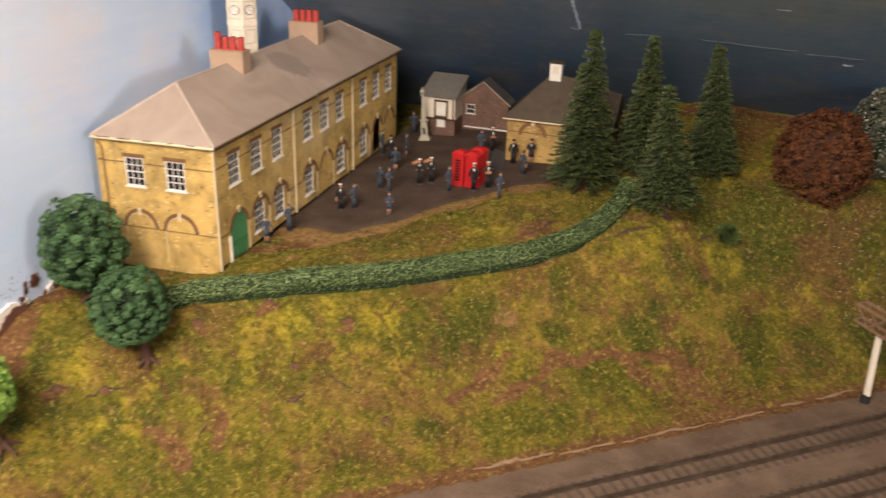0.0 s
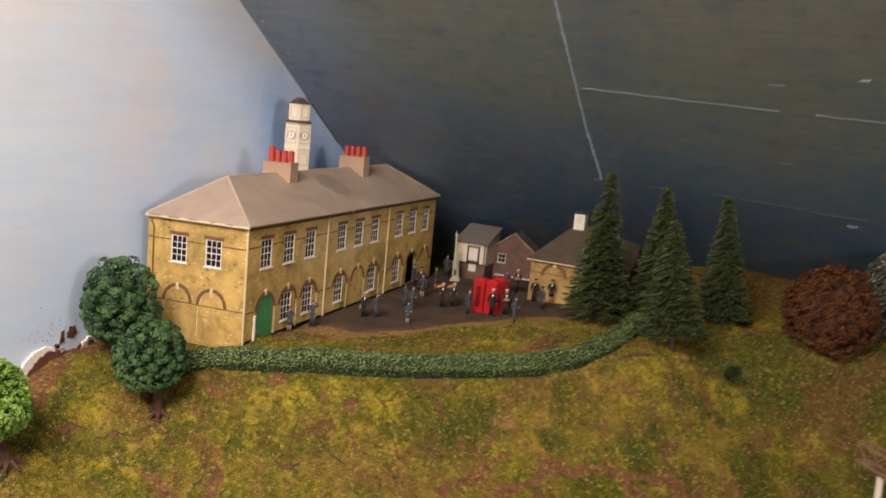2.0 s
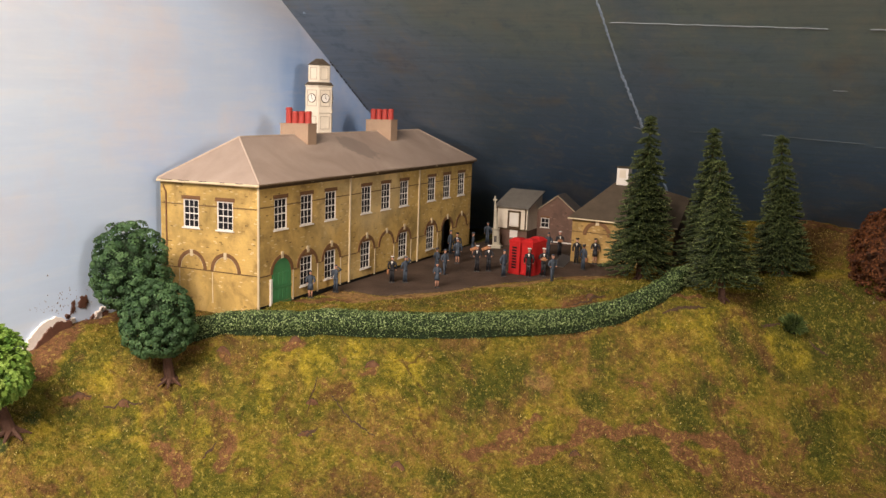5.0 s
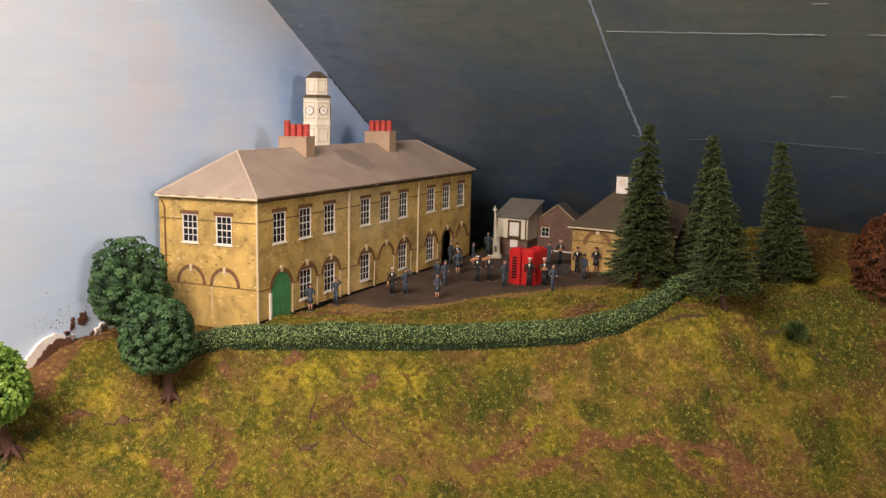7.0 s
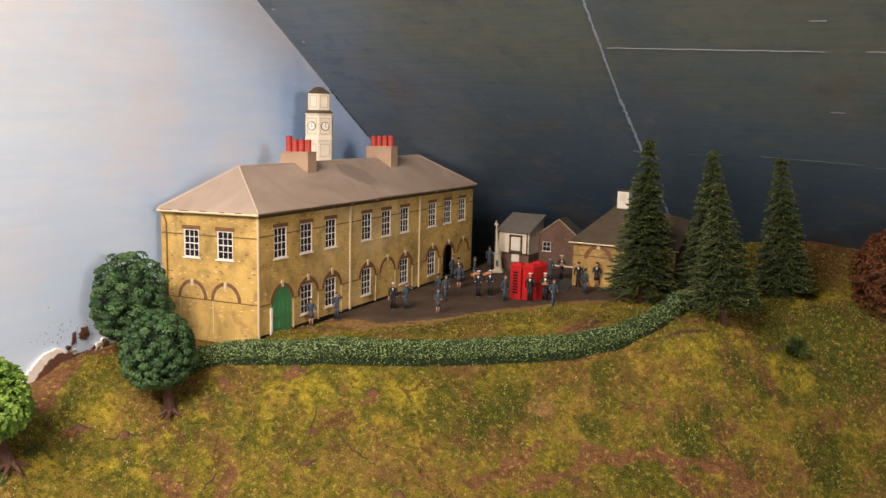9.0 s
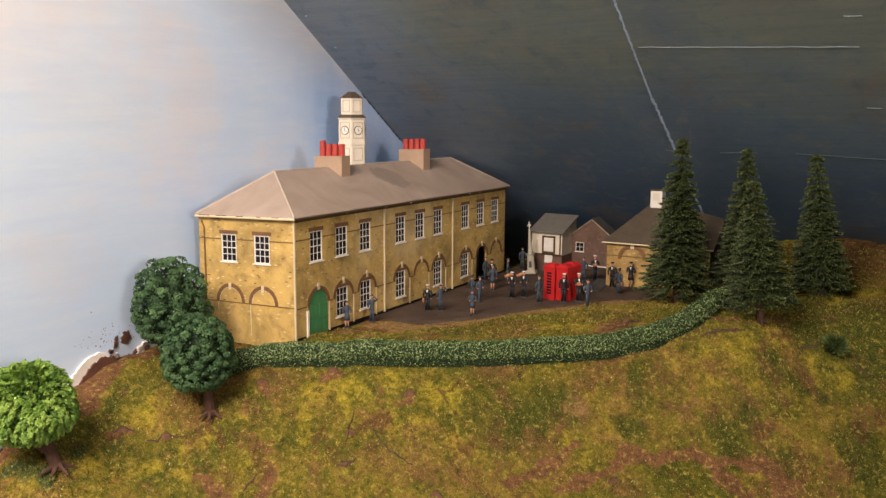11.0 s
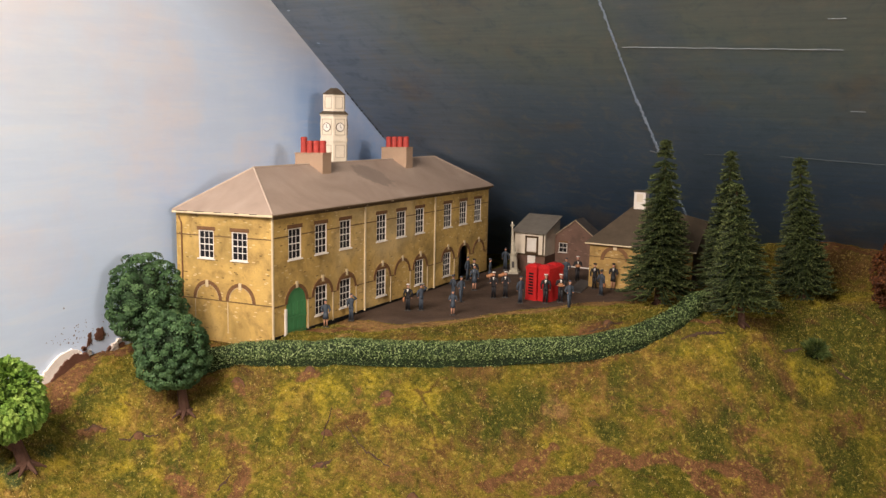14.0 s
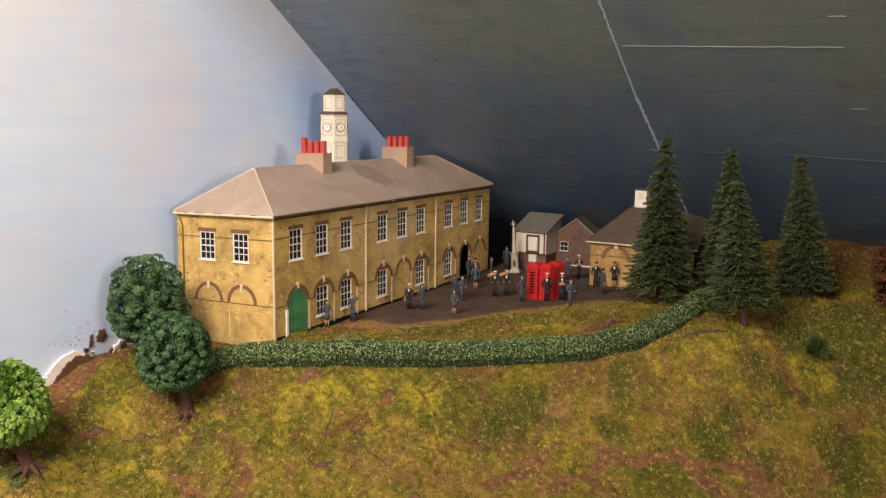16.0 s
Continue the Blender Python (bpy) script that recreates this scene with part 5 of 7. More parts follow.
def brick_cottage():
    cx, half, y0, y1, z0, eave, top = -0.2480, 0.0295, 0.935, 0.9575, 0.1020, 0.0335, 0.0562
    cot = thing("brick_cottage", (cx, y0, z0), "small red brick cottage with gable and slate roof", "cottage")

    def front(u, z, k):
        return (u, k, z)

    bm = bmesh.new()
    shape = [(-half, 0), (half, 0), (half, eave), (0, top), (-half, eave)]
    solid(bm, [(u, 0, z) for u, z in shape], [(u, y1 - y0, z) for u, z in shape])
    bmesh.ops.recalc_face_normals(bm, faces=bm.faces)
    part("wall", bm, REDBRICK, cot, "dull red brick gable wall")
    for s in (-1, 1):
        bm = bmesh.new()
        low = [(0, -0.0015, top), (s * (half + 0.003), -0.0015, eave - 0.0023), (s * (half + 0.003), y1 - y0 + 0.001, eave - 0.0023), (0, y1 - y0 + 0.001, top)]
        solid(bm, low, [(x, y, z + 0.0014) for x, y, z in low])
        bmesh.ops.recalc_face_normals(bm, faces=bm.faces)
        part("roof", bm, COTSLATE, cot, "dark slate roof slope")
        bm = bmesh.new()
        rod(bm, (0, -0.0016, top + 0.0002), (s * (half + 0.003), -0.0016, eave - 0.0021), 0.00032, 0.00032, 6)
        part("bargeboard", bm, PALESTONE, cot, "pale gable edge")
    sash_window(lambda u, z, k: front(u, z, k - 0.0012), -0.0138, 0.0188, 0.0098, 0.0108, cot, 2, 2)
    part("lintel", slab(front, -0.0192, -0.0084, 0.0298, 0.0318, -0.0004, 0.0006), ARCHBRICK, cot, "brown brick window lintel")
    part("kerb", boxed((-0.020, -0.0025, 0.0030), (half + 0.003, -0.0008, 0.0042)), WHITE, cot, "white line along the foot of the wall")


def stone_lodge():
    x0, x1, y0, y1, z0, eave = -0.1955, -0.0935, 0.838, 0.918, 0.1045, 0.0455
    lodge = thing("stone_lodge", (x0, y0, z0), "low yellow stone lodge with brown hipped roof and white cupola", "building")
    w, d, top, mid = x1 - x0, y1 - y0, 0.0735, 0.040

    def front(u, z, k):
        return (u, k, z)

    part("front_wall", boxed((0, 0, 0), (w, 0.002, eave)), LODGESTONE, lodge)
    part("end_wall", boxed((0, 0.002, 0), (0.002, d, eave)), LODGESTONE, lodge)
    part("back_wall", boxed((0.002, d - 0.002, 0), (w, d, eave)), LODGESTONE, lodge)
    bm = bmesh.new()
    shape = [(0.002, 0), (d - 0.002, 0), (d - 0.002, eave), (mid, top - 0.006), (0.002, eave)]
    solid(bm, [(w, y, z) for y, z in shape], [(w - 0.002, y, z) for y, z in shape])
    bmesh.ops.recalc_face_normals(bm, faces=bm.faces)
    part("end_wall", bm, REDBRICK, lodge, "dark brown brick gable end")
    part("arch", arch_ring(front, 0.0262, 0.0290, 0.0110, 0.0146, -0.0008, 0.0006), ARCHBRICK, lodge, "brown brick arch")
    part("keystone", slab(front, 0.0244, 0.0280, 0.0396, 0.0440, -0.001, 0.0005), PALESTONE, lodge, "pale keystone")
    part("string_course", slab(front, 0, w, 0.0310, 0.0320, -0.0003, 0.0004), LINEBRICK, lodge, "thin dark string course")
    bm = bmesh.new()
    e = 0.004
    p = [bm.verts.new(k) for k in ((-e, -e, eave), (w + e, -e, eave), (w + e, d + e, eave), (-e, d + e, eave))]
    q = [bm.verts.new((v.co.x, v.co.y, eave - 0.0012)) for v in p]
    a, b, c = bm.verts.new((0.0330, mid, 0.0830)), bm.verts.new((0.0480, mid, 0.0830)), bm.verts.new((w + e, mid, top - 0.003))
    for f in ((p[0], p[1], c, b, a), (p[2], p[3], a, b, c), (p[3], p[0], a), (p[1], p[2], c), q):
        bm.faces.new(f)
    for i in range(4):
        bm.faces.new((p[i], p[(i + 1) % 4], q[(i + 1) % 4], q[i]))
    bmesh.ops.triangulate(bm, faces=[f for f in bm.faces if len(f.verts) > 4])
    bmesh.ops.recalc_face_normals(bm, faces=bm.faces)
    part("roof", bm, DARKSLATE, lodge, "brown slate roof hipped at one end")
    bm = bmesh.new()
    rod(bm, (-e, -e, eave - 0.0008), (w + e, -e, eave - 0.0008), 0.0008, 0.0008, 6)
    part("gutter", bm, PALESTONE, lodge, "pale gutter along the eaves")
    cup = part("cupola", boxed((0.0320, mid - 0.0060, 0.0780), (0.0440, mid + 0.0060, 0.0955), 0.0003), WHITE, lodge, "square white cupola")
    part("louvre", slab(lambda u, z, k: (u, mid - 0.0060 + k, z), 0.0348, 0.0412, 0.0855, 0.0935, -0.0005, 0.0003), CREAM, cup)
    part("cupola_cap", boxed((0.0308, mid - 0.0072, 0.0955), (0.0452, mid + 0.0072, 0.0966), 0.0003), DARKSLATE, cup)


timbered_shed()
brick_cottage()
stone_lodge()


def war_memorial():
    x, y = -0.2990, 0.8850
    z0 = yard_level(x) - 0.0003
    mem = thing("memorial_cross", (x, y, z0), "weathered grey stone memorial with tapering shaft and cross", "memorial", 12)
    mem.matrix_world = pose(x, y, z0, 0, -4.2, 0) @ pose(0, 0, 0, 0, 0, 12)
    part("step", boxed((-0.0060, -0.0060, 0), (0.0060, 0.0060, 0.0022), 0.0004), MONUMENT, mem)
    part("step", boxed((-0.0048, -0.0048, 0.0022), (0.0048, 0.0048, 0.0042), 0.0004), MONUMENT, mem)
    ped = part("pedestal", solid(bmesh.new(), ring(0, 0, 0.0044, 0.0042, 8, 0.39), ring(0, 0, 0.0038, 0.0195, 8, 0.39)), MONUMENT, mem)
    # raised dark block that paints the shade of a niche
    part("niche", boxed((-0.0015, -0.0043, 0.007), (0.0015, -0.0034, 0.014), 0.0004), GREYBASE, ped, "dark block painted as the shaded niche of the pedestal")
    part("cornice", solid(bmesh.new(), ring(0, 0, 0.0038, 0.0195, 8, 0.39), ring(0, 0, 0.0050, 0.0222, 8, 0.39)), MONUMENT, mem)
    part("shaft", solid(bmesh.new(), ring(0, 0, 0.0029, 0.0222, 8, 0.39), ring(0, 0, 0.0010, 0.0500, 8, 0.39)), MONUMENT, mem)
    bm = boxed((-0.0007, -0.0007, 0.0495), (0.0007, 0.0007, 0.0580))
    box(bm, (-0.0023, -0.0006, 0.0530), (0.0023, 0.0006, 0.0546))
    part("cross", bm, MONUMENT, mem)


def phone_box(x, y, turn=0.0, glazed=(0, 1, 2, 3), label="bright red telephone kiosk with dark window panes"):
    z0 = yard_level(x)
    kiosk = thing("telephone_kiosk", (x, y, z0), label, "telephone kiosk", turn, "row of kiosks")
    h, top = 0.0061, 0.0318
    part("body", boxed((-h, -h, 0), (h, h, top), 0.0003), PHONERED, kiosk)
    part("plinth", boxed((-h - 0.0003, -h - 0.0003, 0), (h + 0.0003, h + 0.0003, 0.002), 0.0002), PHONERED, kiosk)
    part("fascia", boxed((-h - 0.0004, -h - 0.0004, 0.0290), (h + 0.0004, h + 0.0004, top), 0.0002), PHONERED, kiosk)
    bm = bmesh.new()
    solid(bm, [(-h, -h, top), (h, -h, top), (h, h, top), (-h, h, top)], [(-h * 0.55, -h * 0.55, 0.0340), (h * 0.55, -h * 0.55, 0.0340), (h * 0.55, h * 0.55, 0.0340), (-h * 0.55, h * 0.55, 0.0340)])
    part("dome", bm, PHONERED, kiosk)
    for k in glazed:
        ang = k * math.pi / 2
        out, side = Vector((math.cos(ang), math.sin(ang), 0)), Vector((-math.sin(ang), math.cos(ang), 0))
        for row in range(8):
            z = 0.0055 + row * 0.0027

            def spot(u, v, d):
                return out * (h - d) + side * u + Vector((0, 0, v))

            part("pane", slab(spot, -0.0026, 0.0026, z, z + 0.0017, -0.00012, 0.0003), PANE, kiosk, "dark window pane")
    return kiosk


war_memorial()
phone_box(-0.2180, 0.7540, -12)
plain = phone_box(-0.2047, 0.7520, -12, (1, 2), "bright red telephone kiosk with its plain back outwards")
copy_thing(plain, pose(-0.2040, 0.7670, yard_level(-0.2040), 0, 0, -12))


# ---- figurines ----
def knit(bm):
    """Joins the overlapping lumps of one figure with small inner webs, so that it is one skin."""
    seen, lumps = set(), []
    for v in bm.verts:
        if v not in seen:
            stack, lump = [v], []
            seen.add(v)
            while stack:
                w = stack.pop()
                lump.append(w)
                for e in w.link_edges:
                    o = e.other_vert(w)
                    if o not in seen:
                        seen.add(o)
                        stack.append(o)
            lumps.append(lump)
    joined = list(lumps[0])
    for lump in lumps[1:]:
        v, w = min(((a, b) for a in lump for b in joined), key=lambda k: (k[0].co - k[1].co).length_squared)
        o = w.link_edges[0].other_vert(w)
        f = bm.faces.new((v, w, o))
        f.material_index = w.link_faces[0].material_index
        joined += lump


def loft(bm, rings, sides=10):
    """Adds a closed body through oval rings of (z, half width, half depth, shift in y)."""
    rows = [[bm.verts.new((rx * math.cos(2 * math.pi * k / sides), dy + ry * math.sin(2 * math.pi * k / sides), z)) for k in range(sides)] for z, rx, ry, dy in rings]
    bm.faces.new(rows[0][::-1])
    bm.faces.new(rows[-1])
    for a, b in zip(rows, rows[1:]):
        for k in range(sides):
            bm.faces.new((a[k], a[(k + 1) % sides], b[(k + 1) % sides], b[k]))


def tube(bm, points, radii, sides=8):
    """Adds one closed bent tube through points."""
    points = [Vector(p) for p in points]
    rows = []
    for k, (p, r) in enumerate(zip(points, radii)):
        d = (points[min(len(points) - 1, k + 1)] - points[max(0, k - 1)]).normalized()
        u = d.cross(Vector((0, 1, 0.1))).normalized()
        w = d.cross(u)
        rows.append([bm.verts.new(p + (u * math.cos(2 * math.pi * c / sides) + w * math.sin(2 * math.pi * c / sides)) * r) for c in range(sides)])
    bm.faces.new(rows[0][::-1])
    bm.faces.new(rows[-1])
    for a, b in zip(rows, rows[1:]):
        for c in range(sides):
            bm.faces.new((a[c], a[(c + 1) % sides], b[(c + 1) % sides], b[c]))


def figurine(x, y, turn, tall, cloth, cap, skirt=False, bag=False, arm=0.0, plate=True, label="", salute=False, stride=0.0, parcel=False, case=False):
    """One small painted standing figure in a single plain mesh."""
    bm = bmesh.new()
    s = tall * 1.1 / 0.024
    slots = [cloth, FLESH, cap, TAN, GREYBASE, WHITE, INK, HAIR]

    def piece(index, build):
        before = set(bm.faces)
        build()
        for f in bm.faces:
            if f not in before:
                f.material_index = index

    lift = 0.0005 if plate else 0.0
    if plate:
        piece(4, lambda: box(bm, (-0.0026, -0.0022, 0), (0.0026, 0.0022, 0.0005), 0.0002))
    for k in (-1, 1):
        step = k * stride * 0.0016
        piece(6, lambda: box(bm, (k * 0.0012 - 0.0006, step - 0.0017, lift), (k * 0.0012 + 0.0006, step + 0.0009, lift + 0.0009), 0.0003))
        if skirt:
            piece(1, lambda: rod(bm, (k * 0.0011, step, lift + 0.0007), (k * 0.0010, 0, 0.0080), 0.00055, 0.00075, 8))
        else:
            piece(0, lambda: tube(bm, ((k * 0.0012, step, lift + 0.0006), (k * 0.0010, step * 0.4, 0.0065), (k * 0.0009, 0, 0.0122)), (0.0010, 0.0010, 0.0013)))
    if skirt:
        piece(0, lambda: loft(bm, [(0.0072, 0.0026, 0.0021, 0), (0.0100, 0.0023, 0.0018, 0), (0.0130, 0.0018, 0.0013, 0)]))
    piece(0, lambda: loft(bm, [(0.0104, 0.0022, 0.0015, 0), (0.0122, 0.0020, 0.0014, 0), (0.0140, 0.0018, 0.0013, 0), (0.0165, 0.0024, 0.0015, -0.0001), (0.0184, 0.0026, 0.0013, 0), (0.0194, 0.0013, 0.0010, 0), (0.0198, 0.0008, 0.0008, 0)]))
    for k in (-1, 1):
        lo, elbow = (k * (0.0034 - 0.0012 * arm), 0.0002 - 0.0026 * arm, 0.0112 + 0.0036 * arm), (k * 0.0037, 0.0006, 0.0146)
        if salute and k == 1:
            lo, elbow = (0.0016, -0.0014, 0.0222), (0.0050, -0.0006, 0.0194)
        piece(0, lambda: tube(bm, (lo, elbow, (k * 0.0025, 0, 0.0183)), (0.0006, 0.0008, 0.0010)))
        piece(1, lambda: bmesh.ops.create_icosphere(bm, subdivisions=1, radius=0.0007, matrix=Matrix.Translation(lo)))
    piece(1, lambda: rod(bm, (0, 0, 0.0190), (0, 0, 0.0206), 0.0007, 0.0007, 8))
    piece(1, lambda: bmesh.ops.create_icosphere(bm, subdivisions=2, radius=1, matrix=Matrix.LocRotScale((0, -0.0001, 0.0215), None, (0.0012, 0.0014, 0.0016))))
    piece(7, lambda: bmesh.ops.create_icosphere(bm, subdivisions=2, radius=1, matrix=Matrix.LocRotScale((0, 0.0003, 0.0219), None, (0.0013, 0.0013, 0.0014))))
    if cap is NAVY:
        piece(2, lambda: solid(bm, [(-0.0011, -0.0014, 0.0224), (0.0011, -0.0014, 0.0224), (0.0011, 0.0015, 0.0222), (-0.0011, 0.0015, 0.0222)],
                               [(-0.0004, -0.0015, 0.0237), (0.0004, -0.0015, 0.0237), (0.0004, 0.0013, 0.0234), (-0.0004, 0.0013, 0.0234)]))
    else:
        piece(6 if cap is WHITE else 2, lambda: loft(bm, [(0.0223, 0.0014, 0.0015, 0), (0.0229, 0.0015, 0.0016, 0)]))
        piece(5 if cap is POT else 2, lambda: loft(bm, [(0.0228, 0.0015, 0.0016, 0), (0.0232, 0.00175, 0.00185, 0), (0.0235, 0.0015, 0.0016, 0)], 12))
        piece(5, lambda: solid(bm, [(-0.0008, -0.0022, 0.0190), (0.0008, -0.0022, 0.0190), (0.0002, -0.0024, 0.0166), (-0.0002, -0.0024, 0.0166)],
                               [(-0.0008, -0.0010, 0.0190), (0.0008, -0.0010, 0.0190), (0.0002, -0.0010, 0.0166), (-0.0002, -0.0010, 0.0166)]))
    if bag:
        piece(3, lambda: rod(bm, (-0.0064, -0.0012, 0.0190), (0.0004, 0.0014, 0.0216), 0.0014, 0.0018, 10))
    if parcel:
        piece(3, lambda: box(bm, (-0.0018, -0.0036, 0.0136), (0.0016, -0.0016, 0.0164), 0.0004))
    if case:
        piece(3, lambda: box(bm, (-0.0044, -0.0016, 0.0076), (-0.0030, 0.0016, 0.0116), 0.0004))
    knit(bm)
    bmesh.ops.scale(bm, vec=(s, s, s), verts=bm.verts)
    ob = part("figurine", bm, slots)
    for f in ob.data.polygons:
        f.use_smooth = True
    ob.matrix_world = pose(x, y, yard_level(x) + 0.0002, 0, 0, turn)
    return tagged(ob, label, "figurine", "figurines in the yard")


SAILOR, BLUE, WREN = "small painted figurine in black uniform and white cap", "small painted figurine in grey-blue uniform", "small painted figurine in grey-blue jacket and skirt"
BLACKSKIRT, PARCEL, KITBAG = "small painted figurine in black jacket and skirt", "small painted figurine in black holding a tan parcel", "small painted figurine in black carrying an orange kitbag"
figurine(-0.3255, 0.5745, 40, 0.0215, NAVY, NAVY, skirt=True, label=WREN, arm=0.5)
figurine(-0.3205, 0.6035, 15, 0.0220, NAVY, NAVY, arm=0.2, label="small painted figurine in grey-blue raising an arm", salute=True)
figurine(-0.2990, 0.6600, 20, 0.0225, INK, WHITE, arm=0.1, label="small painted figurine in black with white cap and brown case", case=True)
figurine(-0.2890, 0.6660, 60, 0.0220, NAVY, NAVY, arm=0.2, label="small painted figurine in grey-blue raising an arm", salute=True)
figurine(-0.2530, 0.6590, 30, 0.0205, NAVY, NAVY, skirt=True, arm=0.8, label=WREN, stride=0.8)
figurine(-0.2750, 0.7150, 60, 0.0225, NAVY, NAVY, arm=0.5, label=BLUE, stride=1.2)
figurine(-0.2860, 0.7200, 160, 0.0225, NAVY, NAVY, arm=0.5, label=BLUE, stride=0.6)
figurine(-0.3240, 0.8210, 90, 0.0240, NAVY, NAVY, label=BLUE)
figurine(-0.3080, 0.8050, 20, 0.0245, INK, BLACK, label="small painted figurine in black uniform")
figurine(-0.2910, 0.7730, 30, 0.0240, NAVY, NAVY, label=BLUE, skirt=True)
figurine(-0.2960, 0.8180, 120, 0.0240, NAVY, NAVY, skirt=True, arm=0.6, label=WREN)
figurine(-0.2550, 0.7430, 15, 0.0235, INK, WHITE, bag=True, arm=0.7, label=KITBAG)
figurine(-0.2460, 0.7500, 15, 0.0235, INK, WHITE, bag=True, arm=0.7, label=KITBAG)
figurine(-0.3190, 0.9040, 10, 0.0235, NAVY, NAVY, label=BLUE)
figurine(-0.2220, 0.7310, 70, 0.0235, NAVY, NAVY, label=BLUE)
figurine(-0.2010, 0.7400, 15, 0.0250, INK, WHITE, label=SAILOR)
figurine(-0.1900, 0.7490, 25, 0.0245, INK, POT, arm=0.9, label=PARCEL, parcel=True)
figurine(-0.1730, 0.7270, 50, 0.0235, NAVY, NAVY, arm=0.6, label=BLUE, stride=1.2)
figurine(-0.2260, 0.8540, 10, 0.0235, NAVY, NAVY, arm=0.5, label=BLUE)
figurine(-0.2160, 0.8610, 30, 0.0245, INK, POT, arm=0.9, label=PARCEL, parcel=True, stride=0.8)
figurine(-0.1850, 0.8260, 10, 0.0240, INK, BLACK, label="small painted figurine in black uniform")
figurine(-0.1680, 0.7970, 160, 0.0230, NAVY, NAVY, label="small painted figurine in grey-blue with an orange bag", case=True)
figurine(-0.1680, 0.8320, 10, 0.0240, INK, BLACK, skirt=True, arm=0.6, label=BLACKSKIRT)


def dark_yard_patch():
    """A flat dark four-sided patch in the ash beside the kiosks."""
    bm = bmesh.new()
    z = yard_level(-0.203) - 0.0004
    shape = [(-0.2040, 0.8060), (-0.1890, 0.8000), (-0.1985, 0.8580), (-0.2150, 0.8680)]
    solid(bm, [(x, y, z - 0.001) for x, y in shape], [(x, y, z + 0.0016) for x, y in shape])
    bmesh.ops.recalc_face_normals(bm, faces=bm.faces)
    tagged(part("dark_yard_patch", bm, GREYBASE), "dark grey-green flat patch in the yard", "slab")


dark_yard_patch()


# ---- trees, hedge and shrubs ----
def leaf_mesh(name, quads, material, parent, label="", tufts=()):
    """One part of many separate leaves, each a list of three or four corners; tufts: one tone a leaf."""
    verts, faces, tones = [], [], []
    for i, q in enumerate(quads):
        k = len(verts)
        verts += q
        faces.append(tuple(range(k, k + len(q))))
        if tufts:
            tones += [tufts[i]] * len(q)
    data = bpy.data.meshes.new(name)
    data.from_pydata(verts, [], faces)
    if tones:
        attribute(data, "tuft", tones)
    data.materials.append(material)
    ob = new(name, data)
    ob.parent = parent
    return tagged(ob, label)


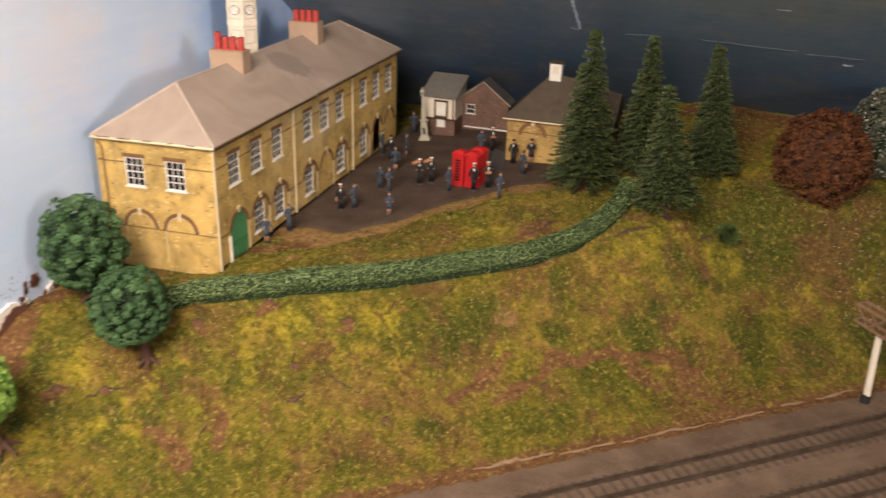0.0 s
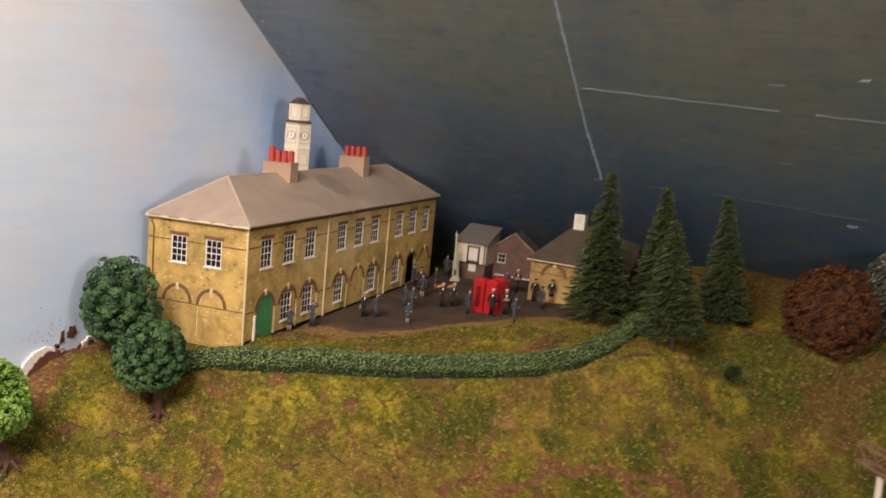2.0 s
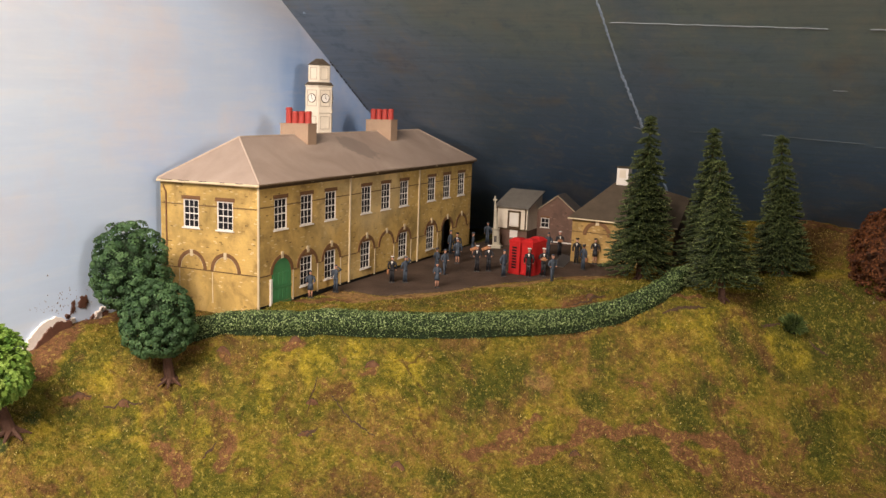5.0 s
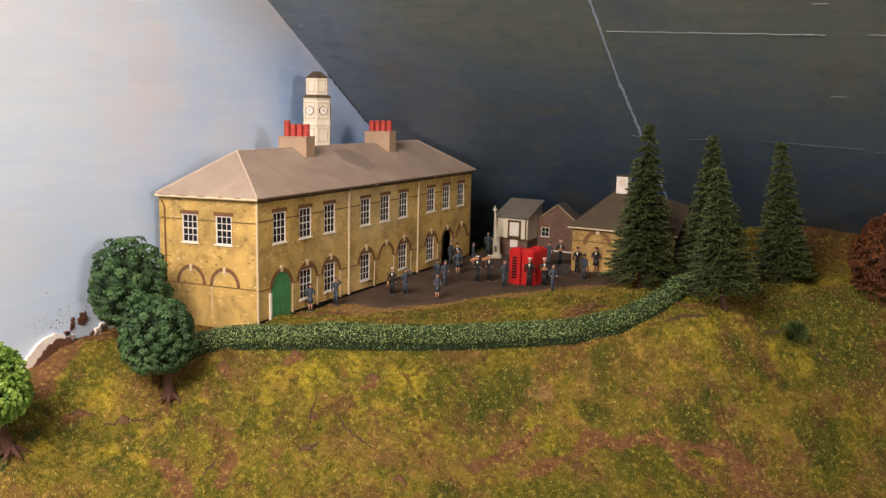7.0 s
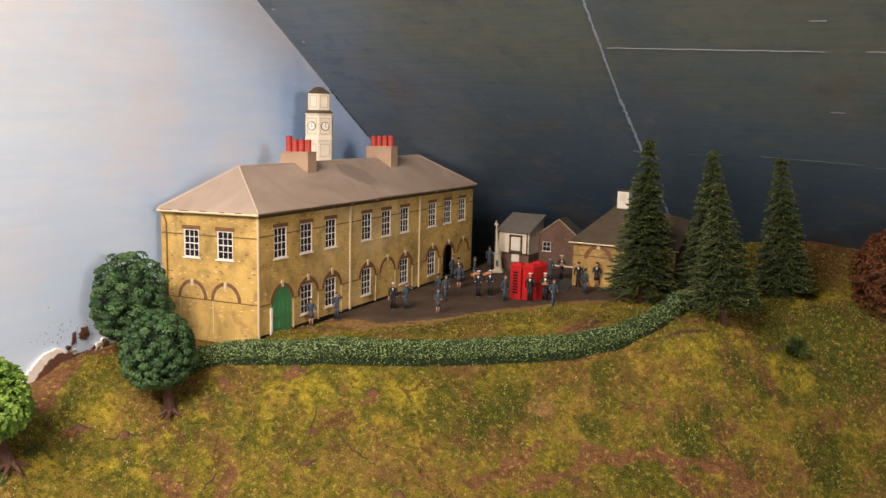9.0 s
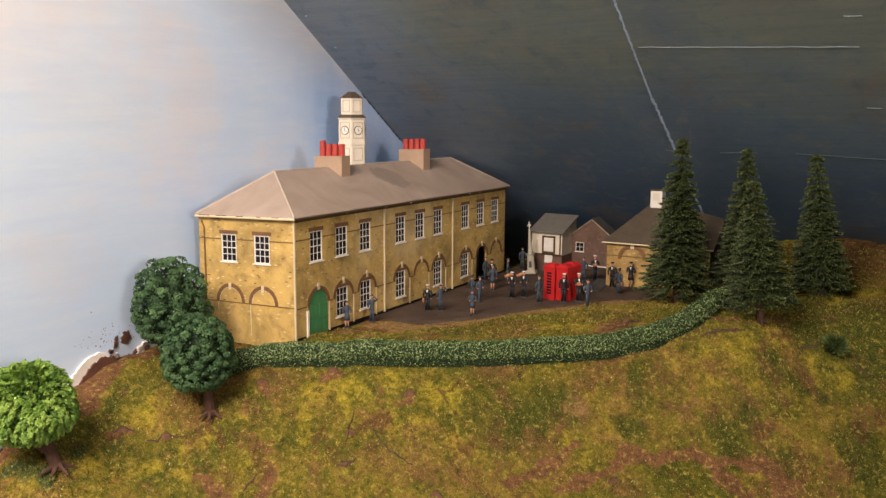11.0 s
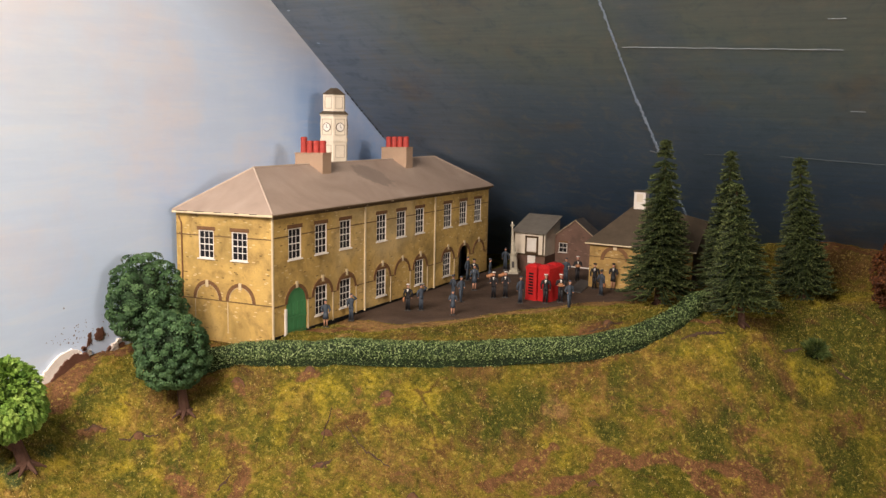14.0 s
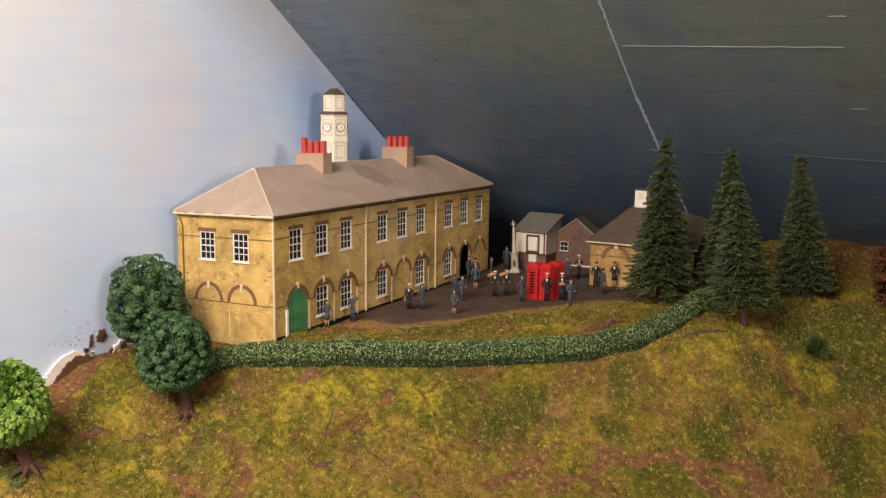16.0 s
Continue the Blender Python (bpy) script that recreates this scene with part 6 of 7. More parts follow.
def conifer(x, y, tall, spread, lift, seed, label, lean=0.0, tip=0.0):
    rng = random.Random(seed)
    z0 = ground(x, y) - 0.001
    tree = thing("pine_tree", (x, y, z0), label, "tree", 0.0, "pines behind the hedge")
    tree.matrix_world = pose(x, y, z0, tip, lean, 0)
    bm = bmesh.new()
    rod(bm, (0, 0, 0), (0, 0, tall * 0.97), 0.0030, 0.0006, 8)
    for k in range(5):
        a = k * 1.26 + rng.uniform(-0.3, 0.3)
        rod(bm, (0.0008 * math.cos(a), 0.0008 * math.sin(a), 0.005), (0.0062 * math.cos(a), 0.0062 * math.sin(a), 0.0004), 0.0014, 0.0006, 6)
    part("trunk", bm, BARK, tree)
    verts, faces, young = [], [], []

    def sprig(points, r0, r1):
        """A thin three-sided twig along points."""
        k0 = len(verts)
        n = len(points)
        for k, p in enumerate(points):
            d = (points[min(n - 1, k + 1)] - points[max(0, k - 1)]).normalized()
            u = d.orthogonal().normalized()
            w = d.cross(u)
            r = r0 + (r1 - r0) * (k / (n - 1)) ** 1.5
            for c in range(3):
                verts.append(tuple(p + (u * math.cos(c * 2.094) + w * math.sin(c * 2.094)) * r))
                young.append(0.0)
        for k in range(n - 1):
            for c in range(3):
                i, j = k0 + 3 * k + c, k0 + 3 * k + (c + 1) % 3
                faces.append((i, j, j + 3, i + 3))

    def needle(root, way, length, wide, age):
        """One flat needle, a narrow kite."""
        k0 = len(verts)
        u = way.orthogonal().normalized() if rng.random() < 0.5 else way.cross(way.orthogonal()).normalized()
        mid, end = root + way * length * 0.45, root + way * length
        verts.extend((tuple(root), tuple(mid + u * wide), tuple(end), tuple(mid - u * wide)))
        young.extend((age,) * 4)
        faces.append((k0, k0 + 1, k0 + 2, k0 + 3))

    def brush(points, count, length, start, age):
        """Needles all round a twig, leaning towards its end."""
        n = len(points) - 1
        for k in range(count):
            f = start + (1 - start) * (k + rng.random()) / count
            i = min(n - 1, int(f * n))
            p = points[i].lerp(points[i + 1], f * n - i)
            d = (points[i + 1] - points[i]).normalized()
            way = (d * 0.75 + Vector((rng.gauss(0, 0.5), rng.gauss(0, 0.5), rng.gauss(0.12, 0.45)))).normalized()
            needle(p, way, length * rng.uniform(0.7, 1.2), 0.00030, age * max(0.0, (f - 0.45) / 0.55))

    tiers = int((tall - lift) / 0.0041)
    for t in range(tiers + 1):
        frac = min(1.0, max(0.0, (t + rng.uniform(-0.3, 0.3)) / tiers))
        h = lift + (tall - lift) * frac
        reach = spread * (1 - frac) ** 0.95 + 0.0047
        count = max(9, int(21 * (1 - frac) ** 0.45))
        for b in range(count):
            a = 2 * math.pi * (b + rng.uniform(-0.3, 0.3)) / count + t * 0.9
            r = reach * rng.uniform(0.78, 1.04)
            out, side = Vector((math.cos(a), math.sin(a), 0)), Vector((-math.sin(a), math.cos(a), 0))
            base = h + rng.uniform(-0.0015, 0.0015) + 0.20 * r
            droop, sway = 1.22 - 0.42 * frac + rng.uniform(-0.08, 0.08), rng.uniform(-0.14, 0.14)
            pts = [out * r * f + side * r * sway * f * f + Vector((0, 0, base - r * droop * (1.0 * f - 0.52 * f * f))) for f in (0.0, 0.25, 0.5, 0.75, 0.9, 1.0)]
            sprig(pts, 0.0009, 0.00045)
            brush(pts, 14 + int(r / 0.0010), 0.0019, 0.12, 0.8)
            for s in (-1, 1):
                for k, size in ((1, 0.30), (2, 0.27), (3, 0.20)):
                    p = pts[k].lerp(pts[k + 1], rng.random() * 0.6)
                    ln = max(0.0018, r * size * rng.uniform(0.75, 1.15))
                    q = p + (out * 0.85 + side * s * 0.62).normalized() * ln + Vector((0, 0, -0.20 * ln))
                    twig = [p, p.lerp(q, 0.5) + Vector((0, 0, -0.05 * ln)), q + Vector((0, 0, 0.12 * ln))]
                    sprig(twig, 0.0006, 0.0003)
                    brush(twig, 5 + int(ln / 0.0009), 0.0016, 0.1, 1.0)
    for k in range(30):
        a = rng.uniform(0, 6.28)
        root = Vector((0, 0, tall * rng.uniform(0.95, 1.0)))
        needle(root, Vector((0.6 * math.cos(a), 0.6 * math.sin(a), 0.8)), 0.0040, 0.0004, 0.6)
    data = bpy.data.meshes.new("crown")
    data.from_pydata(verts, [], faces)
    attribute(data, "young", young)
    data.materials.append(PINE)
    crown = new("crown", data)
    crown.parent = tree
    return tree


conifer(-0.1060, 0.7690, 0.1450, 0.0320, 0.024, 1, "tall dark green model pine beside the hedge")
conifer(-0.0250, 0.7260, 0.1140, 0.0285, 0.027, 2, "dark green model pine with roots at the bank top", -6.0)
conifer(-0.0600, 0.8250, 0.1330, 0.0260, 0.022, 3, "dark green model pine close to the sloping boards", 0.0, 5.0)
conifer(0.0055, 0.8390, 0.1300, 0.0240, 0.021, 4, "dark green model pine standing apart", -4.0, 9.0)


def round_tree(name, x, y, z0, crown_z, rx, rz, material, trunk_r, seed, label, leaf, count, flat=0.4, lean=(0, 0), squash=1.0, lump=0.0055, per=60, droop=0.8, uneven=0.08, scales=False, under=0.9, tongue=0.0, pad=1.0, inner=0.74):
    """A broad tree: trunk with roots and limbs, and a crown of many overlapping leaf clumps."""
    rng = random.Random(seed)
    tree = thing(name, (x, y, z0), label, "tree")
    bm = bmesh.new()
    cx, cy = lean
    rod(bm, (0, 0, 0), (cx * 0.6, cy * 0.6, crown_z - rz * 0.3), trunk_r, trunk_r * 0.6, 10)
    for k in range(7):
        a = k * 0.9 + rng.uniform(-0.2, 0.2)
        rod(bm, (trunk_r * 0.3 * math.cos(a), trunk_r * 0.3 * math.sin(a), 0.004), (trunk_r * 2.5 * math.cos(a), trunk_r * 2.5 * math.sin(a), -0.0008), trunk_r * 0.5, trunk_r * 0.16, 6)
    for k in range(6):
        a = k * 1.05
        rod(bm, (cx * 0.5, cy * 0.5, crown_z - rz * 0.75), (cx + rx * 0.6 * math.cos(a), cy + rx * 0.6 * math.sin(a), crown_z + rng.uniform(-0.2, 0.4) * rz), trunk_r * 0.45, trunk_r * 0.15, 6)
    part("trunk", bm, BARK, tree)
    quads, tones = [], []
    for i in range(count):
        u = 1 - 2 * (i + 0.5) / count
        a = i * 2.39996 + rng.uniform(-0.25, 0.25)
        k = math.sqrt(1 - u * u)
        n = Vector((k * math.cos(a), k * math.sin(a), u))
        swell = 1 + uneven * noise.noise((n.x * 2.2 + seed, n.y * 2.2, n.z * 2.2)) + rng.uniform(-0.6, 0.5) * uneven
        body = Vector((rx * n.x, rx * squash * n.y, rz * n.z * (1.0 if n.z > 0 else under))) * swell * 0.93
        c = body + Vector((cx, cy, crown_z))
        size = lump * rng.uniform(0.75, 1.25)
        tone = rng.random()
        # each clump is a small tuft that hangs outwards, its leaves fanned over its upper side
        axis = (n + Vector((rng.uniform(-0.5, 0.5), rng.uniform(-0.5, 0.5), rng.uniform(-0.1, 0.5)))).normalized()
        hang = (n * 0.55 + Vector((rng.uniform(-0.35, 0.35), rng.uniform(-0.35, 0.35), -0.75 + 0.5 * n.z))).normalized()
        for j in range(per):
            d = (axis * 0.9 + Vector((rng.gauss(0, 1), rng.gauss(0, 1), rng.gauss(0, 1))) * 0.55).normalized()
            if tongue:
                f = rng.uniform(-0.5, 1.0)
                g = c + hang * tongue * f + d * size * (1.0 - 0.55 * max(0.0, f)) * rng.uniform(0.8, 1.0)
                way = (hang + d * 0.35 + Vector((rng.uniform(-1, 1), rng.uniform(-1, 1), rng.uniform(-1, 1))) * 0.25).normalized()
            else:
                g = c + Vector((d.x, d.y, d.z * pad)) * size * rng.uniform(0.75, 1.0)
                way = (d * 0.7 + n * 0.5 + Vector((rng.uniform(-1, 1), rng.uniform(-1, 1), rng.uniform(-1.3, 0.4))) * droop).normalized()
            if scales:
                way = way - d * way.dot(d)
                way = (way.normalized() + d * rng.uniform(0.1, 0.5)).normalized()
            s = way.cross(d + Vector((0.01, 0.02, 0.03))).normalized()
            length, wide = leaf * rng.uniform(0.7, 1.3), leaf * flat * rng.uniform(0.7, 1.2)
            p0 = g - way * length * 0.5
            p1, p2 = g + d * leaf * 0.15, g + way * length * 0.5
            quads.append([tuple(p0), tuple(p1 + s * wide), tuple(p2), tuple(p1 - s * wide)])
            tones.append(tone)
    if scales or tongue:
        # leaves deeper in the crown, their shade put in as the darkest tone
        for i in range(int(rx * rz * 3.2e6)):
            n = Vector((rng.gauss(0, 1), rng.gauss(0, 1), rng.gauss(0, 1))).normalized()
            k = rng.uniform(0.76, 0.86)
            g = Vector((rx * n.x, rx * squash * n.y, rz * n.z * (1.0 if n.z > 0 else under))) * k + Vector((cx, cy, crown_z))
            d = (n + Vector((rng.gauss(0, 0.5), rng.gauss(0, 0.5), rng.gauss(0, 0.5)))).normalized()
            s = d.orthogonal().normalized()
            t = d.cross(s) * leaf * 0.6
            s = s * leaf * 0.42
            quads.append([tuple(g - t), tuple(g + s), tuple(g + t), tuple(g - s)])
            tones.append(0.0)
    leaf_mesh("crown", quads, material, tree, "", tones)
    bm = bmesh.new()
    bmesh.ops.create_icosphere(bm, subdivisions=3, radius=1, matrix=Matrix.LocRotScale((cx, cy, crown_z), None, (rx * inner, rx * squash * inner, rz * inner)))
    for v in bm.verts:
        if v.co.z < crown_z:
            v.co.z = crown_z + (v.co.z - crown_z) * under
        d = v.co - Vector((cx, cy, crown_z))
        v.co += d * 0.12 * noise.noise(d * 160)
    part("inner_crown", bm, LIMECORE if material is LIMELEAF else BARK if material is RUSTLEAF else HEDGECORE, tree, "inner foliage coloured dark for crown shade")
    return tree


z = ground(-0.408, 0.462)
round_tree("broadleaf_tree", -0.408, 0.462, z - 0.001, 0.1300 - z, 0.0262, 0.0365, DEEPLEAF, 0.0045, 11, "dark green rounded model tree against the wall", 0.0017, 190, 0.48, lump=0.0056, per=85, droop=0.6, uneven=0.10, scales=True, under=0.82, pad=0.72, inner=0.70)
z = ground(-0.3474, 0.4397)
round_tree("broadleaf_tree", -0.3474, 0.4397, z - 0.001, 0.1060 - z, 0.0230, 0.0285, DEEPLEAF, 0.0040, 12, "dark green rounded model tree with spreading roots", 0.0017, 175, 0.48, lump=0.0053, per=85, droop=0.6, uneven=0.10, scales=True, under=0.82, pad=0.74, inner=0.70, lean=(-0.0050, -0.0052))
z = ground(-0.3850, 0.3410)
round_tree("broadleaf_tree", -0.3850, 0.3410, z - 0.001, 0.0855 - z, 0.0275, 0.0330, LIMELEAF, 0.0046, 13, "bright lime-green model tree near the wall", 0.0026, 640, 0.38, lean=(-0.0145, -0.0070), lump=0.0024, per=30, droop=0.6, uneven=0.08, under=0.5, tongue=0.0032, inner=0.64)
z = ground(0.101, 0.845)
round_tree("rust_bush", 0.101, 0.845, z - 0.002, 0.1445 - z, 0.0390, 0.0450, RUSTLEAF, 0.0040, 14, "large rounded rust-red bush on the bank", 0.0024, 620, 0.34, lump=0.0050, per=46, droop=1.8, uneven=0.15)
z = ground(0.154, 0.890)
white = round_tree("blossom_bush", 0.154, 0.890, z - 0.002, 0.1620 - z, 0.0265, 0.0430, SHRUB, 0.0030, 15, "dark shrub covered in white blossom", 0.0032, 260, 0.25, lump=0.0055, per=46, droop=1.8, uneven=0.12)
rng = random.Random(16)
quads = []
for i in range(1900):
    u, a = rng.uniform(-0.75, 1), rng.uniform(0, 2 * math.pi)
    k = math.sqrt(1 - u * u)
    n = Vector((k * math.cos(a), k * math.sin(a), u))
    c = Vector((0.0285 * n.x, 0.0285 * n.y, 0.0455 * n.z + 0.1620 - z)) * 1.0 + n * rng.gauss(-0.001, 0.0026)
    n = (n + Vector((rng.gauss(0, 0.6), rng.gauss(0, 0.6), rng.gauss(0, 0.6)))).normalized()
    s = n.orthogonal().normalized() * rng.uniform(0.0003, 0.0008)
    t = n.cross(s).normalized() * rng.uniform(0.0003, 0.0008)
    quads.append([tuple(c - s - t), tuple(c + s - t), tuple(c + s + t), tuple(c - s + t)])
leaf_mesh("blossom", quads, BLOSSOM, white, "small white blossom flecks")

# low tufted bush in the bank
bx, by = 0.0270, 0.7555
bush = thing("tufted_bush", (bx, by, ground(bx, by) - 0.001), "low dark green tufted bush in the bank", "bush")
rng = random.Random(17)
quads = []
for i in range(2000):
    u, a = rng.uniform(0.0, 1), rng.uniform(0, 2 * math.pi)
    k = math.sqrt(1 - u * u)
    n = Vector((k * math.cos(a), k * math.sin(a), u))
    p = Vector((0.0125 * n.x, 0.0125 * n.y, 0.0145 * n.z)) * rng.uniform(0.25, 0.8)
    q = p + (n + Vector((rng.uniform(-0.4, 0.4), rng.uniform(-0.4, 0.4), rng.uniform(-0.6, 0.3)))) * 0.0040
    s = n.orthogonal().normalized() * 0.0006
    quads.append([tuple(p - s), tuple(p + s), tuple(q)])
leaf_mesh("leaves", quads, TUFT, bush)
bm = bmesh.new()
bmesh.ops.create_icosphere(bm, subdivisions=2, radius=1, matrix=Matrix.LocRotScale((0, 0, 0.002), None, (0.0065, 0.0065, 0.0070)))
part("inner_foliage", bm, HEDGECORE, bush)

HEDGE_LINE = (
    (-0.3636, 0.4704), (-0.3508, 0.4783), (-0.3292, 0.4901), (-0.3033, 0.5055), (-0.2739, 0.523), (-0.239, 0.5463), (-0.2022, 0.5757), (-0.1665, 0.6044),
    (-0.1332, 0.6304), (-0.1063, 0.6532), (-0.0869, 0.6727), (-0.0731, 0.6917), (-0.0645, 0.7107), (-0.0605, 0.738), (-0.064, 0.765),
)


def hedge():
    rng = random.Random(21)
    pts = [Vector((x, y)) for x, y in HEDGE_LINE]
    line = []
    for i in range(len(pts) - 1):
        p0, p1, p2, p3 = pts[max(0, i - 1)], pts[i], pts[i + 1], pts[min(len(pts) - 1, i + 2)]
        for k in range(10):
            t = k / 10
            line.append(0.5 * ((2 * p1) + (p2 - p0) * t + (2 * p0 - 5 * p1 + 4 * p2 - p3) * t * t + (3 * p1 - p0 - 3 * p2 + p3) * t ** 3))
    line.append(pts[-1])
    x0, y0 = line[0]
    ob = thing("hedge", (0, 0, 0), "long clipped dark green hedge winding along the bank top", "hedge")
    bm = bmesh.new()
    rows, half, tall = [], 0.0061, 0.0149
    quads = []
    for i, p in enumerate(line):
        d = (line[min(len(line) - 1, i + 1)] - line[max(0, i - 1)]).normalized()
        n = Vector((-d.y, d.x))
        z = 0.75 * land(p.x, p.y) + 0.25 * ground(p.x, p.y) - 0.0008
        h = tall * (0.98 + 0.05 * noise.noise((i * 0.13, 0, 0)))
        profile = [(-half * 0.8, -0.0035), (-half * 0.95, h * 0.22), (-half * 1.05, h * 0.5), (-half * 0.85, h * 0.9), (0, h), (half * 0.85, h * 0.9), (half * 1.05, h * 0.5), (half * 0.95, h * 0.22), (half * 0.8, -0.0035)]
        rows.append([bm.verts.new((p.x + n.x * u, p.y + n.y * u, z + v)) for u, v in profile])
        if i == len(line) - 1:
            continue
        seg = (line[i + 1] - p).length
        for k in range(int(seg * 125000)):
            f = rng.random()
            q = p.lerp(line[i + 1], f)
            # fewer leaves low down, so the dark core reads as foot shade
            j = rng.choice((0, 1, 1, 2, 2, 3, 3, 4, 4, 5, 5, 6, 6, 7))
            t = rng.random()
            u = profile[j][0] + (profile[j + 1][0] - profile[j][0]) * t
            v = profile[j][1] + (profile[j + 1][1] - profile[j][1]) * t
            out = Vector((n.x * u * 1.2, n.y * u * 1.2, (v - h * 0.45) * 0.9)).normalized()
            c = Vector((q.x + n.x * u, q.y + n.y * u, z + v)) + out * rng.uniform(-0.0005, 0.0014)
            m = (out + Vector((rng.uniform(-1, 1), rng.uniform(-1, 1), rng.uniform(-1, 1))) * 0.8).normalized()
            s = m.orthogonal().normalized()
            w = m.cross(s)
            a = rng.uniform(0, 6.28)
            s, w = s * math.cos(a) + w * math.sin(a), w * math.cos(a) - s * math.sin(a)
            r = rng.uniform(0.00040, 0.00078)
            quads.append([tuple(c - s * r), tuple(c - w * r * 0.7), tuple(c + s * r), tuple(c + w * r * 0.7)])
    for a, b in zip(rows, rows[1:]):
        for k in range(8):
            bm.faces.new((a[k], a[k + 1], b[k + 1], b[k]))
    bm.faces.new(rows[0])
    bm.faces.new(rows[-1][::-1])
    bmesh.ops.recalc_face_normals(bm, faces=bm.faces)
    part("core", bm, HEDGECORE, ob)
    leaf_mesh("leaves", quads, HEDGELEAF, ob)


hedge()


# broken plaster edge along the foot of the hillside
rng = random.Random(31)
for s0, s1, v0 in ((0.205, 0.268, 0.4565), (0.272, 0.318, 0.4550), (0.323, 0.402, 0.4535), (0.408, 0.452, 0.4525), (0.470, 0.492, 0.4545), (0.505, 0.545, 0.4560)):
    bm = bmesh.new()
    n = int((s1 - s0) / 0.0016)
    top, low = [], []
    for i in range(n + 1):
        t = s0 + (s1 - s0) * i / n
        lift = 1 - abs(2 * i / n - 1) ** 3
        mid = v0 + 0.0026 * noise.noise((t * 55, 0.4, s0)) + 0.0012 * noise.noise((t * 190, 1.4, 0.0))
        wide = lift * (0.0004 + 0.0024 * max(0.0, 0.25 + noise.noise((t * 70, 5.2, s0))))
        top.append((t, mid + wide * rng.uniform(0.5, 1.0) + 0.0001))
        low.append((t, mid - wide * rng.uniform(0.1, 0.7) - 0.0001))
    for side in range(n):
        quad = [top[side], top[side + 1], low[side + 1], low[side]]
        spots = []
        for t, v in quad:
            p = Vector((0.786, 0.618)) * t + Vector((-0.618, 0.786)) * v
            spots.append((p.x, p.y, ground(p.x, p.y)))
        solid(bm, [(x, y, z - 0.001) for x, y, z in spots], [(x, y, z + 0.0010) for x, y, z in spots])
    bmesh.ops.remove_doubles(bm, verts=bm.verts, dist=1e-6)
    bmesh.ops.recalc_face_normals(bm, faces=bm.faces)
    tagged(part("plaster_edge", bm, PALEEARTH), "pale broken plaster edge at the foot of the bank", "trim", kind="structure")

quads = []
for i in range(170):
    x, y = rng.gauss(0.155, 0.030), rng.gauss(0.812, 0.022)
    z = ground(x, y) + 0.0012
    r = rng.uniform(0.0004, 0.0009)
    a = rng.uniform(0, 1.57)
    quads.append([(x + r * math.cos(a + k * 1.5708), y + r * math.sin(a + k * 1.5708), z + rng.uniform(-0.0003, 0.0005)) for k in range(4)])
tagged(leaf_mesh("fallen_blossom", quads, PLASTER, None), "scattered white blossom flecks on the bank", "blossom", kind="stuff")


# ---- railway ----
ALONG, ACROSS = Vector((0.786, 0.618, 0)), Vector((-0.618, 0.786, 0))


def rail_point(s, v, z):
    p = ALONG * s + ACROSS * v
    return Vector((p.x, p.y, z))


def make_ballast():
    bm = bmesh.new()
    rows = []
    profile = ((0.300, -0.0050), (0.3325, -0.0039), (0.3700, -0.0039), (0.3850, -0.0045), (0.3920, -0.0039), (0.4260, -0.0038), (0.4360, -0.0050), (0.4500, -0.0062))
    for i in range(140):
        s = -0.05 + i * 0.0065
        rows.append([bm.verts.new(rail_point(s, v + 0.0015 * noise.noise((s * 60, v * 10, 1)), z + 0.0003 * noise.noise((s * 90, v * 300, 3)))) for v, z in profile])
    for a, b in zip(rows, rows[1:]):
        for k in range(len(profile) - 1):
            bm.faces.new((a[k], b[k], b[k + 1], a[k + 1]))
    return tagged(part("track_bed", bm, BALLAST), "brown painted track bed with fine ballast", "track bed", kind="structure")


make_ballast()
SLEEPER_MESH = None
for near, far in ((0.3990, 0.4155), (0.3470, 0.3635)):
    mid = (near + far) / 2
    s_from, s_to = 0.16, 0.86
    origin = rail_point(s_from, mid, -0.0052)
    track = thing("railway_track", tuple(origin), "model railway track with rusty rails on brown sleepers", "railway track", 38.18, "pair of tracks")
    half = (far - near) / 2
    for k in (-half, half):
        bm = bmesh.new()
        box(bm, (0, k - 0.0011, 0.0016), (s_to - s_from, k + 0.0011, 0.0022))
        box(bm, (0, k - 0.0004, 0.0022), (s_to - s_from, k + 0.0004, 0.0040))
        box(bm, (0, k - 0.0008, 0.0040), (s_to - s_from, k + 0.0008, 0.0052))
        part("rail", bm, STEEL, track, "worn rusty steel rail")
    for i in range(int((s_to - s_from) / 0.0084)):
        if SLEEPER_MESH is None:
            ob = part("sleeper", boxed((-0.0016, -0.0150, 0.0), (0.0016, 0.0150, 0.0016), 0.0003), SLEEPER, track)
            SLEEPER_MESH = ob.data
        else:
            ob = new("sleeper", SLEEPER_MESH)
            ob.parent = track
        ob.location = (0.004 + i * 0.0084, 0, 0)


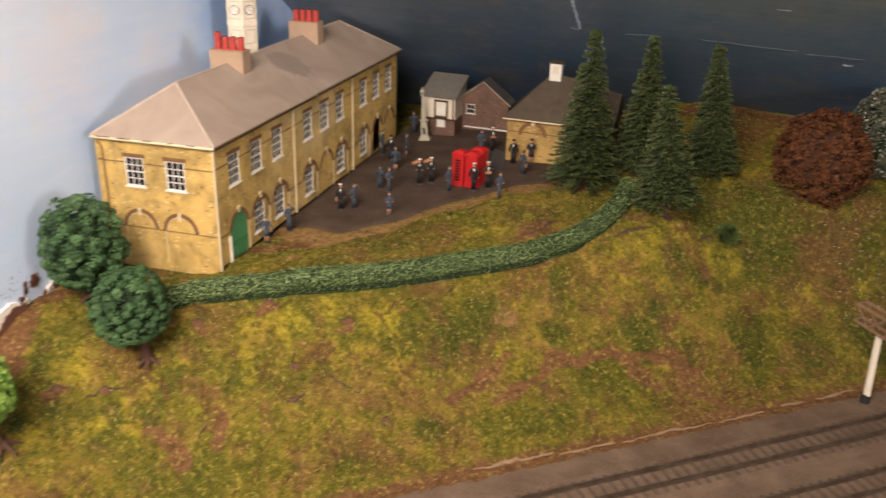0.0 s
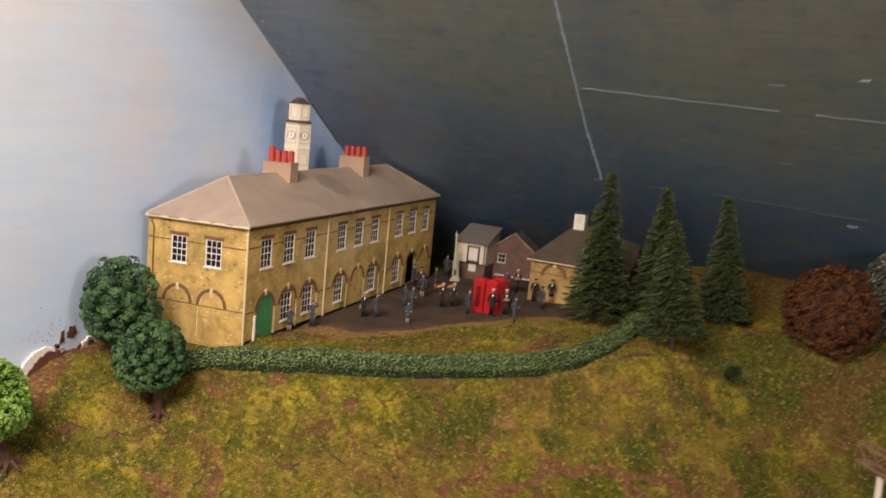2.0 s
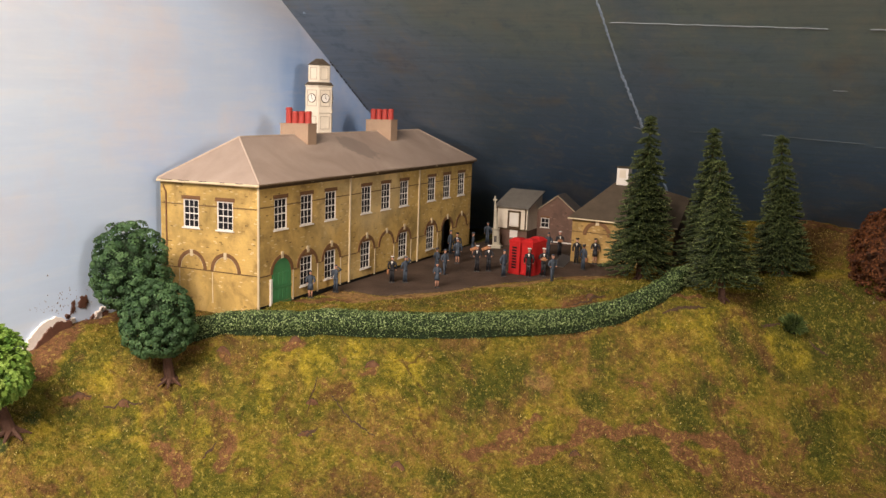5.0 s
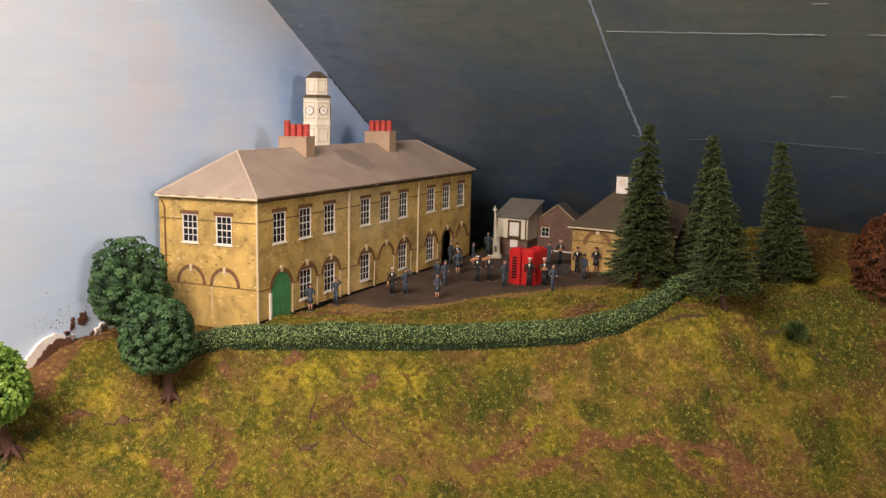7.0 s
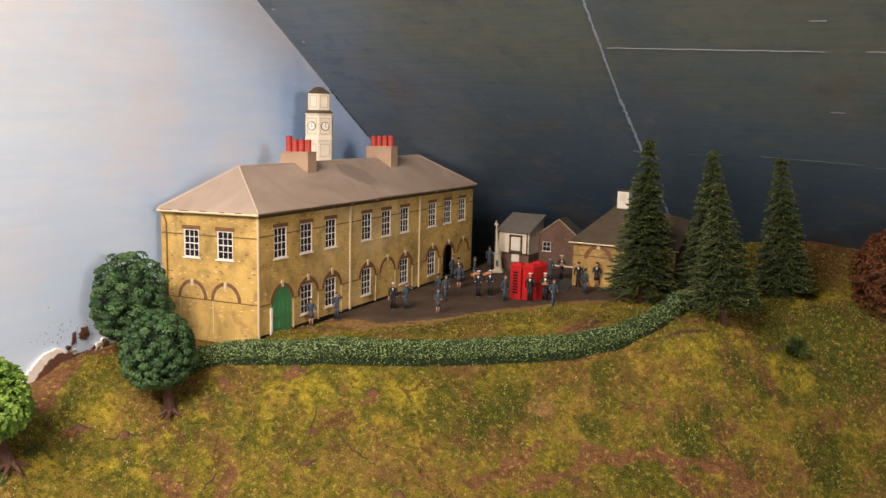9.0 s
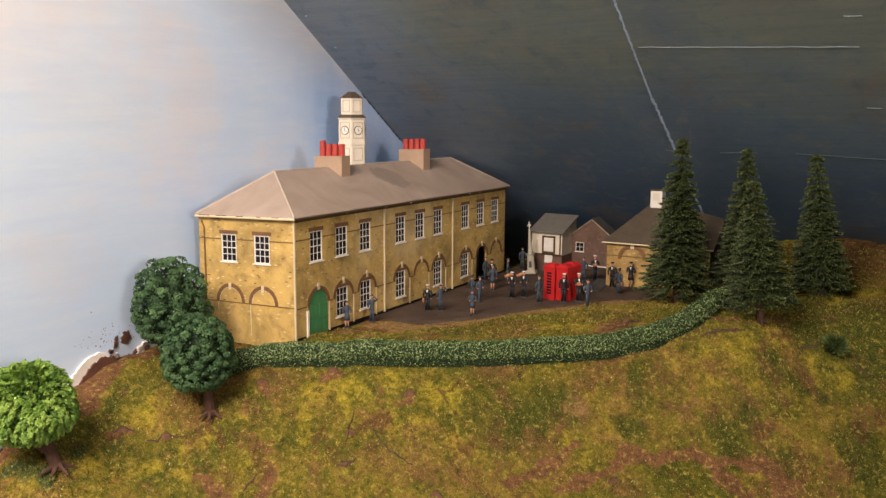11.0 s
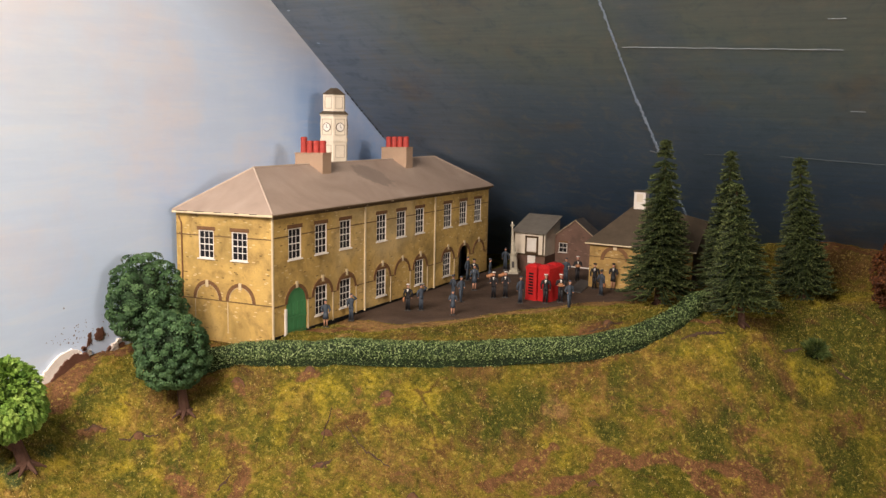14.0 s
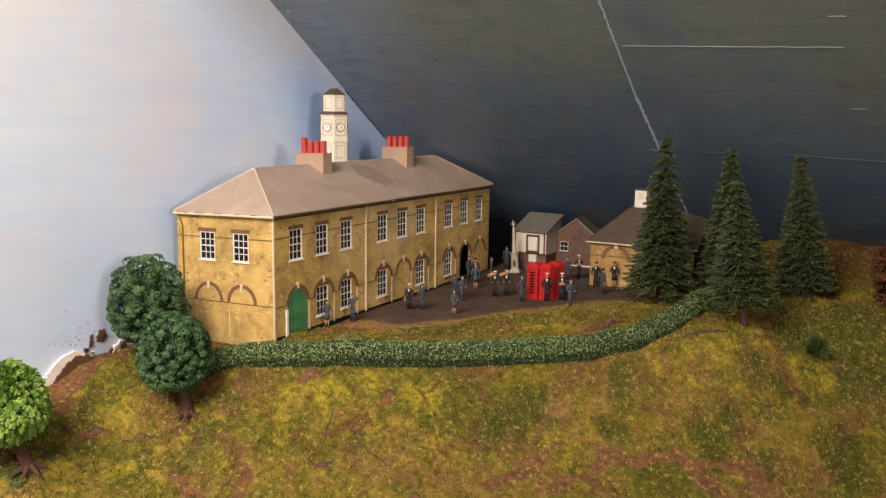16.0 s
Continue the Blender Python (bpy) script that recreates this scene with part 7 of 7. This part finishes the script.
def signal_gantry():
    """White post with black foot that carries a rusty lattice boom over the tracks."""
    x, y = 0.1531, 0.6790
    z0 = ground(x, y) + 0.0025
    gantry = thing("signal_gantry", (x, y, z0), "white signal post with black foot and rusty lattice boom", "signal", -51.8)
    bm = bmesh.new()
    rod(bm, (0, 0, -0.0035), (-0.001, 0, 0.0060), 0.0040, 0.0036, 12)
    part("foot", bm, BLACK, gantry, "black post foot")
    bm = bmesh.new()
    rod(bm, (0, 0, 0.005), (-0.003, 0, 0.0580), 0.0029, 0.0026, 12)
    part("post", bm, CREAM, gantry, "off-white post")
    span0, span1, low, high = -0.026, 0.150, 0.0620, 0.0765
    for yy in (-0.005, 0.005):
        for zz in (low, high):
            part("chord", boxed((span0, yy - 0.0009, zz - 0.0009), (span1, yy + 0.0009, zz + 0.0009)), RUST, gantry, "rusty boom chord")
        for k in range(12):
            a, b = span0 + (span1 - span0) * k / 12, span0 + (span1 - span0) * (k + 1) / 12
            bm = bmesh.new()
            rod(bm, (a, yy, low if k % 2 else high), (b, yy, high if k % 2 else low), 0.0007, 0.0007, 5)
            part("lattice_bar", bm, RUST, gantry)
    for k in range(7):
        a = span0 + (span1 - span0) * k / 6
        for zz in (low, high):
            part("cross_tie", boxed((a - 0.0005, -0.005, zz - 0.0005), (a + 0.0005, 0.005, zz + 0.0005)), RUST, gantry)
    bm = bmesh.new()
    rod(bm, (0.146, 0, 0), (0.146, 0, 0.0620), 0.0029, 0.0026, 12)
    part("post", bm, CREAM, gantry, "off-white post")
    for k in (-0.012, 0.008):
        bm = bmesh.new()
        rod(bm, (-0.003, 0, 0.0565), (k, 0, 0.0620), 0.0007, 0.0007, 5)
        part("bracket", bm, RUST, gantry)
    doll = part("signal_doll", boxed((0.0395, -0.0010, high), (0.0415, 0.0010, high + 0.024), 0.0002), WHITE, gantry, "white signal doll")
    bm = bmesh.new()
    rod(bm, (0.0435, 0.0012, high + 0.0150), (0.0435, -0.0012, high + 0.0150), 0.0048, 0.0048, 16)
    part("signal_disc", bm, BLACK, doll, "black signal disc")


signal_gantry()
